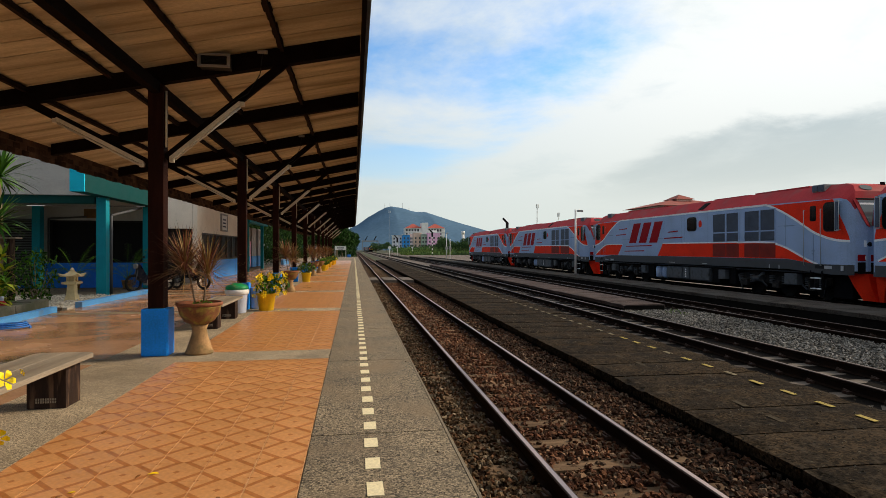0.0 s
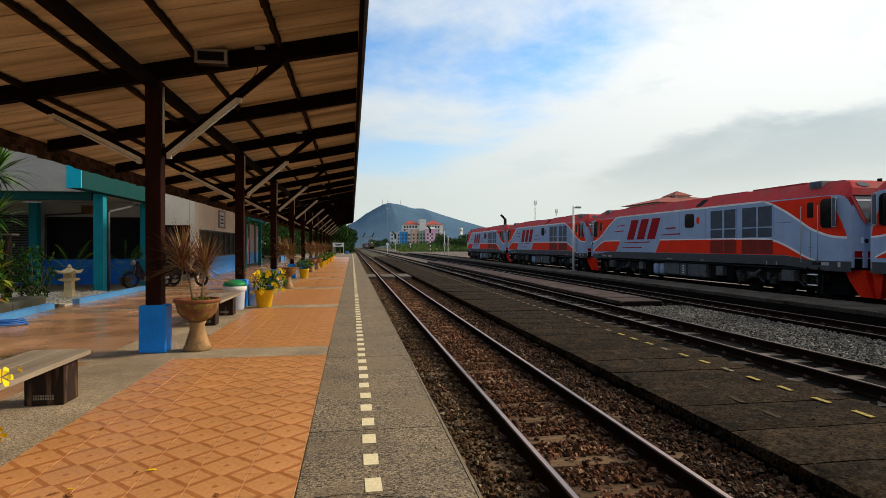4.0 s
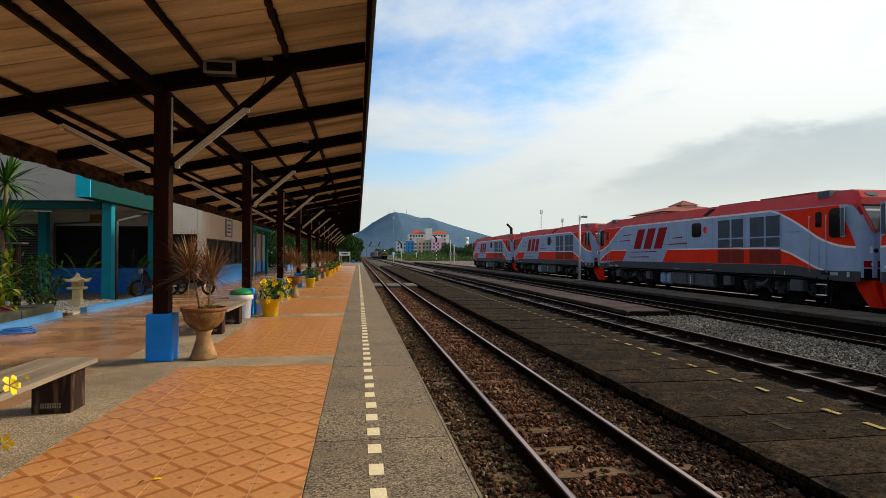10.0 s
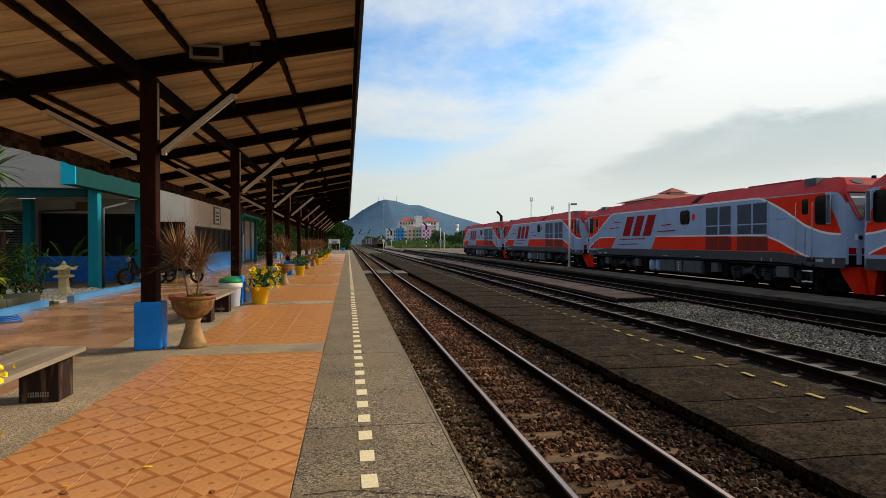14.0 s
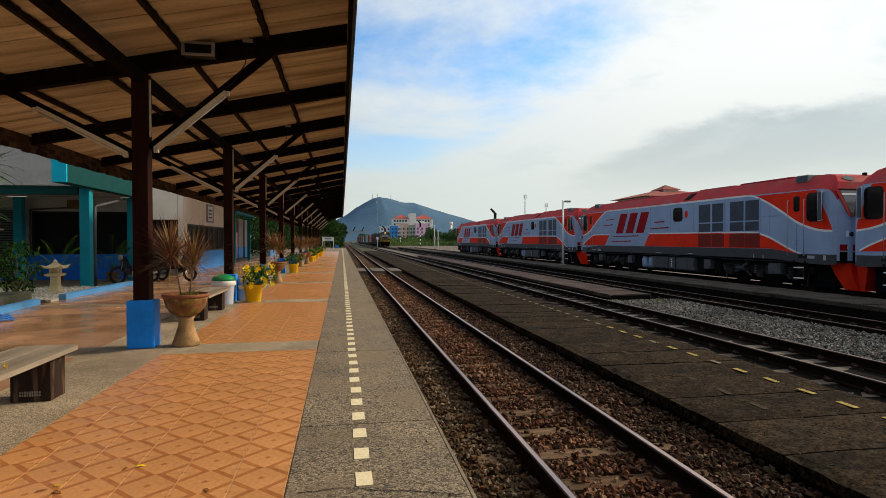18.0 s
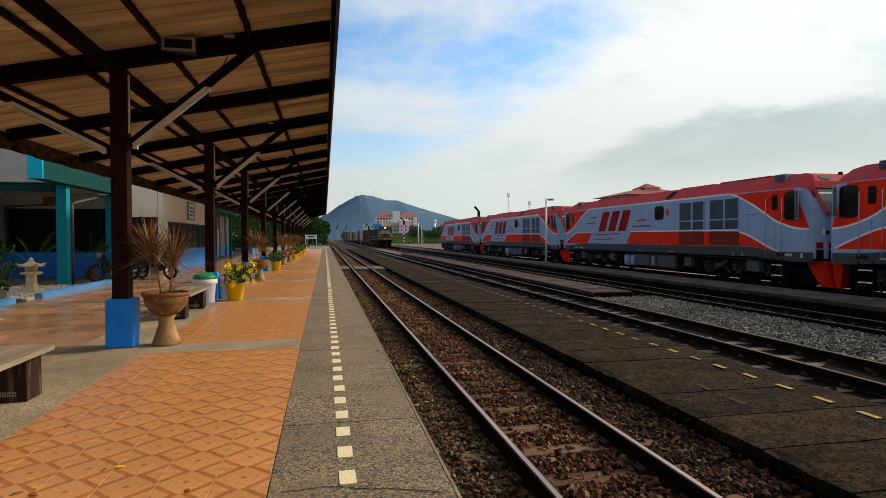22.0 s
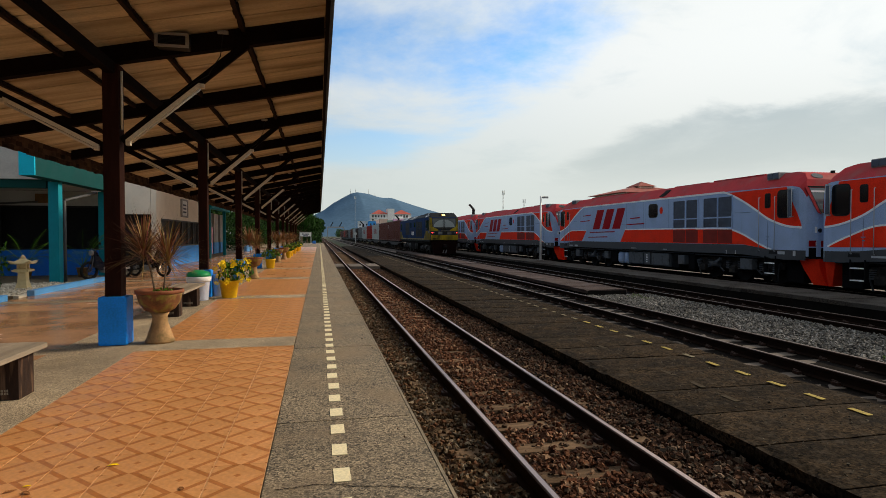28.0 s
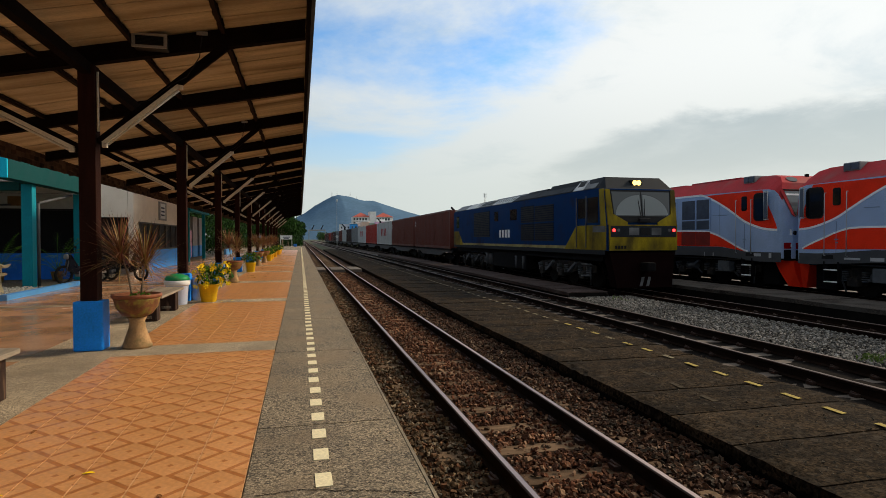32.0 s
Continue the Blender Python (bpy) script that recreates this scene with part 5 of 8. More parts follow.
    for u in (11.95, 12.6):
        bm = bmesh.new()
        lathe(bm, [(0.05, 0.28), (0.2, 0.32), (0.25, 0.42), (0.25, 0.78), (0.2, 0.88), (0.05, 0.92)], n=16, cx=-1.0, cy=u - LEN / 2)
        part("air_tank", bm, M["loco_grey"], root)
    for u, w in ((6.35, 0.42), (7.4, 0.5), (12.95, 0.6)):
        bm = bmesh.new()
        box(bm, -1.2, 1.2, u - LEN / 2, u + w - LEN / 2, 0.30, 0.92, bevel=0.03)
        part("battery_box", bm, M["loco_dark"], root)
    for u0, u1, z in ((6.3, 14.0, 1.0), (1.6, 6.2, 0.97), (14.2, 18.7, 0.97)):
        bm = bmesh.new()
        tube(bm, (-1.28, u0 - LEN / 2, z), (-1.28, u1 - LEN / 2, z), 0.025, n=8)
        part("brake_pipe", bm, M["loco_box"], root)
    for u in (2.9, 4.9, 15.4, 17.4):
        bm = bmesh.new()
        tube(bm, (-1.12, u - LEN / 2, 0.62), (-1.12, u + 0.45 - LEN / 2, 0.62), 0.12, n=12)
        bar(bm, (-1.12, u - 0.3 - LEN / 2, 0.35), (-1.12, u + 0.1 - LEN / 2, 0.62), 0.05, 0.05)
        part("brake_cylinder", bm, M["loco_box"], root)
    for u, w in ((6.85, 0.45), (13.6, 0.45), (2.85, 0.6), (17.2, 0.5)):
        bm = bmesh.new()
        box(bm, -1.34, -1.1, u - LEN / 2, u + w - LEN / 2, 0.50, 0.90, bevel=0.02)
        part("equipment_box", bm, M["loco_panel"], root)
    for y in (-6.3, 6.3):
        bogie(root, y)
    return root


loco = build_loco()
PITCH = 20.78
loco.matrix_basis = pose(T4, 15.45 + LEN / 2, RAIL)
for k, lab in ((-1, "grey and red diesel locomotive, nose to nose with the next one"), (1, ""), (2, "grey and red diesel locomotive at the far end of the row")):
    c = copy_thing(loco, pose(T4, 15.45 + LEN / 2 + PITCH * k + (0.38 if k < 0 else 0), RAIL))
    if lab:
        c["label"] = lab

# ---- goods train on the third track ----
M["f_blue"] = material("f_blue", (0.003, 0.034, 0.135), 0.55, spec=0.02, vary=0.15, scale=1.2, fine=30, bump=0.03, stain=(0.02, 0.025, 0.05), stain_at=0.6)
M["f_yellow"] = material("f_yellow", (0.30, 0.225, 0.016), 0.55, spec=0.05, vary=0.3, scale=1.5, fine=30, bump=0.05, stain=(0.055, 0.042, 0.018), stain_at=0.52, stretch=(1.5, 1, 0.7))
M["f_roof"] = material("f_roof", (0.024, 0.028, 0.034), 0.75, spec=0.08, vary=0.2, bump=0.05)
M["f_louvre"] = material("f_louvre", (0.003, 0.009, 0.026), 0.6, spec=0.05, vary=0.3, bump=0.05)
M["f_panel"] = material("f_panel", (0.50, 0.51, 0.52), 0.5, vary=0.2, bump=0.05, stain=(0.12, 0.12, 0.12), stain_at=0.6)
M["f_cream"] = material("f_cream", (0.36, 0.32, 0.14), 0.55, spec=0.05, vary=0.2, bump=0.03, stain=(0.16, 0.13, 0.06), stain_at=0.56)
M["f_maroon"] = material("f_maroon", (0.007, 0.0025, 0.0025), 0.7, spec=0.02, vary=0.3, bump=0.1)
M["lamp_warm"] = material("lamp_warm", (1.0, 0.66, 0.16), 0.3, vary=0.0, bump=0.0, emit=3.4)
M["lamp_red"] = material("lamp_red", (1.0, 0.03, 0.03), 0.3, vary=0.0, bump=0.0, emit=6.0)
M["f_glass"] = glass("f_glass", (0.05, 0.06, 0.065), 0.08)
M["f_wiped"] = glass("f_wiped", (0.17, 0.20, 0.21), 0.12)
FL, FH = 19.0, 1.30


def fside(bm, pts, t=0.006, lift=0.0):
    plate(bm, pts, t, lambda u, v, w: (-FH - lift - w, u, v))
    plate(MIRROR.setdefault(id(bm), bmesh.new()), pts[::-1], t, lambda u, v, w: (FH + lift + w, u, v))


def build_freight_loco():
    """Its origin is on the rails below the front."""
    root = tagged(empty("goods_locomotive"), "dark blue and yellow diesel locomotive hauling containers", "locomotive")
    b0, hs, ht = 1.35, 3.42, 3.72
    bm = bmesh.new()
    def ring(y, zb, zs, zt, ins):
        return [(-FH, y, zb), (FH, y, zb), (FH, y, zs), (FH - ins, y, zt), (-FH + ins, y, zt), (-FH, y, zs)]
    loft(bm, [ring(0.02, b0, 2.2, 2.26, 0.05), ring(0.18, b0, 3.3, 3.38, 0.12), ring(0.24, b0, 3.36, 3.40, 0.10), ring(0.60, b0, 3.42, 3.80, 0.28), ring(2.4, b0, 3.42, 3.80, 0.34), ring(2.45, b0, hs, ht, 0.45), ring(FL - 0.2, b0, hs, ht, 0.45), ring(FL, b0, hs - 0.1, ht - 0.2, 0.5)])
    bm.normal_update()
    for f in bm.faces:
        if f.normal.z > 0.3 and f.calc_center_median().z > 3.0:
            f.material_index = 1
    part("body", bm, [M["f_blue"], M["f_roof"]], root)
    # yellow flanks under the cab and along the sill
    bm = bmesh.new()
    for outline in ([(0.02, 1.37), (3.05, 1.37), (2.10, 2.20), (0.03, 2.20)], [(FL - 2.2, 1.37), (FL - 0.02, 1.37), (FL - 0.02, 2.2), (FL - 1.2, 2.2)], [(0.03, 2.20), (0.40, 2.20), (0.50, 3.38), (0.20, 3.38)]):
        bm = bmesh.new()
        fside(bm, outline)
        part("yellow_flank", bm, M["f_yellow"], root)
    bm = bmesh.new()
    fside(bm, [(3.0, 1.38), (FL - 2.1, 1.38), (FL - 2.1, 1.49), (2.9, 1.49)], 0.012)
    part("cream_stripe", bm, M["f_cream"], root)
    bm = bmesh.new()
    fside(bm, [(0.06, 1.96), (0.9, 1.96), (0.9, 2.16), (0.06, 2.16)], 0.004, 0.006)
    part("grey_band", bm, M["f_grey"], root)
    bm = bmesh.new()
    fside(bm, [(0.1, 1.22), (FL - 0.1, 1.22), (FL - 0.1, 1.37), (0.1, 1.37)], 0.01)
    part("sill", bm, M["f_roof"], root)
    # grilles, doors, windows
    for u0, u1, v0, v1 in ((3.99, 5.86, 1.66, 2.38), (3.99, 5.86, 2.44, 3.10), (5.95, 7.42, 1.66, 2.38), (5.95, 7.42, 2.44, 3.12), (11.8, 14.6, 1.84, 3.18)):
        bm = bmesh.new()
        fside(bm, [(u0, v0), (u1, v0), (u1, v1), (u0, v1)], 0.006, 0.002)
        g = part("grille", bm, M["black"], root)
        bm = bmesh.new()
        for v in np.arange(v0 + 0.05, v1, 0.09):
            fside(bm, [(u0, v), (u1, v), (u1, v + 0.03), (u0, v + 0.03)], 0.016, 0.004)
        part("slats", bm, M["f_louvre"], g)
    for u0, u1, v0, v1 in ((0.55, 1.28, 2.28, 3.14), (1.42, 1.98, 2.45, 3.14), (7.92, 8.76, 2.6, 3.1), (10.44, 11.02, 2.62, 3.1), (17.7, 18.3, 2.4, 3.1)):
        bm = bmesh.new()
        fside(bm, [(u0, v0), (u1, v0), (u1, v1), (u0, v1)], 0.008, 0.002)
        part("side_window", bm, M["glass_dark"], root)
    bm = bmesh.new()
    for u in (1.33, 2.04):
        fside(bm, [(u, 1.42), (u + 0.022, 1.42), (u + 0.022, 3.2), (u, 3.2)], 0.03, 0.01)
    part("handrail", bm, M["f_grey"], root)
    bm = bmesh.new()
    for i in range(4):
        u = 10.05 - i * 0.40
        fside(bm, [(u, 1.80), (u + 0.24, 1.80), (u + 0.24, 2.17), (u, 2.17)], 0.01)
    part("number_bars", bm, M["loco_white"], root)
    # roof fittings
    for y0, y1, h, mt in ((2.6, 5.2, 0.16, "f_roof"), (5.6, 7.6, 0.10, "f_roof"), (7.9, 12.0, 0.08, "f_grey"), (12.4, 14.6, 0.06, "f_roof"), (14.8, 18.4, 0.05, "f_grey")):
        bm = bmesh.new()
        loft(bm, [[(-0.95, y0, 3.66), (0.95, y0, 3.66), (0.8, y0, 3.72 + h), (-0.8, y0, 3.72 + h)], [(-0.95, y1, 3.66), (0.95, y1, 3.66), (0.8, y1, 3.72 + h), (-0.8, y1, 3.72 + h)]])
        part("roof_hatch", bm, M[mt], root)
    # sloping roof panels along the flank, each with its own edge; one of them slotted
    for y0, y1, mt, z1 in ((0.75, 1.55, "f_grey", 3.79), (1.6, 2.36, "f_panel", 3.79), (2.55, 3.6, "f_roof", 3.715), (3.65, 5.9, "f_roof", 3.715), (5.95, 8.5, "f_roof", 3.715), (8.6, 11.35, "f_panel", 3.715), (11.5, 13.7, "f_grey", 3.715), (13.8, 16.2, "f_panel", 3.715), (16.3, 18.6, "f_grey", 3.715)):
        w_in = 0.33 if z1 > 3.75 else 0.44
        bm = bmesh.new()
        plate(bm, [(-FH - 0.005, 3.435), (-FH + w_in, z1), (-FH + w_in, z1 + 0.025), (-FH - 0.005, 3.46)], y1 - y0, lambda u, v, w: (u, y0 + w, v))
        panel = part("roof_panel", bm, M[mt], root)
        slots = ((11.7, 12.5), (12.7, 13.5)) if y0 == 11.5 else ((1.75, 2.2),) if y0 == 1.6 else tuple((8.8 + 0.42 * k, 8.84 + 0.42 * k) for k in range(6)) if y0 == 8.6 else ()
        for a, b in slots:
            bm = bmesh.new()
            plate(bm, [(-FH + 0.08, 3.513), (-FH + w_in - 0.08, z1 - 0.027), (-FH + w_in - 0.08, z1 - 0.015), (-FH + 0.08, 3.525)], b - a, lambda u, v, w: (u - 0.006, a + w, v + 0.006))
            part("slot", bm, M["black"], panel)
    # front: yellow apron, dark mask, windscreen, lamps
    bm = bmesh.new()
    plate(bm, [(-1.24, 1.36), (1.24, 1.36), (1.24, 2.2), (-1.24, 2.2)], 0.06, lambda u, v, w: (u, -0.03 - w + (v - 1.36) * 0.02, v))
    part("nose_panel", bm, M["f_yellow"], root)
    slope = lambda u, v, w: (u, 0.015 + (v - 2.2) * 0.145 - w, v)
    for s in (-1, 1):
        bm = bmesh.new()
        plate(bm, [(s * 1.26, 2.2), (s * 1.28, 3.36), (s * 1.13, 3.36), (s * 1.06, 2.55), (s * 0.55, 2.28), (s * 0.55, 2.2)][::s], 0.05, slope)
        part("yellow_pillar", bm, M["f_yellow"], root)
    bm = bmesh.new()
    plate(bm, [(-1.06, 2.5), (-0.56, 2.27), (0.56, 2.27), (1.06, 2.5), (1.13, 3.34), (-1.13, 3.34)], 0.03, slope)
    part("front_mask", bm, M["black"], root)
    bm = bmesh.new()
    for s in (-1, 1):
        plate(bm, [(s * 0.022, 2.48), (s * 1.01, 2.48), (s * 1.07, 3.28), (s * 0.022, 3.28)][::s], 0.012, lambda u, v, w: slope(u, v, w + 0.03))
    ws = part("windscreen", bm, M["f_glass"], root, "wide split windscreen with dusty corners")
    for s in (-1, 1):
        bm = bmesh.new()
        arc = [(s * 0.03, 2.50)] + [(s * (0.03 + 0.93 * math.sin(a)), 2.50 + 0.68 * math.cos(a)) for a in np.linspace(0.03, 1.55, 14)]
        plate(bm, arc[::-s], 0.003, lambda u, v, w: slope(u, v, w + 0.0435))
        part("wiped_arc", bm, M["f_wiped"], ws, "clean wiped fan on the glass")
    for s in (-1, 1):
        bm = bmesh.new()
        bar(bm, (s * 0.06, -0.02, 2.46), (s * 0.12, 0.10, 3.05), 0.02, 0.02)
        part("wiper", bm, M["black"], root)
        bm = bmesh.new()
        tube(bm, (s * 1.10, 0.02, 2.02), (s * 1.10, -0.12, 2.02), 0.048, n=14)
        part("marker_lamp", bm, M["lamp_red"], root, "lit red marker lamp")
        bm = bmesh.new()
        tube(bm, (s * 0.93, 0.02, 2.02), (s * 0.93, -0.11, 2.02), 0.05, n=14)
        part("dim_lamp", bm, M["f_grey"], root)
        bm = bmesh.new()
        tube(bm, (s * 0.075, 0.50, 3.60), (s * 0.075, 0.335, 3.60), 0.085, n=16)
        part("headlight", bm, M["lamp_warm"], root, "lit warm headlight")
    bm = bmesh.new()
    box(bm, -0.22, 0.22, 0.345, 0.52, 3.50, 3.70, bevel=0.03)
    part("headlight_case", bm, M["black"], root)
    bm = bmesh.new()
    box(bm, -1.2, 1.2, -0.095, -0.06, 1.80, 2.16, bevel=0.01)
    recess = part("front_recess", bm, M["f_roof"], root)
    for k, x in enumerate((-0.55, -0.14, 0.27)):
        part("grille_panel", box_mesh(x, x + 0.36, -0.105, -0.09, 1.86, 2.10, bevel=0.005), M["f_grey"] if k != 1 else M["black"], recess)
    bm = bmesh.new()
    box(bm, -0.2, 0.2, -0.16, -0.06, 2.28, 2.4, bevel=0.02)
    part("badge", bm, M["black"], root)
    bm = bmesh.new()
    for i in range(4):
        box(bm, -1.05 + i * 0.11, -0.98 + i * 0.11, -0.105, -0.085, 1.42, 1.52)
    part("plate_bars", bm, M["black"], root)
    bm = bmesh.new()
    loft(bm, [[(-1.2, 0.4, 1.3), (1.2, 0.4, 1.3), (1.2, -0.02, 1.3), (-1.2, -0.02, 1.3)], [(-1.0, 0.3, 0.18), (1.0, 0.3, 0.18), (1.0, -0.15, 0.15), (-1.0, -0.15, 0.15)]])
    part("pilot", bm, M["f_maroon"], root)
    bm = bmesh.new()
    for i in range(2):
        x = -0.2 + i * 0.24
        plate(bm, [(x, 0.2), (x + 0.1, 0.2), (x + 0.2, 0.5), (x + 0.1, 0.5)], 0.01, lambda u, v, w: (u, -0.16 + (v - 0.15) * 0.11 - w, v))
    part("pilot_stripes", bm, M["f_grey"], root)
    bm = bmesh.new()
    box(bm, -0.15, 0.15, -0.55, -0.1, 0.7, 0.98, bevel=0.04)
    part("coupler", bm, M["loco_dark"], root)
    bm = bmesh.new()
    box(bm, -1.15, 1.15, 0.5, FL - 0.3, 1.0, 1.3)
    box(bm, -1.15, 1.15, 7.2, 11.8, 0.35, 1.05, bevel=0.05)
    part("underframe", bm, M["loco_dark"], root)
    bm = bmesh.new()
    for u in (7.5, 8.4, 12.1, 12.7):
        bm = bmesh.new()
        lathe(bm, [(0.05, 0.35), (0.2, 0.4), (0.22, 0.95), (0.05, 1.0)], n=14, cx=-0.98, cy=u)
        part("air_tank", bm, M["loco_box"], root)
    for v in (0.45, 0.85):
        bm = bmesh.new()
        box(bm, -FH - 0.02, -FH + 0.15, 1.25, 1.7, v, v + 0.03)
        part("step", bm, M["f_grey"], root)
    for y in (3.7, FL - 3.7):
        bogie(root, y)
    return root


def build_wagon():
    """Flat wagon; its origin is on the rails below its middle."""
    w = tagged(empty("flat_wagon"), "dark flat wagon of the goods train carrying a container", "wagon", "flat wagons")
    bm = bmesh.new()
    box(bm, -1.2, 1.2, -6.2, 6.2, 0.95, 1.08, bevel=0.01)
    part("deck", bm, M["loco_dark"], w)
    for s in (-1, 1):
        bm = bmesh.new()
        plate(bm, [(-6.2, 0.80), (-4.2, 0.80), (-3.0, 0.55), (3.0, 0.55), (4.2, 0.80), (6.2, 0.80), (6.2, 0.98), (-6.2, 0.98)], 0.08, lambda u, v, q, s=s: (s * 1.1 - 0.04 + q, u, v))
        part("side_sill", bm, M["loco_box"], w)
        bm = bmesh.new()
        box(bm, -0.12, 0.12, s * 6.2 - (0.0 if s > 0 else 0.26), s * 6.2 + (0.26 if s > 0 else 0.0), 0.7, 0.95, bevel=0.03)
        part("coupler", bm, M["loco_dark"], w)
    for y in (-4.6, 4.6):
        b = empty("bogie", 0, y, 0)
        b.parent = w
        bm = bmesh.new()
        for s in (-1, 1):
            plate(bm, [(-1.2, 0.38), (-1.2, 0.55), (-0.4, 0.78), (0.4, 0.78), (1.2, 0.55), (1.2, 0.38), (0.4, 0.3), (-0.4, 0.3)], 0.09, lambda u, v, q, s=s: (s * 0.85 - 0.04 + q, u, v))
        part("bogie_frame", bm, M["loco_dark"], b)
        for wy in (-0.85, 0.85):
            bm = bmesh.new()
            for s in (-1, 1):
                tube(bm, (s * 0.53 - 0.06, wy, 0.42), (s * 0.53 + 0.06, wy, 0.42), 0.42, n=20)
            tube(bm, (-0.5, wy, 0.42), (0.5, wy, 0.42), 0.07, n=8)
            part("wheelset", bm, M["wheel_steel"], b)
    return w


def container_material(name, color):
    return material(name, color, 0.55, vary=0.12, scale=1.0, fine=20, bump=0.04, stain=tuple(c * 0.5 for c in color), stain_at=0.66)


def build_container(mat, mark=None):
    """Corrugated box; its origin is under its middle."""
    c = empty("shipping_container")
    l, h, hw = 6.095, 2.59, 1.22
    bm = bmesh.new()
    # corrugated flanks
    n = 42
    for s in (-1, 1):
        pts = []
        for i in range(n):
            y = -l + 0.15 + (2 * l - 0.3) * i / n
            step = (2 * l - 0.3) / n
            pts += [(y, 0.0), (y + step * 0.35, 0.0), (y + step * 0.5, 0.035), (y + step * 0.85, 0.035)]
        pts.append((l - 0.15, 0.0))
        lo = [bm.verts.new((s * (hw - d - 0.01), y, 0.16)) for y, d in pts]
        hi = [bm.verts.new((s * (hw - d - 0.01), y, h - 0.12)) for y, d in pts]
        for i in range(len(pts) - 1):
            f = (lo[i], lo[i + 1], hi[i + 1], hi[i])
            bm.faces.new(f if s > 0 else f[::-1])
    box(bm, -hw + 0.05, hw - 0.05, -l + 0.08, l - 0.08, 0.05, 0.16)
    box(bm, -hw + 0.03, hw - 0.03, -l + 0.05, l - 0.05, h - 0.12, h - 0.03)
    box(bm, -hw + 0.08, hw - 0.08, -l + 0.05, -l + 0.09, 0.16, h - 0.12)
    box(bm, -hw + 0.08, hw - 0.08, l - 0.09, l - 0.05, 0.16, h - 0.12)
    part("corrugated_shell", bm, mat, c)
    bm = bmesh.new()
    for sx in (-1, 1):
        for sy in (-1, 1):
            box(bm, sx * hw - (0.12 if sx > 0 else 0), sx * hw + (0.12 if sx < 0 else 0), sy * l - (0.16 if sy > 0 else 0), sy * l + (0.16 if sy < 0 else 0), 0, h)
        box(bm, sx * hw - (0.08 if sx > 0 else 0), sx * hw + (0.08 if sx < 0 else 0), -l + 0.16, l - 0.16, 0.0, 0.16)
        box(bm, sx * hw - (0.08 if sx > 0 else 0), sx * hw + (0.08 if sx < 0 else 0), -l + 0.16, l - 0.16, h - 0.12, h)
    part("corner_frame", bm, mat, c)
    bm = bmesh.new()
    for q in (-0.75, -0.3, 0.3, 0.75):
        tube(bm, (q, -l - 0.02, 0.15), (q, -l - 0.02, h - 0.12), 0.022, n=6)
    part("lock_bars", bm, M["f_grey"], c)
    bm = bmesh.new()
    for i in range(3):
        box(bm, -hw - 0.006, -hw + 0.004, l - 0.62, l - 0.38, 2.05 - i * 0.16, 2.12 - i * 0.16)
    part("code_bars", bm, M["loco_white"], c)["kind"] = "stuff"
    if mark:
        bm = bmesh.new()
        for i in range(4):
            y = -2.4 + i * 1.2
            plate(bm, [(y, 1.0), (y + 0.5, 1.0), (y + 0.8, 1.85), (y + 0.3, 1.85)], 0.012, lambda u, v, w: (-hw - w, u, v))
        part("emblem", bm, mark, c)
    return c


TRAIN_FRONT = [(0, 377.73), (2, 347.85), (4, 319.08), (6, 291.41), (8, 264.79), (10, 239.2), (12, 214.61), (14, 190.99), (16, 168.29), (18, 146.51),
               (20, 125.59), (22, 105.52), (24, 86.26), (26, 67.78), (28, 50.05), (30, 33.03), (32, 16.71)]
MOVERS = []       # (thing, distance behind the front, height over the rails)


def build_train():
    f = build_freight_loco()
    MOVERS.append((f, 0.0, 0.0))
    brown = container_material("brown_steel", (0.13, 0.035, 0.025))
    red = container_material("red_steel", (0.36, 0.035, 0.025))
    white = container_material("white_steel", (0.48, 0.52, 0.53))
    grey = container_material("grey_steel", (0.20, 0.22, 0.24))
    dark = container_material("dark_steel", (0.05, 0.03, 0.028))
    looks = [(brown, None, "brown"), (brown, None, "brown"), (white, M["logo_red"], "white with a red mark"), (red, None, "bright red"), (white, M["logo_red"], "white with a red mark"),
             (grey, None, "grey"), (dark, None, "dark brown"), (white, None, "pale"), (brown, None, "brown"), (grey, None, "grey"), (dark, None, "dark brown"), (brown, None, "brown"), (red, None, "bright red"),
             (brown, None, "brown"), (dark, None, "dark brown"), (brown, None, "brown")]
    wagon = build_wagon()
    cache = {}
    for i, (mt, mk, word) in enumerate(looks):
        d = 20.2 + 6.2 + i * 12.75
        w = wagon if i == 0 else copy_thing(wagon, Matrix())
        key = (mt.name, mk is not None)
        c = copy_thing(cache[key], Matrix()) if key in cache else build_container(mt, mk)
        cache[key] = c
        tagged(c, word + " corrugated steel container on a wagon", "container", "train containers")
        MOVERS.append((w, d, 0.0))
        MOVERS.append((c, d, 1.08))


build_train()


def motions():
    for ob, d, h in MOVERS:
        walk(ob, [(t, pose(T3, y + d, RAIL + h)) for t, y in TRAIN_FRONT])


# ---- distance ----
# distance haze is mixed into the hill's blue base colour
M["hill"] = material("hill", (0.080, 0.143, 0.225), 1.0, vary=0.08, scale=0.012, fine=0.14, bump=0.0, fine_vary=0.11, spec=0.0)


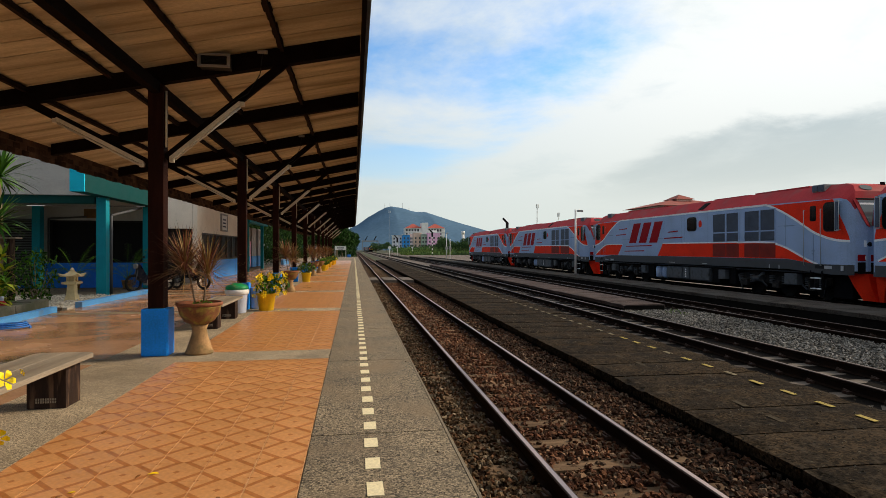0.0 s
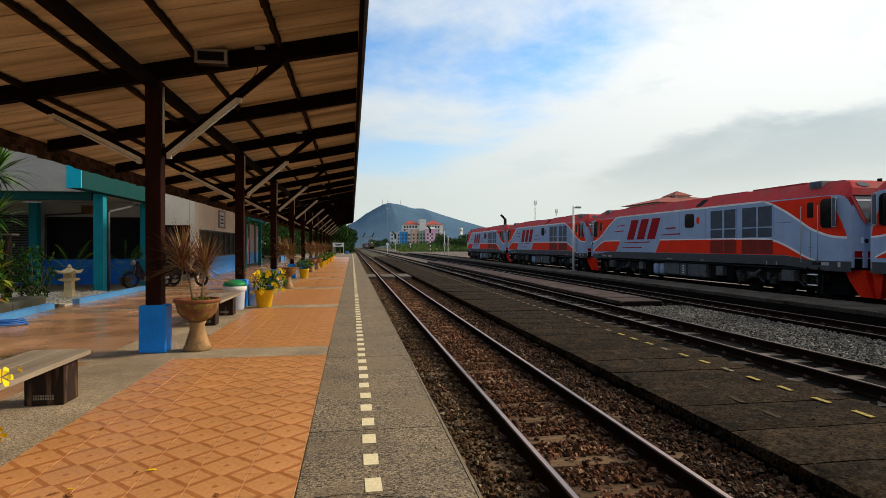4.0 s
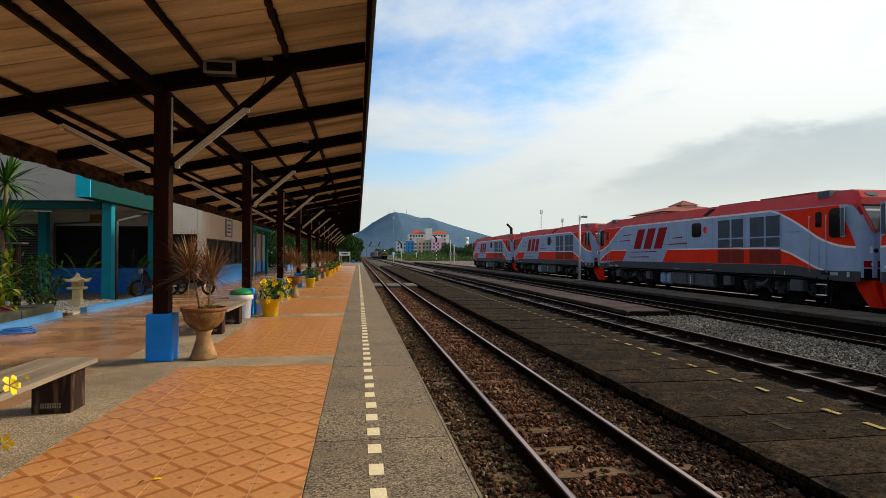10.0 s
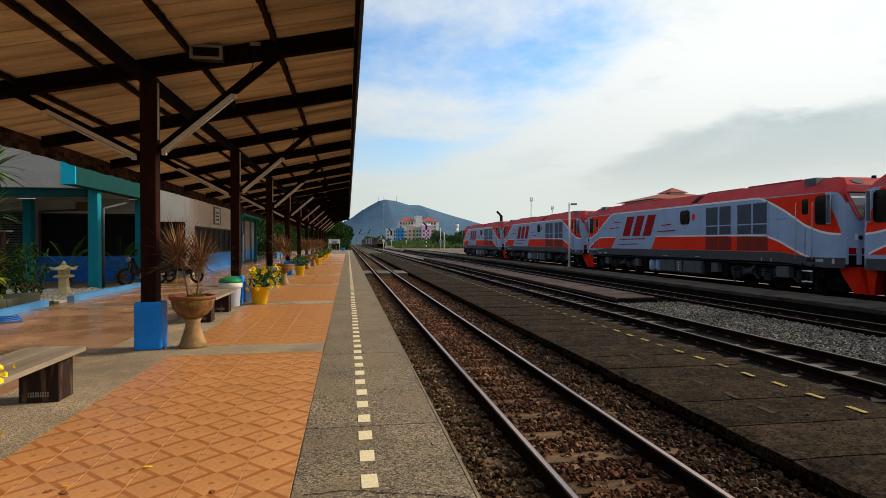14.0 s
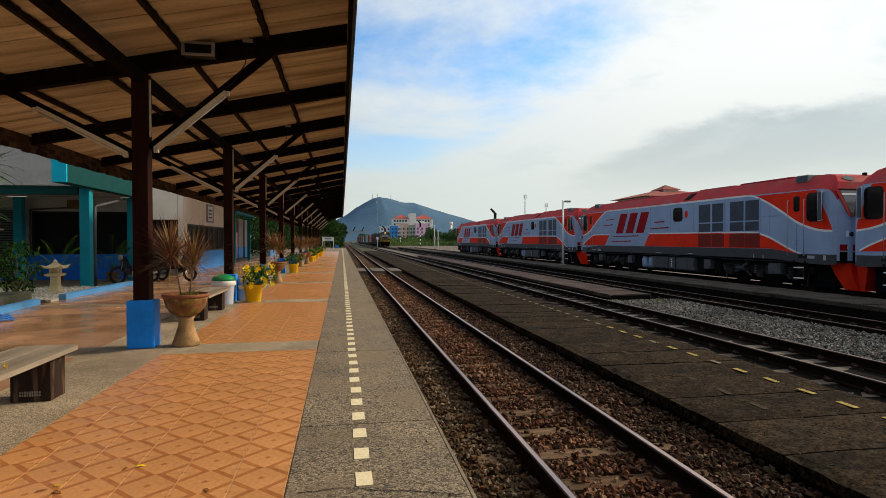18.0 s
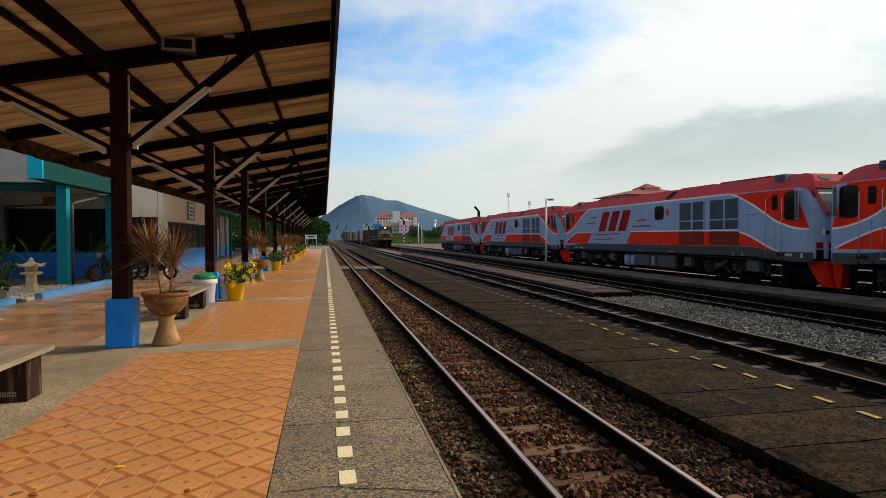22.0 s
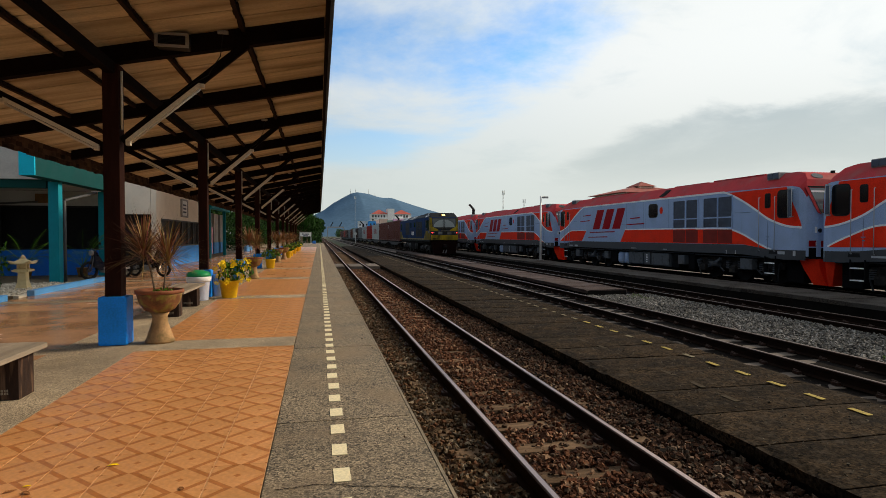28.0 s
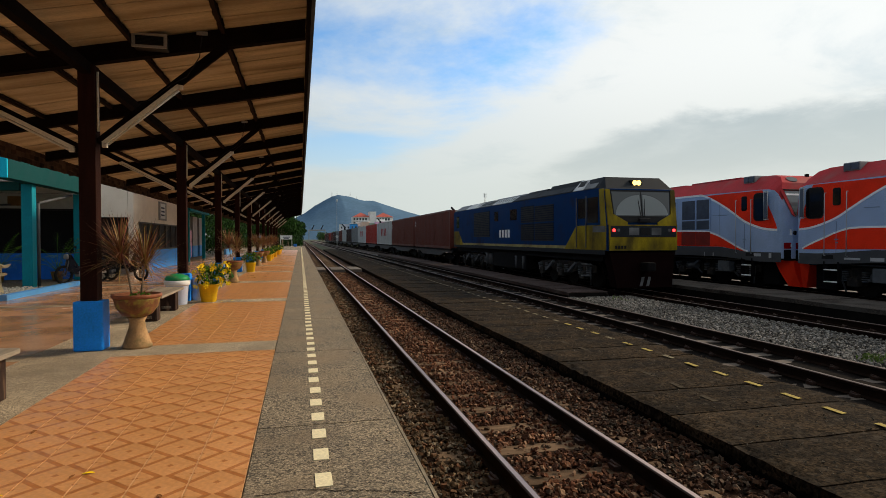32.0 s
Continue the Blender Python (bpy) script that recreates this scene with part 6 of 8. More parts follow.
def build_hill():
    """Wooded hill behind the town, about a mile off."""
    D = 1600.0
    heights = [(-260, 5), (-160, 14), (-90, 26), (-40, 44), (9, 70), (35, 89), (60, 104), (84, 117), (98, 121), (120, 118), (136, 114), (150, 109), (166, 106), (188, 106), (210, 99), (246, 87), (280, 76), (310, 68), (360, 52), (420, 38), (500, 20), (620, 8)]
    bm = bmesh.new()
    xs = np.linspace(-300, 640, 330)
    prof = np.interp(xs, [h[0] for h in heights], [h[1] for h in heights])
    rows = []
    for j in range(13):
        q = j / 12
        f = math.sin(q * math.pi / 2) ** 0.8
        rows.append([bm.verts.new((x, D - 420 * (1 - q), -2 + p * f + (noise.fractal(Vector((x * 0.02, q * 4, 3)), 1.0, 2.0, 4) * 0.9 * f if q < 1 else noise.fractal(Vector((x * 0.14, 0, 1)), 1.0, 2.0, 4) * 2.6))) for x, p in zip(xs, prof)])
    rows.append([bm.verts.new((x, D + 300, -2)) for x in xs])
    for a, b in zip(rows, rows[1:]):
        for i in range(len(xs) - 1):
            bm.faces.new((a[i], a[i + 1], b[i + 1], b[i])).smooth = True
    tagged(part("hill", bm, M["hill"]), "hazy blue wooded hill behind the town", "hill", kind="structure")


build_hill()

# ---- station building ----
M["sill_blue"] = material("sill_blue", (0.012, 0.16, 0.70), 0.5, vary=0.15, scale=1.5, fine=40, bump=0.05, stain=(0.02, 0.07, 0.25), stain_at=0.64)
M["pipe_grey"] = material("pipe_grey", (0.07, 0.075, 0.08), 0.6, spec=0.2, vary=0.2, bump=0.05)
M["pebble"] = material("pebble", (0.55, 0.50, 0.42), 0.8, vary=0.2, fine=60, bump=0.3, per_piece=0.3)
M["sandstone"] = material("sandstone", (0.62, 0.50, 0.28), 0.85, vary=0.15, scale=4, fine=60, bump=0.3)
M["rough_stone"] = material("rough_stone", (0.17, 0.155, 0.13), 0.95, vary=0.35, scale=5, fine=40, bump=0.7, stain=(0.08, 0.09, 0.05), stain_at=0.55)
M["terracotta"] = material("terracotta", (0.20, 0.085, 0.035), 0.7, spec=0.25, vary=0.4, scale=9, fine=50, bump=0.4, stain=(0.30, 0.27, 0.045), stain_at=0.56, stain_scale=10)
M["pot_rim"] = material("pot_rim", (0.24, 0.085, 0.04), 0.7, spec=0.25, vary=0.3, scale=8, fine=50, bump=0.2)
M["pot_foot"] = material("pot_foot", (0.36, 0.215, 0.10), 0.8, vary=0.25, scale=6, fine=50, bump=0.2, stain=(0.16, 0.115, 0.05), stain_at=0.58, stain_scale=8)
M["pot_yellow"] = material("pot_yellow", (0.78, 0.47, 0.015), 0.45, vary=0.06, fine=40, bump=0.03)
M["soil"] = material("soil", (0.05, 0.035, 0.022), 0.95, vary=0.4, fine=40, bump=0.6)
M["leaf"] = material("leaf", (0.085, 0.20, 0.014), 0.5, spec=0.08, vary=0.2, fine=20, bump=0.05, per_piece=0.45)
M["leaf_light"] = material("leaf_light", (0.42, 0.45, 0.035), 0.5, spec=0.1, vary=0.2, fine=20, bump=0.05, per_piece=0.4)
M["leaf_deep"] = material("leaf_deep", (0.014, 0.032, 0.010), 0.7, spec=0.03, vary=0.2, fine=20, bump=0.05, per_piece=0.4)
M["leaf_dark"] = material("leaf_dark", (0.024, 0.07, 0.010), 0.55, spec=0.06, vary=0.2, fine=20, bump=0.05, per_piece=0.4)
M["leaf_red"] = material("leaf_red", (0.25, 0.115, 0.06), 0.5, vary=0.25, fine=20, bump=0.05, per_piece=0.5)
M["leaf_wine"] = material("leaf_wine", (0.13, 0.03, 0.035), 0.45, vary=0.25, fine=20, bump=0.05, per_piece=0.5)
M["leaf_olive"] = material("leaf_olive", (0.25, 0.18, 0.06), 0.5, vary=0.2, fine=20, bump=0.05, per_piece=0.4)
M["leaf_yard"] = material("leaf_yard", (0.040, 0.082, 0.036), 0.7, vary=0.3, scale=0.4, fine=6, bump=0.05, per_piece=0.4, spec=0.05)
M["leaf_far"] = material("leaf_far", (0.075, 0.14, 0.04), 0.7, vary=0.25, scale=0.4, fine=6, bump=0.05, per_piece=0.4, spec=0.1)
M["leaf_grass"] = material("leaf_grass", (0.095, 0.15, 0.035), 0.7, vary=0.25, scale=0.3, fine=6, bump=0.05, per_piece=0.35, spec=0.1)
M["stem"] = material("stem", (0.20, 0.15, 0.10), 0.8, vary=0.25, scale=8, bump=0.3)
M["petal"] = material("petal", (0.88, 0.66, 0.012), 0.5, vary=0.08, bump=0.02, per_piece=0.12)
M["bench_top"] = material("bench_top", (0.28, 0.235, 0.18), 0.8, vary=0.25, scale=2.5, fine=30, bump=0.3, stretch=(4, 0.4, 4), stain=(0.14, 0.10, 0.07), stain_at=0.6)
M["bench_leg"] = material("bench_leg", (0.025, 0.013, 0.009), 0.7, vary=0.4, scale=5, fine=30, bump=0.3, stretch=(4, 4, 0.6), stain=(0.22, 0.13, 0.08), stain_at=0.62, stain_scale=3)
M["plastic_white"] = material("plastic_white", (0.56, 0.63, 0.80), 0.4, vary=0.06, bump=0.02)
M["plastic_green"] = material("plastic_green", (0.01, 0.26, 0.09), 0.4, vary=0.08, bump=0.02)
M["plastic_blue"] = material("plastic_blue", (0.03, 0.16, 0.55), 0.4, vary=0.08, bump=0.02)
M["rubber"] = material("rubber", (0.012, 0.012, 0.012), 0.75, vary=0.2, bump=0.1)
M["moto_body"] = material("moto_body", (0.008, 0.009, 0.016), 0.3, vary=0.1, bump=0.0, coat=0.4)
M["chrome"] = material("chrome", (0.12, 0.12, 0.13), 0.4, metal=0.6, vary=0.1, bump=0.0)
M["plaque"] = material("plaque", (0.16, 0.085, 0.03), 0.6, vary=0.3, bump=0.15)
M["sign_white"] = material("sign_white", (0.75, 0.76, 0.76), 0.5, vary=0.05, bump=0.02)
M["ink"] = material("ink", (0.03, 0.04, 0.09), 0.5, vary=0.05, bump=0.0)
M["roof_red"] = material("roof_red", (0.36, 0.085, 0.065), 0.8, vary=0.2, scale=0.5, fine=8, bump=0.1)
M["roof_dull"] = material("roof_dull", (0.27, 0.075, 0.06), 0.85, vary=0.25, scale=0.5, fine=8, bump=0.1)
M["wall_pale"] = material("wall_pale", (0.86, 0.85, 0.85), 0.85, vary=0.1, scale=0.3, fine=4, bump=0.02)
M["wall_pink"] = material("wall_pink", (0.93, 0.55, 0.78), 0.85, vary=0.1, scale=0.3, fine=4, bump=0.02)
M["wall_cream"] = material("wall_cream", (0.80, 0.58, 0.48), 0.85, vary=0.1, scale=0.3, fine=4, bump=0.02)
M["wall_green"] = material("wall_green", (0.45, 0.60, 0.48), 0.85, vary=0.1, scale=0.3, fine=4, bump=0.02)
M["wall_sky"] = material("wall_sky", (0.07, 0.38, 0.9), 0.85, vary=0.1, scale=0.3, fine=4, bump=0.02)
# grey steel with the haze of 500 m put into its colour
M["hazed_steel"] = material("hazed_steel", (0.24, 0.30, 0.37), 0.6, vary=0.1, bump=0.0)
M["pane_far"] = glass("pane_far", (0.05, 0.06, 0.07), 0.3)


def wall(name, bm, mat, label):
    return tagged(part(name, bm, mat), label, "wall", kind="structure")


def framed_window(name, axis, at, a0, a1, z0, z1, panes, parent_label, depth=0.12, mat=None):
    """A window in a wall: axis 'y' faces the camera, 'x' faces the tracks."""
    mat = mat or M["wall_white"]
    m = Matrix() if axis == "y" else Matrix.Rotation(radians(90), 4, "Z")
    def bx(bm, u0, u1, w0, w1, z0_, z1_):
        if axis == "y":
            box(bm, u0, u1, at + w0, at + w1, z0_, z1_)
        else:
            box(bm, at - w1, at - w0, u0, u1, z0_, z1_)
    root = tagged(empty(name), parent_label, "window", kind="structure")
    bm = bmesh.new()
    bx(bm, a0, a1, 0.05, 0.07, z0, z1)
    part("pane", bm, M["unlit_pane"], root)
    bm = bmesh.new()
    f = 0.06
    bx(bm, a0, a1, -0.02, 0.05, z1 - f, z1)
    bx(bm, a0, a1, -0.02, 0.05, z0, z0 + f)
    for i in range(panes + 1):
        u = a0 + (a1 - a0 - f) * i / panes
        bx(bm, u, u + f, -0.02, 0.05, z0 + f, z1 - f)
    part("window_frame", bm, mat, root)
    return root


def build_station():
    # porch: teal columns, beam along the tracks, white parapet facing down the platform
    porch = tagged(empty("station_porch"), "teal painted porch with white parapet at the station garden", "porch", kind="structure")
    for x, y in ((-7.72, 19.3), (-7.72, 23.25), (-11.6, 23.4), (-11.9, 19.3)):
        part("column", box_mesh(x - 0.14, x + 0.14, y - 0.14, y + 0.14, -0.01, 3.05, bevel=0.01), M["teal"], porch, "teal painted column")
    part("side_beam", box_mesh(-7.80, -7.42, 17.4, 24.2, 3.06, 3.75), M["teal_shaded"], porch, "teal beam")
    part("front_beam", box_mesh(-14.5, -7.91, 19.16, 19.44, 2.86, 3.10), M["teal_shaded"], porch)
    # thin plate over the side beam's end, carrying the lit teal
    part("beam_nose", box_mesh(-7.80, -7.42, 17.34, 17.395, 3.06, 3.76, bevel=0.008), M["teal_lit"], porch)
    part("parapet", box_mesh(-14.5, -7.905, 19.05, 19.25, 3.11, 5.2), M["wall_white"], porch, "plain white parapet wall")
    part("porch_ceiling", box_mesh(-14.5, -7.91, 19.45, 24.0, 3.12, 3.2), M["wall_white"], porch)
    # back wall of the porch with its blue dado
    bm = bmesh.new()
    Yb = 24.0
    W = [(-11.47, -9.72), (-9.36, -8.10)]
    box(bm, -14.5, W[0][0], Yb, Yb + 0.2, 0.93, 3.11)
    box(bm, W[0][1], W[1][0], Yb, Yb + 0.2, 0.93, 3.11)
    box(bm, W[1][1], -7.5, Yb, Yb + 0.2, 0.93, 3.11)
    for a, b in W:
        box(bm, a, b, Yb, Yb + 0.2, 2.56, 3.11)
    wall("wall_porch", bm, M["wall_white"], "white plastered porch wall with dark windows")
    bm = bmesh.new()
    box(bm, -14.5, -7.5, Yb - 0.03, Yb + 0.2, -0.05, 0.93)
    wall("dado_porch", bm, M["sill_blue"], "deep blue painted lower wall")
    for i, (a, b) in enumerate(W):
        framed_window("window_%d" % (i + 1), "y", Yb, a, b, 0.93, 2.56, 1, "wide dark porch window with a thin dark frame", mat=M["black"])
    bm = bmesh.new()
    box(bm, -14.5, -11.8, 23.7, 23.76, 0.1, 2.6)
    sh = tagged(part("shutter", bm, M["black"]), "dark slatted shutter beside the porch", "shutter", kind="structure")
    bm = bmesh.new()
    for i in range(26):
        box(bm, -14.5, -11.8, 23.62, 23.7, 0.15 + i * 0.095, 0.20 + i * 0.095)
    part("slats", bm, M["pipe_grey"], sh)["kind"] = "stuff"
    bm = bmesh.new()
    box(bm, -10.25, -9.7, Yb - 0.06, Yb - 0.01, 2.66, 3.0, bevel=0.01)
    tagged(part("wall_plaque", bm, M["plaque"]), "brown wooden plaque on the porch wall", "plaque")
    # downpipe with its slanting branch
    bm = bmesh.new()
    tube(bm, (-7.60, 19.62, 0.0), (-7.60, 19.62, 2.52), 0.045, n=10)
    tube(bm, (-7.60, 19.62, 2.52), (-7.85, 22.9, 2.98), 0.045, n=10)
    tagged(part("downpipe", bm, M["pipe_grey"]), "dark grey downpipe beside a teal column", "pipe")
    bm = bmesh.new()
    tube(bm, (-11.5, Yb - 0.05, 0.93), (-11.5, Yb - 0.05, 2.62), 0.035, n=8)
    tube(bm, (-11.5, Yb - 0.05, 2.62), (-10.15, Yb - 0.05, 2.70), 0.035, n=8)
    tagged(part("conduit", bm, M["pipe_grey"]), "dark conduit bent over the porch window", "pipe")
    # office block: end wall and track side
    bm = bmesh.new()
    box(bm, -9.3, -7.02, 26.6, 26.8, 2.36, 4.2)
    box(bm, -9.3, -8.95, 26.6, 26.8, -0.05, 2.36)
    wall("wall_end", bm, M["wall_office"], "white end wall over an open dark doorway")
    bm = bmesh.new()
    box(bm, -7.0, -6.8, 26.6, 27.35, -0.05, 4.2)
    box(bm, -7.0, -6.8, 27.35, 38.2, 2.2, 4.2)
    box(bm, -7.0, -6.8, 37.8, 38.2, 0.0, 2.2)
    wall("wall_office", bm, M["wall_office"], "white wall of the station office facing the tracks")
    bm = bmesh.new()
    box(bm, -7.0, -6.78, 28.6, 37.8, -0.05, 0.92)
    wall("dado_office", bm, M["dado_blue"], "bright blue painted lower office wall")
    bm = bmesh.new()
    box(bm, -13, -7.1, 30.5, 30.6, 0, 4)
    box(bm, -13, -12.9, 26.8, 30.5, 0, 4)
    # dark sheet across the doorway, for the shade inside
    box(bm, -8.95, -7.02, 26.95, 27.0, -0.05, 2.36)
    wall("wall_inner", bm, M["unlit_room"], "dark inner office walls and a panel for the doorway's shade")
    framed_window("window_3", "x", -6.8, 27.35, 37.8, 0.92, 2.2, 8, "row of dark office windows with thin bars", mat=M["pipe_grey"])
    # unseen overhang added above the canopy to keep sun off the office wall
    bm = bmesh.new()
    box(bm, -14.5, -4.2, 26.5, 56, 4.2, 4.35)
    tagged(part("office_shade_roof", bm, M["zinc"]), "flat office roof with an added overhang to shade the wall", "roof", kind="structure")
    # notice on the office wall
    nb = tagged(empty("notice_sign"), "white framed notice hanging on the office wall", "sign")
    part("board", box_mesh(-6.79, -6.74, 31.0, 32.3, 2.42, 3.25), M["sign_white"], nb)
    bm = bmesh.new()
    for a, b, c, d in ((30.95, 31.05, 2.38, 3.29), (32.25, 32.35, 2.38, 3.29), (31.05, 32.25, 3.21, 3.29), (31.05, 32.25, 2.38, 2.46)):
        box(bm, -6.79, -6.71, a, b, c, d)
    part("frame", bm, M["steel_grey"], nb)
    bm = bmesh.new()
    for i in range(3):
        box(bm, -6.738, -6.732, 31.3, 32.0, 2.6 + i * 0.18, 2.68 + i * 0.18)
    part("writing_bars", bm, M["ink"], nb)
    # teal hall past the office: columns, doors, low blue wall
    hall = tagged(empty("station_hall"), "teal and white waiting hall with open doorways", "hall", kind="structure")
    for y in (38.6, 44.6):
        part("column", box_mesh(-6.9, -6.7, y - 0.1, y + 0.1, 0, 3.2), M["teal"], hall)
    part("hall_beam", box_mesh(-7.0, -6.6, 38.4, 46, 3.2, 3.7), M["teal"], hall)
    for y0, y1 in ((39.2, 41.0), (43.2, 44.4), (46.4, 47.6), (48.6, 50.6), (51.6, 53.8)):
        part("wall_panel", box_mesh(-8.4, -8.2, y0, y1, 0.9, 3.2), M["wall_white"], hall)
        part("dado", box_mesh(-8.4, -8.18, y0, y1, 0, 0.9), M["blue_kerb"], hall)
    for y0 in (41.2, 45.0, 47.65):
        part("door", box_mesh(-8.36, -8.28, y0, y0 + 0.9, 0, 2.1), M["wall_pink"], hall, "faded pink door")
    part("hall_back", box_mesh(-12.1, -11.9, 38.4, 56, 0, 4.2), M["unlit_room"], hall)
    part("low_wall", box_mesh(-6.75, -6.55, 55.5, 60.0, 0, 0.5), M["blue_kerb"], hall)


build_station()


def kerb(x0, y0, x1, y1, label):
    bm = bmesh.new()
    bar(bm, (x0, y0, 0.06), (x1, y1, 0.06), 0.16, 0.14)
    tagged(part("garden_kerb", bm, M["blue_kerb"]), label, "kerb", kind="structure")


kerb(-6.55, 10.4, -6.86, 14.5, "sky-blue painted garden kerb")
kerb(-6.80, 15.6, -6.80, 20.3, "sky-blue painted garden kerb")


def build_garden():
    bm = bmesh.new()
    box(bm, -16, -6.88, 15.2, 19.0, -0.02, 0.035)
    tagged(part("gravel_bed", bm, M["pebble"]), "bed of pale pebbles round the stone lantern", "gravel", kind="stuff")
    stones("pebbles", M["pebble"], [(-10.5, -6.95, 15.3, 19.1)], 150, 0.035, 0.045, [], "pale rounded pebbles in the garden bed", 9)
    bm = bmesh.new()
    box(bm, -16, -6.95, 9.0, 15.1, -0.02, 0.05)
    tagged(part("garden_soil", bm, M["soil"]), "dark planted soil behind the blue kerb", "soil", kind="structure")
    # stone planter edging
    for i, (x, y) in enumerate(((-7.05, 12.1), (-7.08, 12.9), (-7.1, 13.7), (-7.15, 14.35))):
        bm = bmesh.new()
        box(bm, x - 0.45, x + 0.1, y - 0.38, y + 0.36, 0.0, 0.27 + 0.02 * (i % 2), bevel=0.035)
        for v in bm.verts:
            v.co += Vector((noise.noise(v.co * 6), noise.noise(v.co * 5 + Vector((3, 1, 2))), noise.noise(v.co * 7))) * 0.02
        tagged(part("stone_block", bm, M["rough_stone"]), "rough grey stone block edging the planting bed", "stone block", "edging stones")
    # stone lantern
    lan = tagged(empty("stone_lantern", -7.66, 17.19, 0.03), "cream stone garden lantern with a tiered roof", "lantern")
    def square(bm, tiers):
        loft(bm, [[(-h, -h, z), (h, -h, z), (h, h, z), (-h, h, z)] for h, z in tiers])
    bm = bmesh.new(); square(bm, [(0.23, 0.0), (0.22, 0.06), (0.16, 0.3), (0.145, 0.62)]); part("pillar", bm, M["sandstone"], lan)
    bm = bmesh.new(); square(bm, [(0.15, 0.622), (0.30, 0.66), (0.31, 0.72), (0.20, 0.75)]); part("platform_stone", bm, M["sandstone"], lan)
    bm = bmesh.new()
    for sx in (-1, 1):
        for sy in (-1, 1):
            box(bm, sx * 0.13 - 0.04, sx * 0.13 + 0.04, sy * 0.13 - 0.04, sy * 0.13 + 0.04, 0.75, 0.92)
    box(bm, -0.1, 0.1, -0.1, 0.1, 0.75, 0.92)
    part("light_box", bm, M["sandstone"], lan)
    bm = bmesh.new()
    def eaves(h, z, lift):
        out = []
        for k in range(16):
            a = 2 * math.pi * k / 16
            c = max(abs(math.cos(a)), abs(math.sin(a)))
            corner = (1 / c - 1) / 0.414
            out.append((h / c * math.cos(a), h / c * math.sin(a), z + lift * corner ** 2))
        return out
    loft(bm, [eaves(0.22, 0.921, 0.0), eaves(0.40, 0.93, 0.10), eaves(0.41, 0.965, 0.11), eaves(0.24, 1.0, 0.03), eaves(0.13, 1.08, 0.0), eaves(0.09, 1.13, 0.0)], smooth=True)
    part("cap", bm, M["sandstone"], lan)
    bm = bmesh.new(); lathe(bm, [(0.07, 1.12), (0.1, 1.16), (0.07, 1.22), (0.02, 1.27)], n=12); part("finial", bm, M["sandstone"], lan)
    lan.scale = (0.62, 0.62, 0.72)


build_garden()

# ---- plants ----


def blade(bm, base, direction, length, width, droop, segs=4, mi=0):
    """One long leaf that arches over."""
    d = Vector(direction).normalized()
    side_ = d.cross(Vector((0, 0, 1)))
    if side_.length < 0.05:
        side_ = Vector((1, 0, 0))
    side_.normalize()
    p = Vector(base)
    prev = None
    for i in range(segs + 1):
        q = i / segs
        w = width * (0.45 + 1.1 * q if q < 0.5 else 2 * (1 - q)) + 0.001
        a, b = bm.verts.new(p - side_ * w / 2), bm.verts.new(p + side_ * w / 2)
        if prev:
            f = bm.faces.new((prev[0], prev[1], b, a))
            f.material_index = mi
        prev = (a, b)
        p = p + d * (length / segs)
        d = (d + Vector((0, 0, -droop / segs))).normalized()


def rosette(bm, top, n, length, width, rnd, spread=1.0, mats=1, low=-0.35, along=0.0, droop=1.1):
    for i in range(n):
        a = rnd.uniform(0, 2 * math.pi)
        e = rnd.uniform(low, 1.3)
        d = Vector((math.cos(a) * math.cos(e) * spread, math.sin(a) * math.cos(e) * spread, math.sin(e)))
        blade(bm, Vector(top) + d * 0.02 - Vector((0, 0, rnd.uniform(0, along))), d, length * rnd.uniform(0.65, 1.1), width, rnd.uniform(0.15, droop), mi=rnd.randrange(mats))


def leaf_cloud(bm, center, radii, n, size, rnd, mats=1, hollow=0.35):
    """Many small leaves in a loose uneven clump."""
    for i in range(n):
        while True:
            v = Vector((rnd.uniform(-1, 1), rnd.uniform(-1, 1), rnd.uniform(-1, 1)))
            if hollow < v.length < 1 + 0.25 * noise.noise(v * 2.3 + Vector(center)):
                break
        p = Vector(center) + Vector((v.x * radii[0], v.y * radii[1], v.z * radii[2]))
        s = size * rnd.uniform(0.6, 1.4)
        q = Euler((rnd.uniform(0, 6.28), rnd.uniform(0, 6.28), rnd.uniform(0, 6.28))).to_matrix()
        pts = [q @ Vector(c) * s + p for c in ((-1, 0, 0), (-0.2, 0.38, 0.08), (1, 0, 0), (-0.2, -0.38, 0.08))]
        f = bm.faces.new([bm.verts.new(c) for c in pts])
        f.material_index = rnd.randrange(mats)


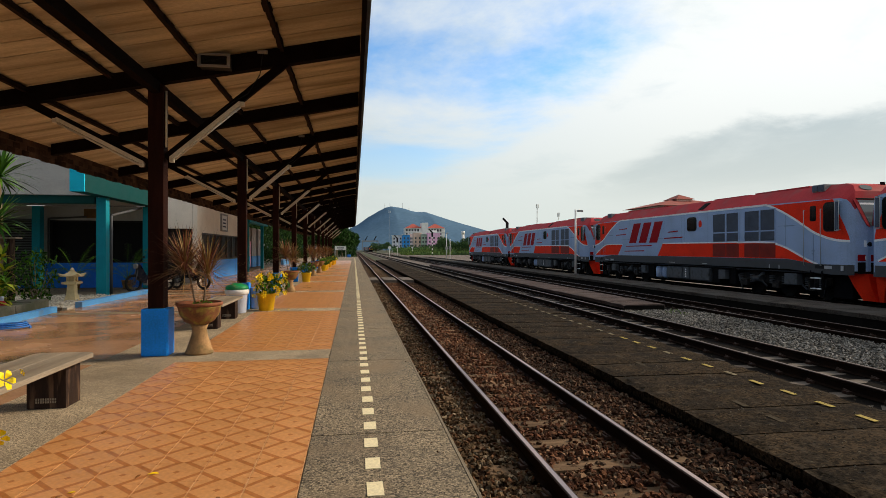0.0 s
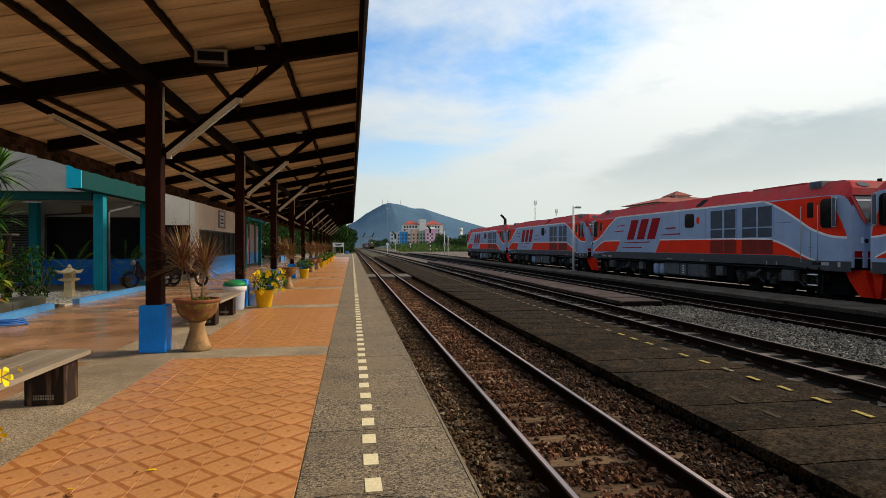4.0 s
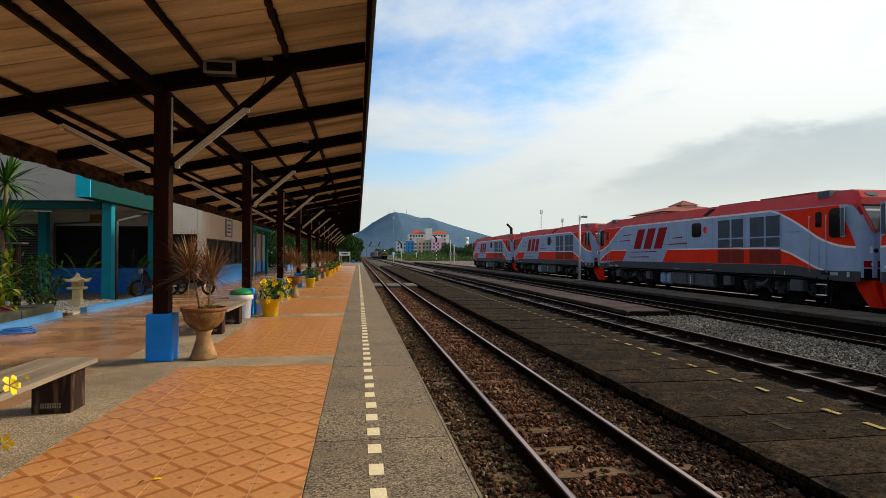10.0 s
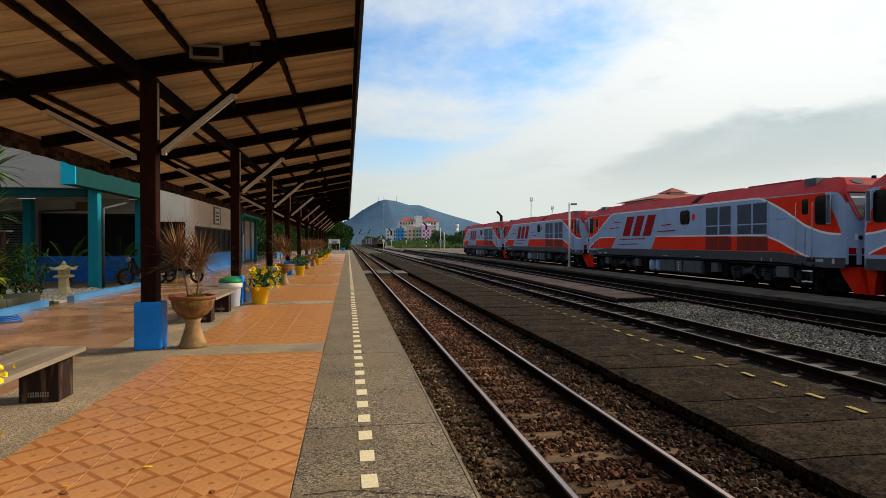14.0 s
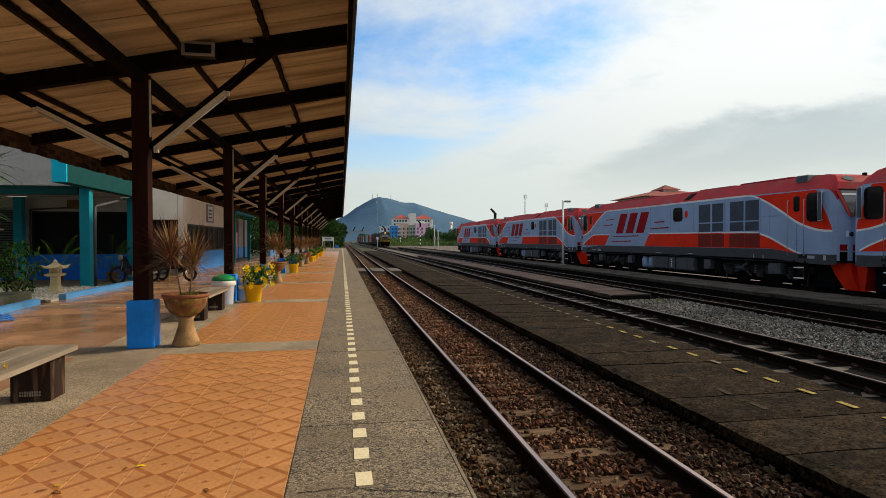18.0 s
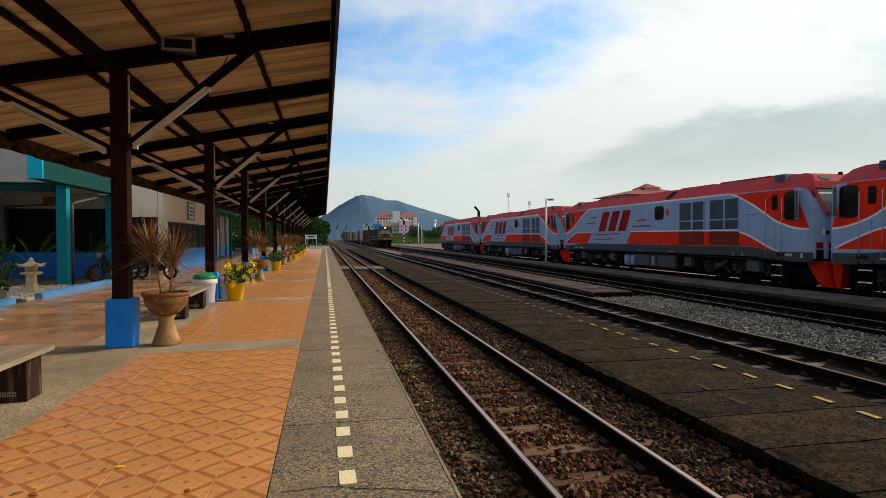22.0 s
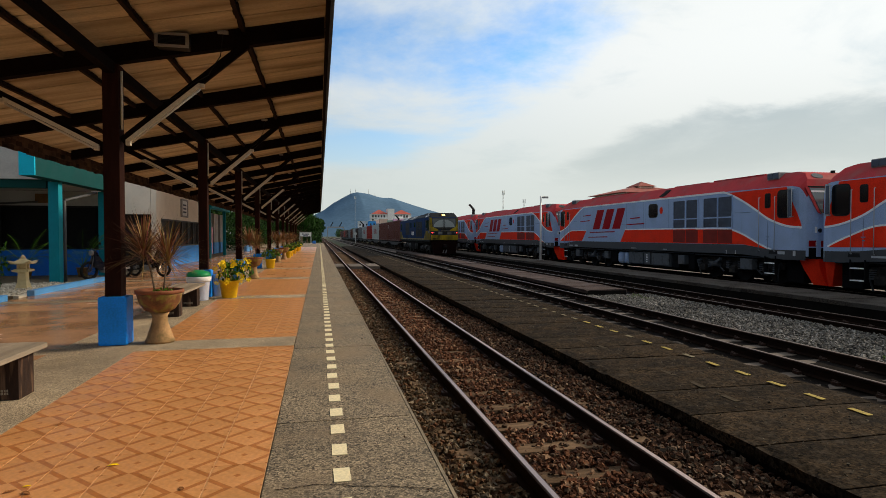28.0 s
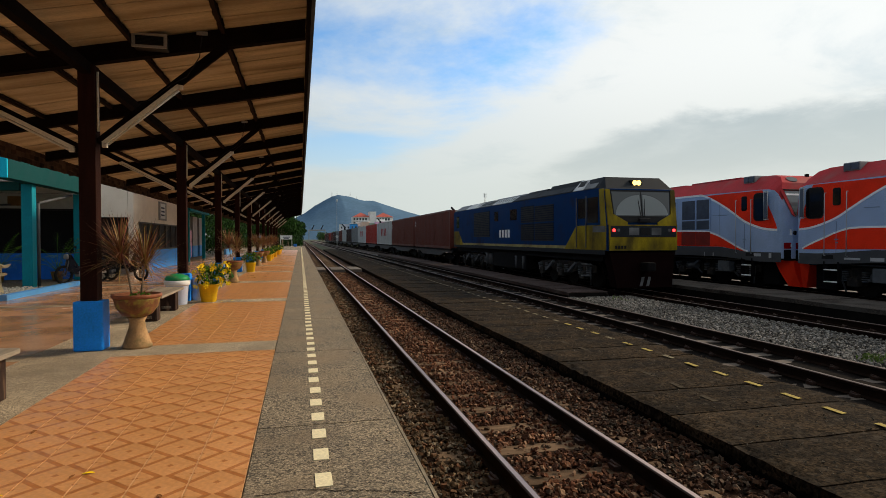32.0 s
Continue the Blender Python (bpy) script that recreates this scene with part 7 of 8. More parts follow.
def pedestal_pot(x, y, seed, s=1.0, rz=0):
    rnd = random.Random(seed)
    pot = tagged(empty("pedestal_planter", x, y, 0, rz), "terracotta pedestal bowl with a reddish spiky dracaena", "planter", "pedestal planters")
    bm = bmesh.new()
    lathe(bm, [(r * s, z * s) for r, z in ((0.18, 0.0), (0.185, 0.03), (0.17, 0.06), (0.105, 0.26), (0.095, 0.35), (0.12, 0.405))], n=28)
    part("pedestal", bm, M["pot_foot"], pot)
    bm = bmesh.new()
    lathe(bm, [(r * s, z * s) for r, z in ((0.11, 0.406), (0.19, 0.45), (0.255, 0.54), (0.28, 0.64), (0.29, 0.665), (0.27, 0.665), (0.1, 0.66))], n=32)
    bowl = part("bowl", bm, M["terracotta"], pot)
    bm = bmesh.new()
    lathe(bm, [(r * s, z * s) for r, z in ((0.285, 0.666), (0.302, 0.672), (0.310, 0.70), (0.302, 0.718), (0.28, 0.716), (0.272, 0.67))], n=32)
    part("rim", bm, M["pot_rim"], bowl)
    bm = bmesh.new()
    tube(bm, (0, 0, 0.665 * s), (0, 0, 0.675 * s), 0.27 * s, n=24)
    part("soil", bm, M["soil"], pot)
    stems = [(-0.085, 0.0, 1.02), (0.055, 0.05, 0.88)]
    for i, (sx, sy, h) in enumerate(stems):
        top = Vector((sx * 2.2 * s + rnd.uniform(-.05, .05), sy * 2 * s, (0.655 + h * 0.62) * s))
        bm = bmesh.new()
        mid = Vector((sx * 1.2 * s, sy * s, (0.655 + h * 0.3) * s))
        tube(bm, (sx * s * 0.6, sy * s, 0.65 * s), mid, 0.014, 0.012, n=7)
        tube(bm, mid, top, 0.012, 0.010, n=7)
        part("stem", bm, M["stem"], pot)
        bm = bmesh.new()
        rosette(bm, top, 250, 0.60 * s, 0.0115, rnd, 0.85, 8, low=-0.3, along=0.18, droop=0.6)
        part("crown", bm, [M["leaf_red"]] * 4 + [M["leaf_olive"]] * 3 + [M["leaf_wine"]], pot)
    bm = bmesh.new()
    leaf_cloud(bm, (0.05, -0.02, 0.70 * s), (0.14, 0.14, 0.05), 40, 0.03, rnd)
    part("ground_leaves", bm, M["leaf"], pot)
    return pot


def flower(bm, c, s, rnd, facing=None):
    q = Euler((rnd.uniform(-0.9, 0.9) if facing is None else facing[0], rnd.uniform(-0.7, 0.7) if facing is None else facing[1], rnd.uniform(0, 6.28))).to_matrix()
    for i in range(5):
        a = i * 2 * math.pi / 5
        pts = [(0.1 * math.cos(a), 0.1 * math.sin(a), -0.25), (math.cos(a - 0.5) * 0.75, math.sin(a - 0.5) * 0.75, 0.05), (math.cos(a - 0.2) * 1.05, math.sin(a - 0.2) * 1.05, 0.0),
               (math.cos(a + 0.25) * 1.05, math.sin(a + 0.25) * 1.05, 0.0), (math.cos(a + 0.5) * 0.72, math.sin(a + 0.5) * 0.72, 0.05)]
        bm.faces.new([bm.verts.new(q @ Vector(p) * s + Vector(c)) for p in pts])


def yellow_pot(x, y, seed, blooms, s=1.0, lean=0.2):
    rnd = random.Random(seed)
    p = tagged(empty("yellow_flowerpot", x, y, 0), "yellow plastic bucket pot with leafy flowering shrub" if blooms else "yellow plastic bucket pot with a green shrub", "flowerpot", "yellow flowerpots")
    bm = bmesh.new()
    lathe(bm, [(r * s, z * s) for r, z in ((0.155, 0.0), (0.165, 0.01), (0.215, 0.36), (0.235, 0.37), (0.235, 0.41), (0.21, 0.41), (0.2, 0.36), (0.05, 0.355))], n=28)
    part("bucket", bm, M["pot_yellow"], p)
    bm = bmesh.new()
    tube(bm, (0, 0, 0.355 * s), (0, 0, 0.372 * s), 0.195 * s, n=20)
    part("soil", bm, M["soil"], p)
    for i in range(9):
        bm = bmesh.new()
        a = rnd.uniform(0, 6.28)
        tip = Vector((math.cos(a) * 0.35 + lean * 0.4, math.sin(a) * 0.3, 0.75 + rnd.uniform(-0.1, 0.2))) * s
        tube(bm, (math.cos(a) * 0.05, math.sin(a) * 0.05, 0.36 * s), tip, 0.008, 0.004, n=5)
        part("stem", bm, M["stem"], p)
    bm = bmesh.new()
    leaf_cloud(bm, (lean * 0.5 * s, 0, 0.62 * s), (0.42 * s, 0.36 * s, 0.24 * s), 330, 0.055, rnd, 2, 0.1)
    part("foliage", bm, [M["leaf"], M["leaf_dark"]], p)
    for i in range(blooms):
        a = rnd.uniform(0, 6.28)
        r = rnd.uniform(0.25, 0.48)
        bm = bmesh.new()
        flower(bm, (math.cos(a) * r * s + lean * 0.4, -abs(math.sin(a)) * r * s * 0.9, (0.62 + rnd.uniform(-0.26, 0.28)) * s), 0.062, rnd, (1.1 + rnd.uniform(-0.4, 0.4), rnd.uniform(-0.4, 0.4)))
        part("blossom", bm, M["petal"], p)
    return p


pedestal_pot(-2.13, 8.45, 11)
for i, (x, y) in enumerate(((-2.16, 20.2), (-2.22, 32.6), (-2.1, 36.2), (-2.2, 44.7), (-2.2, 50.8))):
    pedestal_pot(x, y, 20 + i, 1.0, 40 * i)
yellow_pot(-2.06, 14.15, 31, 40, 1.0, 0.25)
for i, (x, y) in enumerate(((-2.12, 26.4), (-2.0, 38.9), (-2.0, 42.0), (-2.0, 47.5), (-1.95, 54.0), (-1.95, 58.0))):
    yellow_pot(x, y, 40 + i, 0 if i < 1 else 4, 1.0, 0.0)


def near_flowers():
    """Yellow trumpet-flower shrub in a pot at the camera's left."""
    rnd = random.Random(77)
    p = tagged(empty("yellow_flowerpot", -2.25, 3.2, 0), "yellow bucket pot with trumpet flowers beside the bench", "flowerpot", "yellow flowerpots")
    bm = bmesh.new()
    lathe(bm, [(0.155, 0.0), (0.165, 0.01), (0.215, 0.36), (0.235, 0.37), (0.235, 0.41), (0.21, 0.41), (0.2, 0.36), (0.05, 0.355)], n=28)
    part("bucket", bm, M["pot_yellow"], p)
    bm = bmesh.new()
    leaf_cloud(bm, (-0.08, -0.05, 0.72), (0.30, 0.3, 0.28), 240, 0.05, rnd, 2, 0.1)
    part("foliage", bm, [M["leaf"], M["leaf_dark"]], p)
    bm = bmesh.new()
    for i in range(8):
        a = rnd.uniform(0, 6.28)
        tube(bm, (0, 0, 0.38), (math.cos(a) * 0.28 - 0.05, math.sin(a) * 0.26, 0.8), 0.008, 0.004, n=5)
    tube(bm, (0.0, 0.05, 0.45), (0.44, 0.11, 0.75), 0.006, 0.004, n=5)
    tube(bm, (0.0, 0.05, 0.40), (0.40, 0.12, 0.46), 0.006, 0.004, n=5)
    part("stems", bm, M["stem"], p)
    for c, s in (((0.46, 0.11, 0.77), 0.052), ((0.52, 0.14, 0.80), 0.022), ((0.42, 0.12, 0.47), 0.05), ((-0.1, 0.1, 0.9), 0.055), ((-0.2, -0.1, 0.8), 0.055)):
        bm = bmesh.new()
        flower(bm, c, s, rnd, (1.2, 0.3))
        part("blossom", bm, M["petal"], p)


near_flowers()

# ---- platform furniture ----


def bench(x, y, l, rz, label):
    b = tagged(empty("bench", x, y, 0, rz), label, "bench", "platform benches")
    for i, (x0, x1) in enumerate(((-0.27, -0.005), (0.005, 0.27))):
        bm = bmesh.new()
        pts = [(x0, -l / 2), (x1, -l / 2), (x1, l / 2 - (0.05 if i else 0)), (x1 - 0.05 if i else x1, l / 2), (x0 if i else x0 + 0.05, l / 2), (x0, l / 2 - (0 if i else 0.05))]
        plate(bm, pts, 0.045, lambda u, v, w: (u, v, 0.405 + w))
        bmesh.ops.bevel(bm, geom=list(bm.edges), offset=0.006, segments=1, affect="EDGES")
        part("seat_board", bm, M["bench_top"], b, "grey weathered board")
    for s in (-1, 1):
        yy = s * (l / 2 - 0.22)
        leg = part("leg", box_mesh(-0.165, 0.165, yy - 0.14, yy + 0.14, 0.0, 0.404, bevel=0.006), M["bench_leg"], b, "dark stained box leg with worn edges")
        bm = bmesh.new()
        for r in range(2):
            for c in range(9):
                box(bm, -0.09 + c * 0.02, -0.078 + c * 0.02, yy - 0.143, yy - 0.1395, 0.05 + r * 0.025, 0.07 + r * 0.025)
        part("writing_bars", bm, M["bench_top"], leg)["kind"] = "stuff"
    return b


bench(-2.765, 5.03, 2.1, 0, "weathered plank bench on dark box legs")
bench(-2.62, 11.9, 2.0, 0, "weathered plank bench on dark box legs beside the bins")


def bins():
    b = tagged(empty("litter_bin", -2.64, 13.7, 0), "white plastic litter bin with a green swing lid", "litter bin")
    bm = bmesh.new(); lathe(bm, [(0.19, 0.0), (0.2, 0.01), (0.235, 0.50), (0.245, 0.51), (0.245, 0.54), (0.21, 0.54)], n=26); part("bin_body", bm, M["plastic_white"], b)
    bm = bmesh.new(); lathe(bm, [(0.25, 0.541), (0.26, 0.57), (0.22, 0.63), (0.1, 0.675), (0.02, 0.68)], n=26); part("lid", bm, M["plastic_green"], b, "green swing lid")
    bm = bmesh.new(); lathe(bm, [(0.236, 0.42), (0.262, 0.44), (0.27, 0.52), (0.255, 0.535)], n=26); part("bag_liner", bm, M["sign_white"], b)
    d = tagged(empty("litter_bin", -2.35, 14.64, 0), "tall white plastic bin behind the flowers", "litter bin")
    bm = bmesh.new(); lathe(bm, [(0.15, 0.0), (0.16, 0.02), (0.18, 0.5), (0.19, 0.52), (0.05, 0.53)], n=24); part("bin_body", bm, M["plastic_white"], d)


bins()


M["speaker_grey"] = material("speaker_grey", (0.26, 0.26, 0.25), 0.7, vary=0.15, bump=0.05)


def loudspeaker():
    s = tagged(empty("loudspeaker", -1.872, 8.22, 3.918), "grey-framed box loudspeaker fixed to the rafter", "loudspeaker")
    part("case", box_mesh(-0.20, 0.20, -0.06, 0.13, 0.0, 0.175, bevel=0.012), M["black"], s)
    bm = bmesh.new()
    for a, b, c, d in ((-0.21, -0.17, -0.005, 0.18), (0.17, 0.21, -0.005, 0.18), (-0.17, 0.17, 0.15, 0.18), (-0.17, 0.17, -0.005, 0.025)):
        box(bm, a, b, -0.085, -0.055, c, d)
    part("front_frame", bm, M["speaker_grey"], s)
    bm = bmesh.new()
    for i in range(7):
        box(bm, -0.165, 0.165, -0.07, -0.062, 0.03 + i * 0.017, 0.038 + i * 0.017)
    part("grille", bm, M["black"], s)
    bm = bmesh.new()
    line = [(-0.20, -0.03, 0.17), (-0.23, -0.05, 0.24), (-0.28, -0.04, 0.27), (-0.30, 0.02, 0.30)]
    for a, b in zip(line, line[1:]):
        tube(bm, a, b, 0.009, n=6)
    part("cable", bm, M["pipe_pale"], s)
    part("bracket", box_mesh(-0.03, 0.03, 0.03, 0.10, 0.175, 0.30), M["black"], s)


loudspeaker()


def motorbike(x, y, rz, label):
    m = tagged(empty("motorbike", x, y, 0, rz), label, "motorbike", "parked motorbikes")
    for yy in (-0.62, 0.62):
        bm = bmesh.new()
        n = 28
        rings = []
        for i in range(n):
            a = 2 * math.pi * i / n
            rings.append([bm.verts.new((0.045 * math.cos(b), yy + math.cos(a) * (0.26 + 0.045 * math.sin(b)), 0.305 + math.sin(a) * (0.26 + 0.045 * math.sin(b)))) for b in np.linspace(0, 2 * math.pi, 9)[:-1]])
        for i in range(n):
            p, q = rings[i], rings[(i + 1) % n]
            for k in range(8):
                bm.faces.new((p[k], p[(k + 1) % 8], q[(k + 1) % 8], q[k])).smooth = True
        w = part("wheel", bm, M["rubber"], m)
        bm = bmesh.new()
        tube(bm, (-0.05, yy, 0.305), (0.05, yy, 0.305), 0.05, n=10)
        for i in range(12):
            a = 2 * math.pi * i / 12
            tube(bm, (0, yy, 0.305), (0, yy + math.cos(a) * 0.23, 0.305 + math.sin(a) * 0.23), 0.006, n=4)
        part("spokes", bm, M["chrome"], w)
    bm = bmesh.new()
    plate(bm, [(-0.5, 0.45), (-0.28, 0.30), (0.1, 0.28), (0.3, 0.42), (0.75, 0.68), (0.8, 0.76), (0.3, 0.72), (0.0, 0.55), (-0.2, 0.52), (-0.42, 0.95), (-0.5, 0.92)], 0.2, lambda u, v, w: (-0.1 + w, u, v))
    bmesh.ops.bevel(bm, geom=list(bm.edges), offset=0.02, segments=2, affect="EDGES")
    part("body", bm, M["moto_body"], m)
    part("seat", box_mesh(-0.12, 0.12, 0.02, 0.72, 0.70, 0.79, bevel=0.03), M["rubber"], m)
    bm = bmesh.new()
    for s in (-1, 1):
        bm = bmesh.new()
        tube(bm, (s * 0.08, -0.62, 0.305), (s * 0.05, -0.46, 0.85), 0.02, n=8)
        part("fork", bm, M["chrome"], m)
        bm = bmesh.new()
        tube(bm, (0, -0.42, 0.98), (s * 0.32, -0.34, 1.02), 0.014, n=8)
        part("handlebar", bm, M["chrome"], m)
        bm = bmesh.new()
        tube(bm, (s * 0.25, -0.40, 1.02), (s * 0.3, -0.44, 1.18), 0.006, n=6)
        box(bm, s * 0.3 - 0.05, s * 0.3 + 0.05, -0.45, -0.43, 1.15, 1.22, bevel=0.008)
        part("mirror", bm, M["black"], m)
    bm = bmesh.new()
    tube(bm, (0, -0.50, 0.88), (0, -0.58, 0.88), 0.085, n=16)
    part("headlamp", bm, M["steel_grey"], m)
    bm = bmesh.new()
    tube(bm, (0.12, 0.0, 0.28), (0.14, 0.7, 0.34), 0.04, n=10)
    box(bm, -0.12, 0.12, -0.2, 0.15, 0.22, 0.42, bevel=0.03)
    part("engine", bm, M["steel_grey"], m)
    return m


motorbike(-6.95, 21.2, -38, "dark motorbike parked beside the garden kerb")
motorbike(-5.9, 22.1, 62, "dark motorbike parked behind a canopy post")


def garden_plants():
    rnd = random.Random(5)
    # bushy shrubs
    for x, y, z, rx, rz, n, lab in ((-7.45, 15.0, 0.75, 0.42, 0.72, 520, "leafy green garden shrub behind the kerb"), (-7.95, 14.2, 0.55, 0.5, 0.5, 420, "low dark garden shrub"), (-8.6, 15.5, 0.9, 0.6, 0.8, 500, "dark leafy shrub by the porch")):
        s = tagged(empty("shrub", x, y, 0.03), lab, "shrub", "garden shrubs")
        bm = bmesh.new()
        for i in range(7):
            a = rnd.uniform(0, 6.28)
            tube(bm, (0, 0, 0), (math.cos(a) * rx * 0.7, math.sin(a) * rx * 0.7, z + rnd.uniform(-0.2, 0.4)), 0.012, 0.005, n=5)
        part("branchwork", bm, M["stem"], s)
        bm = bmesh.new()
        leaf_cloud(bm, (0, 0, z), (rx, rx, rz), n, 0.06, rnd, 3, 0.15)
        part("foliage", bm, [M["leaf_dark"], M["leaf_dark"], M["leaf"]] if n == 520 else [M["leaf_dark"], M["leaf_deep"], M["leaf"]], s)
    # yellow-green croton in terracotta pots
    for x, y, h in ((-7.42, 13.55, 1.0), (-7.75, 12.9, 0.9), (-7.25, 13.1, 0.6)):
        s = tagged(empty("potted_croton", x, y, 0.03), "yellow-green potted shrub in terracotta among stones", "potted plant", "potted shrubs")
        bm = bmesh.new(); lathe(bm, [(0.1, 0), (0.15, 0.2), (0.165, 0.21), (0.165, 0.25), (0.13, 0.25)], n=18); part("pot", bm, M["terracotta"], s)
        bm = bmesh.new(); tube(bm, (0, 0, 0.2), (0.02, 0, h), 0.02, 0.012, n=6); part("stem", bm, M["stem"], s)
        bm = bmesh.new()
        for k in range(4):
            rosette(bm, (rnd.uniform(-0.12, 0.12), rnd.uniform(-0.12, 0.12), 0.35 + k * h * 0.3), 20, 0.36, 0.075, rnd, 1.0, 3)
        part("foliage", bm, [M["leaf_light"], M["leaf_light"], M["leaf"]], s)
    # tall palm-like dracaena at the far left
    for x, y, h, n in ((-7.8, 14.0, 2.0, 80), (-8.0, 14.5, 3.05, 90)):
        s = tagged(empty("palm_shrub", x, y, 0.03), "tall spiky-leaved palm shrub in the garden", "palm", "garden palms")
        bm = bmesh.new(); tube(bm, (0, 0, 0), (0.05, 0.02, h * 0.5), 0.05, 0.045, n=8); tube(bm, (0.05, 0.02, h * 0.5), (0, 0, h), 0.045, 0.04, n=8); part("trunk", bm, M["stem"], s)
        bm = bmesh.new(); rosette(bm, (0, 0, h), n, 1.0, 0.06, rnd, 1.0, 2); part("crown", bm, [M["leaf"], M["leaf_dark"]], s)
    # potted palms under the porch
    for x, y in ((-8.2, 22.6), (-9.9, 22.4)):
        s = tagged(empty("potted_palm", x, y, 0.0), "arching potted palm in the porch shade", "potted plant", "porch palms")
        bm = bmesh.new(); lathe(bm, [(0.14, 0), (0.2, 0.3), (0.22, 0.32), (0.18, 0.32)], n=18); part("pot", bm, M["terracotta"], s)
        for k in range(11):
            bm = bmesh.new()
            a, e = k * 2.4 + rnd.uniform(-0.3, 0.3), rnd.uniform(0.5, 1.35)
            d = Vector((math.cos(a) * math.cos(e), math.sin(a) * math.cos(e), math.sin(e)))
            p_ = Vector((0, 0, 0.32))
            for q in range(16):
                nxt = p_ + d * 0.095
                tube(bm, p_, nxt, 0.007, n=4, caps=False)
                if q > 4:
                    across = d.cross(Vector((0, 0, 1))).normalized()
                    for sgn in (-1, 1):
                        blade(bm, nxt, across * sgn + d * 0.7, 0.30 * (1 - abs(q - 9) / 14), 0.03, 0.7, 3, rnd.randrange(2))
                p_ = nxt
                d = (d + Vector((0, 0, -0.085))).normalized()
            part("frond", bm, [M["leaf"], M["leaf"]], s)
    # blue hose and a red watering can at the kerb
    bm = bmesh.new()
    rings = []
    for i in range(80):
        a = i * 0.25
        w = 1.0 - 0.0035 * i
        c = Vector((-6.15 + math.cos(a) * 0.28 * w, 11.55 + math.sin(a) * 0.3 * w, 0.016 + i * 0.0012))
        out = Vector((math.cos(a), math.sin(a), 0))
        rings.append([c + out * 0.014 * math.cos(b) + Vector((0, 0, 0.014 * math.sin(b))) for b in np.linspace(0, 2 * math.pi, 7)[:-1]])
    loft(bm, rings)
    tagged(part("garden_hose", bm, M["plastic_blue"]), "coiled blue garden hose on the floor", "hose")
    bm = bmesh.new()
    lathe(bm, [(0.1, 0.0), (0.12, 0.02), (0.12, 0.25), (0.06, 0.33)], n=16)
    tagged(empty("plastic_jug", -7.22, 13.16, 0.05), "red plastic jug by the kerb", "jug")
    j = part("jug_body", bm, material("jug_red", (0.5, 0.03, 0.05), 0.4, vary=0.05, bump=0.0), bpy.data.objects["plastic_jug"])
    bm = bmesh.new()
    lathe(bm, [(0.05, 0.331), (0.052, 0.40), (0.04, 0.43)], n=14)
    part("cap", bm, M["plastic_white"], bpy.data.objects["plastic_jug"])
    shelf = tagged(empty("plant_shelf", -8.05, 14.6, 0.03), "weathered plank shelf among the garden plants", "shelf")
    part("plank", box_mesh(-0.9, 0.42, -0.14, 0.14, 1.66, 1.70, bevel=0.008), M["bench_top"], shelf)
    for x in (-0.75, 0.25):
        part("support", box_mesh(x - 0.03, x + 0.03, -0.1, 0.1, 0.0, 1.655), M["bench_leg"], shelf)
    bm = bmesh.new()
    lathe(bm, [(0.09, 1.701), (0.14, 1.86), (0.15, 1.87), (0.12, 1.87)], n=16)
    part("pot", bm, M["black"], shelf)


garden_plants()

# ---- lineside and town ----


def tree(name, x, y, h, seed, mats, label, leaf=0.16, n=1500, spread=0.42):
    rnd = random.Random(seed)
    t = tagged(empty(name, x, y, -0.6), label, "tree", "lineside trees")
    bm = bmesh.new()
    fork = h * 0.35
    tube(bm, (0, 0, 0), (0.1, 0.05, fork), 0.03 * h * 0.8, 0.02 * h * 0.8, n=8)
    tips = []
    for i in range(6):
        a = i * 1.05 + rnd.uniform(-0.3, 0.3)
        tip = Vector((math.cos(a) * h * spread * rnd.uniform(0.4, 0.8), math.sin(a) * h * spread * rnd.uniform(0.4, 0.8), h * rnd.uniform(0.55, 0.9)))
        tube(bm, (0.1, 0.05, fork * 0.95), tip, 0.012 * h, 0.004 * h, n=6)
        tips.append(tip)
    part("trunk", bm, M["stem"], t)
    bm = bmesh.new()
    for tip in tips + [Vector((0, 0, h * 0.85)), Vector((0, 0, h * 0.55))]:
        r = h * rnd.uniform(0.15, 0.24)
        leaf_cloud(bm, tip, (r * 1.2, r * 1.2, r * 0.85), n // 8, leaf, rnd, len(mats), 0.25)
    part("crown", bm, mats, t)
    return t


lush = [M["leaf_dark"], M["leaf_deep"], M["leaf_dark"]]
tree_a = tree("broadleaf_tree", -3.4, 114, 7.0, 1, lush, "dense dark green tree past the platform end", leaf=0.2, n=4200)
# the copies behind the station are added to block the sky there
for i, (x, y) in enumerate(((-5.6, 116), (-2.5, 126), (-4.6, 134), (-2.1, 144), (-3.2, 156), (-1.7, 170), (-1.6, 190), (-1.2, 215), (-1.5, 245), (-7.2, 121), (-9, 114), (-12, 104), (-10, 128), (-14.5, 92), (-17, 78), (-17.5, 44), (-19, 32), (-19, 18), (-18, 60))):
    copy_thing(tree_a, pose(x, y, -0.6, 0, 0, 20 + i * 57))
tree_b = tree("broadleaf_tree", 55, 238, 7.0, 2, [M["leaf_yard"], M["leaf_yard"], M["leaf_far"]], "full-crowned dark green tree beside the yard", leaf=0.30, n=2400, spread=0.62)
for i, (x, y, s) in enumerate(((36.5, 230, 1), (41, 238, 2), (44, 228, 3), (47.5, 240, 4), (39, 246, 5), (51, 232, 8), (20, 420, 6), (16.5, 440, 7), (82, 230, 9), (14, 380, 11), (24, 430, 10), (64, 205, 12))):
    copy_thing(tree_b, pose(x, y, -0.6 - (s * 7 % 5) * 0.55, 0, 0, s * 61))


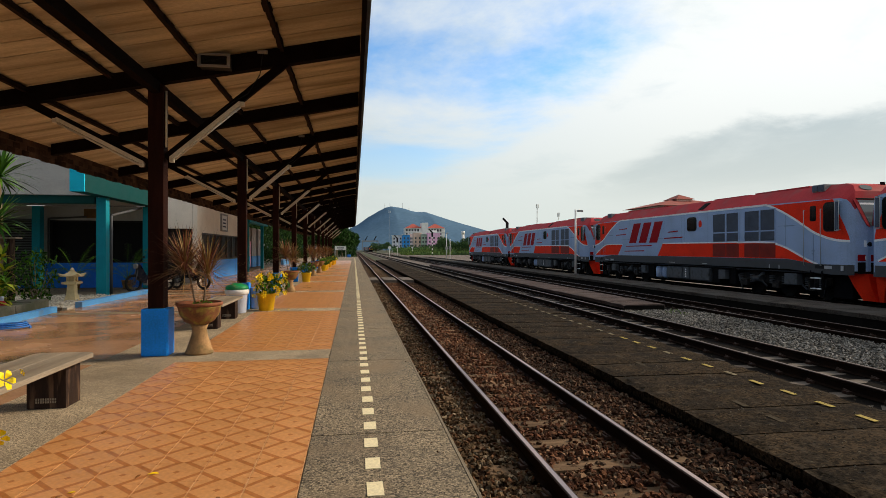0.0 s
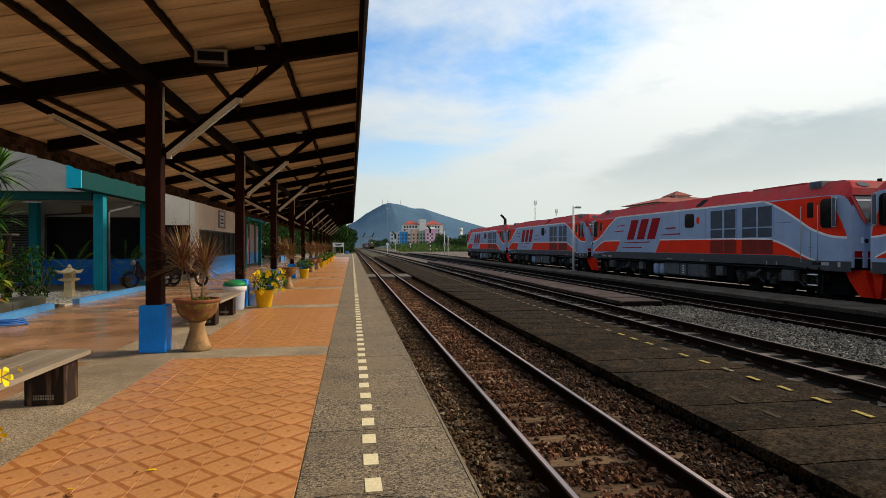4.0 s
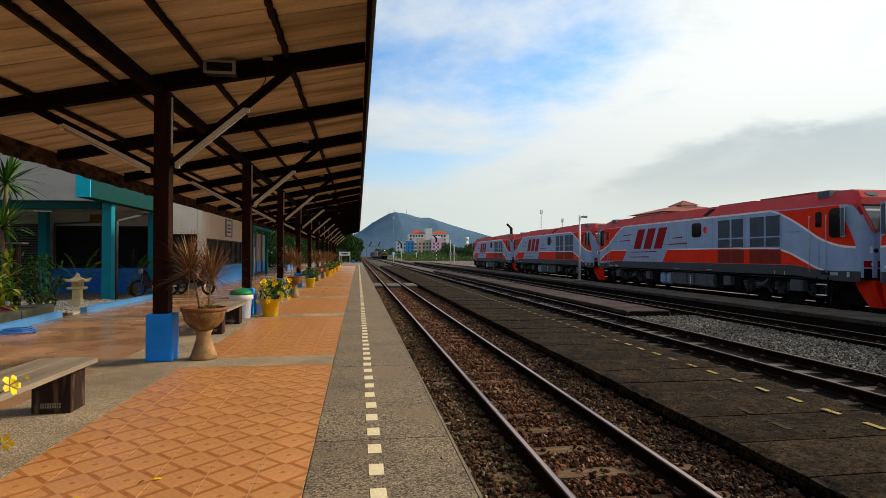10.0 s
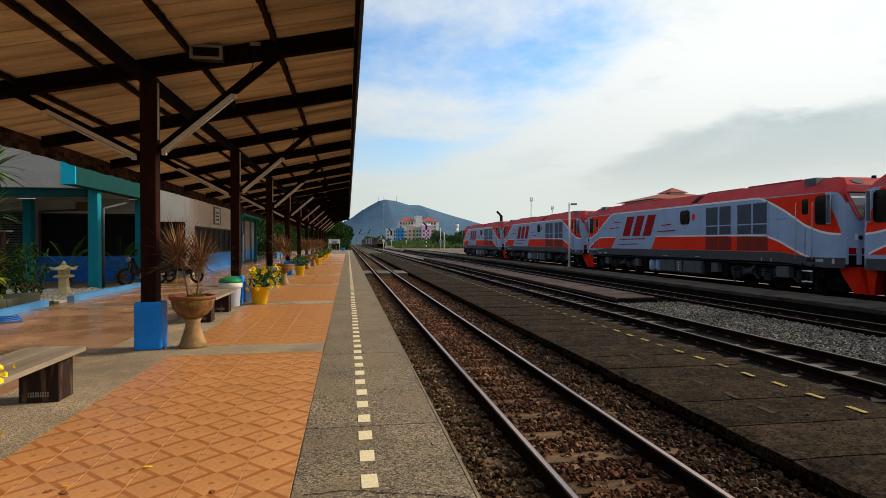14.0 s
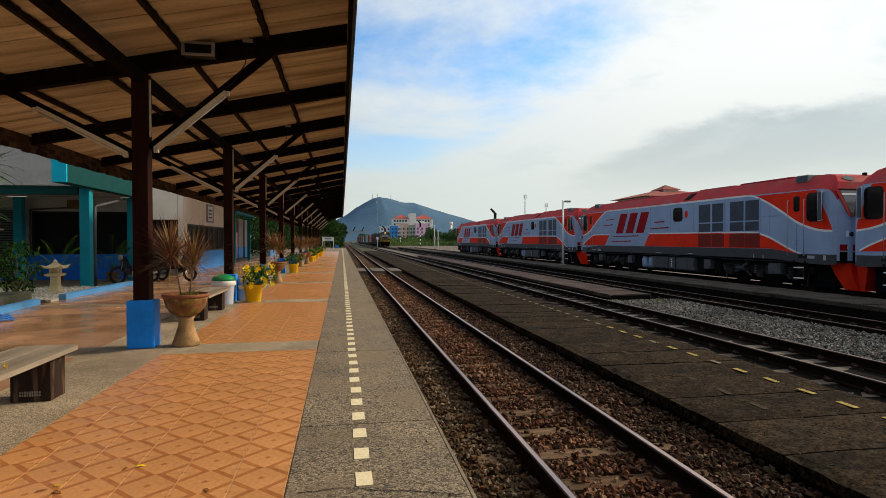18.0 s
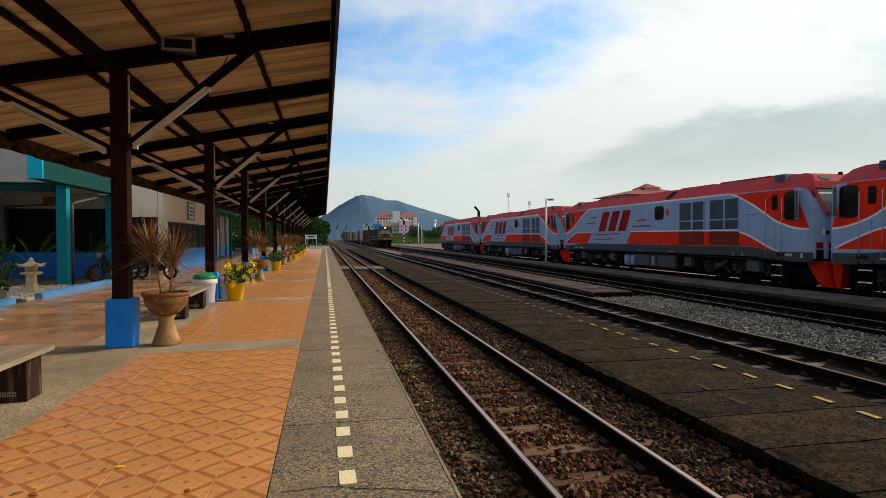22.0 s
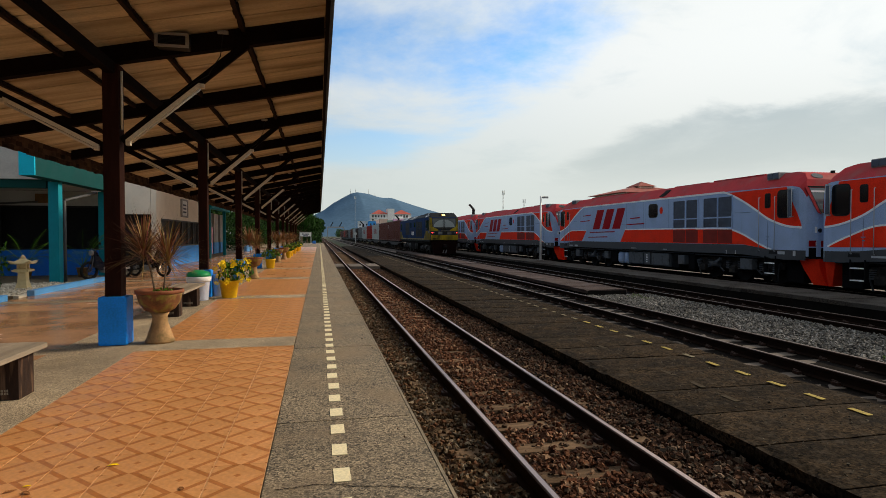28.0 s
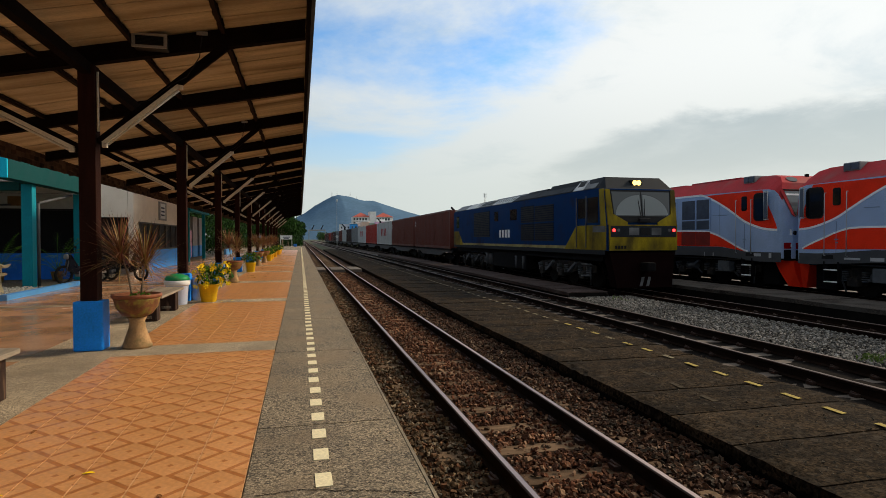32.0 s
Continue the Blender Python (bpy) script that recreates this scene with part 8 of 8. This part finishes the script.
def thicket():
    """Dark undergrowth past the platform end and behind the far posts."""
    rnd = random.Random(18)
    bm = bmesh.new()
    for i in range(300):
        y = rnd.uniform(116, 250)
        x = rnd.uniform(-7, 0.3 + (y - 116) * 0.003)
        r = rnd.uniform(0.9, 1.7)
        z = rnd.uniform(0.2, 5.2) if x < -0.8 else rnd.uniform(0.0, 3.2)
        leaf_cloud(bm, (x - r * 0.6, y, z), (r, r, r), 90, 0.2, rnd, 3, 0.3)
    for i in range(230):
        y = rnd.uniform(57, 112)
        x = rnd.uniform(-10.5, -7.6)
        r = rnd.uniform(0.7, 1.3)
        leaf_cloud(bm, (x, y, rnd.uniform(0.2, 4.4)), (r, r, r), 80, 0.13, rnd, 3, 0.3)
    tagged(part("thicket", bm, [M["leaf_deep"], M["leaf_deep"], M["leaf_dark"]]), "dense dark green undergrowth along the far platform", "undergrowth", kind="stuff")


thicket()


def bushes():
    rnd = random.Random(8)
    bm = bmesh.new()
    for i in range(900):
        y = rnd.uniform(188, 340)
        x = y * rnd.uniform(0.082, 0.29)
        r = rnd.uniform(0.4, 1.3) * rnd.uniform(0.7, 1.1)
        leaf_cloud(bm, (x, y, -0.6 + r * 0.6), (r * 1.9, r * 1.9, r), 56, 0.30, rnd, 1, 0.2)
    for i in range(150):
        y = rnd.uniform(350, 405)
        r = rnd.uniform(0.9, 1.9)
        leaf_cloud(bm, (y * rnd.uniform(0.068, 0.16), y, -0.6 + r * rnd.uniform(0.6, 2.0)), (r * 1.6, r * 1.6, r), 60, 0.42, rnd, 1, 0.2)
    for i in range(150):
        y = rnd.uniform(215, 330)
        r = rnd.uniform(1.0, 2.2)
        side_ = rnd.uniform(0.12, 0.235)
        leaf_cloud(bm, (y * side_, y, -0.6 + r * rnd.uniform(0.5, 0.9 + 6 * (side_ - 0.1))), (r * 1.5, r * 1.5, r), 70, 0.32, rnd, 1, 0.2)
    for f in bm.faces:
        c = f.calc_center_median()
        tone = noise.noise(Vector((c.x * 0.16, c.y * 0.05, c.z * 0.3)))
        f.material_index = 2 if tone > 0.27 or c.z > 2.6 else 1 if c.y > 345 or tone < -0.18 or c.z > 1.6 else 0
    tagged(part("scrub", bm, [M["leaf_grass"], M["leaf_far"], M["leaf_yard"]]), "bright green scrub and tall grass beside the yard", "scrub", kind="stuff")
    bm = bmesh.new()
    for i in range(30):
        y = rnd.uniform(14.5, 26)
        leaf_cloud(bm, (rnd.uniform(8.3, 9.8) if y < 16 else rnd.uniform(24, 30), y, RAIL - 0.06), (0.16, 0.16, 0.06), 26, 0.03, rnd, 1, 0.0)
    for i in range(6):
        leaf_cloud(bm, (rnd.uniform(8.15, 8.7), rnd.uniform(6.3, 7.0), RAIL - 0.04), (0.16, 0.16, 0.05), 50, 0.025, rnd, 1, 0.0)
    tagged(part("weeds", bm, [M["leaf_grass"]]), "low green weeds in the grey ballast", "weeds", kind="stuff")


bushes()


def block(bm, x0, x1, y0, y1, z0, z1):
    box(bm, x0, x1, y0, y1, z0, z1)


def windows_on(parent, xs, zs, y, w, h, depth=0.25, mat="pane_far"):
    """Glazed openings with frames on a front that faces the station."""
    first = None
    for z in zs:
        for x in xs:
            if first is None:
                bm = bmesh.new()
                box(bm, -w / 2, w / 2, -0.06, 0.0, 0, h)
                first = part("window", bm, M[mat], parent)
                first.matrix_basis = pose(x, y, z)
            else:
                shared("window", first.data, parent, pose(x, y, z))


def hip_roof(bm, x0, x1, y0, y1, z, h, over=1.0):
    a = [(x0 - over, y0 - over, z), (x1 + over, y0 - over, z), (x1 + over, y1 + over, z), (x0 - over, y1 + over, z)]
    k = min(x1 - x0, y1 - y0) / 2
    b = [(x0 + k, (y0 + y1) / 2 - 0.1, z + h), (x1 - k, (y0 + y1) / 2 - 0.1, z + h), (x1 - k, (y0 + y1) / 2 + 0.1, z + h), (x0 + k, (y0 + y1) / 2 + 0.1, z + h)]
    loft(bm, [a, b])


def build_town():
    # white hotel with red hipped roofs
    D = 520.0
    hotel = tagged(empty("hotel_building", 0, D, -0.6), "white multi-storey hotel with red tiled hip roofs", "building")
    x0, x1 = 0.0880 * D, 0.1580 * D
    xm0, xm1 = 0.1165 * D, 0.1280 * D
    part("wall", box_mesh(x0, x1, 0, 16, 0, 21.4), M["wall_pale"], hotel)
    part("tower", box_mesh(xm0, xm1, -1.2, 10, 0, 26.2), M["wall_pale"], hotel)
    bm = bmesh.new(); hip_roof(bm, x0 + 1, xm0 - 0.3, 0, 16, 21.41, 4.3); part("roof", bm, M["roof_red"], hotel)
    bm = bmesh.new(); hip_roof(bm, xm1 + 0.3, x1 - 1, 0, 16, 21.41, 4.3); part("roof", bm, M["roof_red"], hotel)
    xs = [x0 + 1.4 + i * 2.6 for i in range(5)] + [xm1 + 1.2 + i * 2.6 for i in range(5)]
    windows_on(hotel, xs, [5.2, 8.7, 12.2, 15.0, 18.3], -0.002, 1.7, 2.1)
    for z in (4.6, 7.9, 11.2, 14.4, 17.6):
        part("balcony", box_mesh(x0, xm0 - 0.2, -0.7, -0.08, z, z + 0.35), M["wall_pale"], hotel)
        part("balcony", box_mesh(xm1 + 0.2, x1, -0.7, -0.08, z, z + 0.35), M["wall_pale"], hotel)
    # row houses below it
    row = ((0.103, 0.117, 430, 14.5, "wall_cream", "cream row house with small windows"), (0.117, 0.127, 425, 13.2, "wall_green", "pale green row house"),
           (0.1275, 0.1500, 420, 14.2, "wall_pink", "pink row house with white trim"), (0.084, 0.096, 440, 13.0, "wall_sky", "bright blue house beside the line"), (0.0965, 0.1028, 445, 14.2, "wall_cream", "narrow cream house beside the line"),
           (0.066, 0.083, 450, 12.6, "wall_pale", "pale concrete shophouse with flat roof"))
    for a, b, d, h, mt, lab in row:
        hs = tagged(empty("row_house", 0, d, -0.6), lab, "house", "row houses")
        part("wall", box_mesh(a * d, b * d, 0, 9, 0, h), M[mt], hs)
        part("roof_slab", box_mesh(a * d - 0.3, b * d + 0.3, -0.5, 9.3, h + 0.004, h + 0.35), M["wall_pale"], hs)
        n = max(2, int((b - a) * d / 2.4))
        xs = [a * d + (b - a) * d * (i + 0.5) / n for i in range(n)]
        windows_on(hs, xs, [1.2, 4.1] + ([6.9] if h > 8 else []) + ([9.7] if h > 11.5 else []), -0.002, 1.1, 1.5)
        part("awning", box_mesh(a * d, b * d, -1.2, -0.08, 3.1, 3.25), M["wall_pale"], hs)
    bm = bmesh.new(); box(bm, 54.2, 60.5, 1, 7, 0, 1.5)
    wb = tagged(empty("roof_shelter", 0, 420, 13.954), "white flat-topped shelter on a row house roof", "shelter")
    part("roof_slab", bm, M["wall_pale"], wb)
    # pale tank tower among the trees
    tk = tagged(empty("water_tower", 76.2, 400, -0.6), "slim pale concrete water tower among trees", "tower")
    part("shaft", tube_mesh((0, 0, 0), (0, 0, 12.6), 1.0, 0.95, n=14), M["wall_pale"], tk)
    part("tank", tube_mesh((0, 0, 12.6), (0, 0, 14.8), 1.15, n=14), M["wall_pale"], tk)
    # tiled roof behind the parked locomotives
    D = 120.0
    v = tagged(empty("villa_building", 0, D, -0.7), "pale villa with a stepped red tiled roof", "building")
    x0, x1 = 0.567 * D, 0.715 * D
    part("wall", box_mesh(x0, x1, 0, 14, 0.1, 11.9), M["wall_pale"], v)
    bm = bmesh.new(); hip_roof(bm, x0, x1, 0, 14, 11.92, 2.1, 1.6); part("roof", bm, M["roof_dull"], v)
    bm = bmesh.new(); hip_roof(bm, x0 + 6.6, x0 + 10.4, 4.5, 9.5, 13.9, 1.3, 0.5); part("roof_lantern", bm, M["roof_dull"], v)
    part("lantern_wall", box_mesh(x0 + 6.6, x0 + 10.4, 4.5, 9.5, 12.5, 13.9), M["wall_cream"], v)
    windows_on(v, [x0 + 1.5 + 2.1 * i for i in range(8)], [9.9], -0.002, 1.3, 1.4)
    for i in range(9):
        part("pillar", box_mesh(x0 + 0.3 + 2.1 * i, x0 + 0.6 + 2.1 * i, -0.35, -0.05, 9.3, 11.9), M["wall_pale"], v)


build_town()


def lattice_mast(name, x, y, h, label, r=0.5, steel="steel_grey"):
    m = tagged(empty(name, x, y, -0.6), label, "mast")
    bm = bmesh.new()
    for i in range(3):
        a = i * 2.094
        tube(bm, (math.cos(a) * r, math.sin(a) * r, 0), (math.cos(a) * r * 0.35, math.sin(a) * r * 0.35, h), 0.06, 0.04, n=5)
    k = 0
    while k < h - 2:
        for i in range(3):
            a, b = i * 2.094, (i + 1) * 2.094
            q = 1 - 0.65 * k / h
            tube(bm, (math.cos(a) * r * q, math.sin(a) * r * q, k), (math.cos(b) * r * q, math.sin(b) * r * q, k + 1.8), 0.03, n=4, caps=False)
        k += 1.8
    part("lattice", bm, M[steel], m)
    for i in range(3):
        bm = bmesh.new()
        a = i * 2.094
        box(bm, math.cos(a) * 0.7 - 0.15, math.cos(a) * 0.7 + 0.15, math.sin(a) * 0.7 - 0.1, math.sin(a) * 0.7 + 0.1, h - 2.2, h, bevel=0.03)
        part("antenna_panel", bm, M["sign_white"], m)
    return m


lattice_mast("phone_mast", 98, 300, 26.5, "thin grey mobile phone mast with panel antennas", 0.6)
lattice_mast("phone_mast", 110, 300, 22.0, "thin grey mobile phone mast with panel antennas", 0.5)


lattice_mast("phone_mast", 30.2, 500, 35.6, "tall pale lattice mast before the hill", 0.55, "hazed_steel")


def hill_masts():
    for x, h in ((84, 16), (98, 12), (133, 22), (151, 14)):
        m = tagged(empty("hilltop_antenna", x, 1596, np.interp(x, [60, 98, 151], [104, 116, 101])), "slim antenna mast on the hilltop", "antenna", "hilltop antennas")
        part("pole", tube_mesh((0, 0, 0), (0, 0, h + 2), 0.55, 0.3, n=6), M["steel_grey"], m)
        part("crossbar", box_mesh(-1.4, 1.4, -0.3, 0.3, h * 0.7, h * 0.7 + 0.6), M["steel_grey"], m)


hill_masts()


def lamp_mast():
    m = tagged(empty("lamp_post", 13.85, 34.7, -0.13), "slim white lamp post on the far platform", "lamp post")
    part("pole", tube_mesh((0, 0, 0), (0, 0, 4.1), 0.07, 0.055, n=12), M["sign_white"], m)
    part("base_plate", box_mesh(-0.16, 0.16, -0.16, 0.16, 0.0, 0.03), M["steel_grey"], m)
    bm = bmesh.new()
    tube(bm, (0, 0, 4.0), (0.25, -0.05, 4.08), 0.03, n=8)
    part("arm", bm, M["sign_white"], m)
    part("lamp_head", box_mesh(0.12, 0.48, -0.12, 0.08, 3.95, 4.07, bevel=0.03), M["steel_grey"], m)


lamp_mast()


def signal(x, y, h, label, bands=False, hood=1.0, disc=False):
    s = tagged(empty("railway_signal", x, y, -0.6), label, "railway signal", "railway signals")
    if bands:
        for i in range(int(h / 0.6)):
            part("post_band", tube_mesh((0, 0, i * 0.6), (0, 0, i * 0.6 + 0.6), 0.13, n=10), M["sign_white"] if i % 2 else M["black"], s)
    else:
        part("post", tube_mesh((0, 0, 0), (0, 0, h), 0.09, 0.07, n=10), M["sign_white"], s)
    if disc:
        bm = bmesh.new()
        tube(bm, (0, -0.12, h), (0, -0.08, h), 0.36, n=20)
        part("disc", bm, M["sign_white"], s)
    else:
        bm = bmesh.new()
        box(bm, -0.26 * hood, 0.26 * hood, -0.12, 0.15, h, h + 1.3 * hood, bevel=0.04)
        part("signal_head", bm, M["black"], s)
        bm = bmesh.new()
        bar(bm, (0.1, 0, h + 1.1 * hood), (-0.9 * hood, 0, h + 2.2 * hood), 0.3 * hood, 0.38 * hood)
        part("direction_arm", bm, M["black"], s)
    for i in range(int(h / 0.5)):
        if not bands and i % 2 == 0:
            part("rung", box_mesh(0.06, 0.32, 0.05, 0.08, 0.5 + i * 0.5, 0.53 + i * 0.5), M["steel_grey"], s)
    return s


signal(11.1 + 2.4, 182, 4.3, "white signal post with a black angled arm")
signal(24.4, 180, 6.0, "black and white banded signal post with an arm", bands=True, hood=1.1)
signal(22.3, 222, 2.7, "low white disc signal beside the tracks", disc=True)
signal(19.1, 70.5, 4.6, "tall signal with a large black arm behind the locomotives", hood=0.62)
signal(8.95, 147, 2.5, "small white round track sign between the tracks", disc=True)


def yard_posts():
    for x, y, h in ((18.35, 114, 5.2), (19.4, 116, 4.0)):
        m = tagged(empty("yard_lamp_post", x, y, -0.5), "thin grey yard lamp post", "lamp post", "yard lamps")
        part("pole", tube_mesh((0, 0, 0), (0, 0, h), 0.09, 0.06, n=10), M["sign_white"], m)
        part("control_box", box_mesh(-0.25, 0.25, -0.2, 0.1, 1.9, 2.5, bevel=0.03), M["steel_grey"], m)
        if h > 5:
            part("lamp_head", box_mesh(-0.1, 0.35, -0.15, 0.15, h - 0.1, h + 0.08, bevel=0.03), M["steel_grey"], m)
    # gantry over the throat
    g = tagged(empty("signal_gantry", 0, 400, -0.5), "steel signal gantry spanning the far tracks", "gantry")
    for x in (5.6, 16.4):
        part("leg", box_mesh(x - 0.25, x + 0.25, -0.25, 0.25, 0, 7.2), M["steel_grey"], g)
    part("cross_beam", box_mesh(5.3, 16.7, -0.3, 0.3, 7.2, 8.0), M["steel_grey"], g)
    for x in (7.5, 13.5):
        bm = bmesh.new()
        bar(bm, (x, 0, 8.0), (x + 1.6, 0, 11.0), 0.35, 0.6)
        part("signal_arm", bm, M["black"], g)


yard_posts()


def platform_end():
    s = tagged(empty("station_sign", -2.40, 104.5, 0), "white station name board on two posts at the platform end", "sign")
    for x in (-0.95, 0.95):
        part("post", box_mesh(x - 0.05, x + 0.05, -0.05, 0.05, 0, 2.1), M["sign_white"], s)
    part("board", box_mesh(-0.9, 0.9, -0.03, 0.03, 1.3, 2.0), M["sign_white"], s)
    bm = bmesh.new()
    box(bm, -0.6, 0.6, -0.04, -0.032, 1.62, 1.78)
    box(bm, -0.45, 0.45, -0.04, -0.032, 1.42, 1.52)
    part("writing_bars", bm, M["ink"], s)
    bm = bmesh.new()
    box(bm, -0.3, 0.3, -0.3, 0.3, 0, 0.5, bevel=0.1)
    tagged(part("tarpaulin", bm, M["plastic_blue"]), "blue tarpaulin bundle by the sign", "bundle").matrix_basis = pose(-0.9, 105.0, 0)


platform_end()

# ---- pieces of the floor and the ballast last ----
build_tiles()
RAILS = [(T1 + k * GAUGE / 2 - 0.06, T1 + k * GAUGE / 2 + 0.06) for k in (-1, 1)]
IN0, IN1 = RAILS[0][1], RAILS[1][0]
BED = RAIL - 0.170
stones("ballast_stones", M["stone_red"], [(IN0, IN1, 2.4, 13.0)], 820, 0.036, BED, [], "reddish brown broken stones between the rails", 5, spare=0.62)
stones("shoulder_stones", M["stone_tan"], [(0.70, RAILS[0][0], 2.4, 13.0)], 860, 0.035, BED, [], "tan and grey broken stones beside the platform edge", 15, spare=0.6)
stones("side_stones", M["stone_dull"], [(RAILS[1][1], 3.56, 3.4, 13.0)], 860, 0.036, BED, [], "dull red-brown broken stones outside the rail", 25, spare=0.55)
stones("far_ballast_stones", M["stone_red"], [(IN0, IN1, 13.0, 33.0)], 320, 0.046, BED - 0.01, [], "reddish brown broken stones between the rails farther off", 7, spare=0.38)
stones("far_shoulder_stones", M["stone_tan"], [(0.72, RAILS[0][0], 13.0, 33.0)], 320, 0.046, BED - 0.01, [], "tan and grey broken stones beside the platform edge farther off", 17, spare=0.35)
stones("far_side_stones", M["stone_dull"], [(RAILS[1][1], 3.56, 13.0, 33.0)], 320, 0.046, BED - 0.01, [], "dull red-brown broken stones outside the rail farther off", 27, spare=0.5)
stones("grey_stones", M["ballast_grey"], [(7.9, 10.15, 5.6, 16.3)], 560, 0.036, RAIL - 0.09, [], "grey broken stones between the tracks", 6)

stones("slab_grit", M["stone_grit"], [(3.62, 5.70, 3.2, 15.0)], 45, 0.013, -0.296, [], "scattered pale grit on the slab platform", 31)
stones("edge_grit", M["stone_tan"], [(0.52, 0.72, 2.6, 14.0)], 40, 0.008, 0.002, [], "small loose stones along the platform edge", 32)


def pavement_crack():
    """A wandering crack across the platform apron."""
    rnd = random.Random(3)
    bm = bmesh.new()
    prev = None
    n = 44
    for i in range(n + 1):
        q = i / n
        x = -0.26 + 0.92 * q
        y = 3.38 - 0.20 * q * q + 0.035 * noise.noise(Vector((x * 5, 1.5, 0))) + rnd.uniform(-0.006, 0.006)
        w = 0.0035 + 0.003 * abs(noise.noise(Vector((x * 9, 4, 0))))
        a, b = bm.verts.new((x, y - w, 0.0045)), bm.verts.new((x, y + w, 0.0045))
        if prev:
            bm.faces.new((prev[0], a, b, prev[1]))
        prev = (a, b)
    tagged(part("pavement_crack", bm, M["slab_side"]), "dark wandering crack across the concrete apron", "crack", kind="structure")


pavement_crack()


def fallen_leaves():
    """A few dry leaves and petals on the walkway."""
    dry = material("dry_leaf", (0.22, 0.09, 0.03), 0.8, vary=0.2, bump=0.1, per_piece=0.3)
    for i, (x, y, s, mt) in enumerate(((-1.28, 3.95, 0.05, "petal"), (-1.36, 3.92, 0.04, ""), (-1.62, 3.62, 0.05, ""), (-1.72, 3.66, 0.05, ""), (-0.78, 3.50, 0.045, ""), (-1.66, 3.72, 0.03, "petal"), (-1.95, 4.9, 0.06, ""), (-1.9, 3.5, 0.04, ""), (-1.75, 14.0, 0.05, "petal"), (-1.62, 13.8, 0.05, "petal"), (-1.55, 14.2, 0.05, "petal"))):
        bm = bmesh.new()
        a = i * 1.3
        rim = [(-1, 0, 0.02), (-0.3, 0.35, 0.16), (0.5, 0.3, 0.2), (1, 0, 0.05), (0.4, -0.34, 0.22), (-0.4, -0.3, 0.12)]
        s *= 0.72
        lo = [bm.verts.new(Vector(v) * s) for v in rim]
        hi = [bm.verts.new(Vector(v) * s + Vector((0, 0, 0.002))) for v in rim]
        bm.faces.new(lo[::-1])
        bm.faces.new(hi)
        for k in range(6):
            bm.faces.new((lo[k], lo[(k + 1) % 6], hi[(k + 1) % 6], hi[k]))
        ob = tagged(part("fallen_leaf", bm, M["petal"] if mt else dry), "curled yellow petal lying on the tiles" if mt else "curled dry leaf lying on the tiles", "leaf", "fallen leaves")
        ob.matrix_basis = pose(x, y, 0.001, 0, 0, math.degrees(a))


fallen_leaves()
motions()
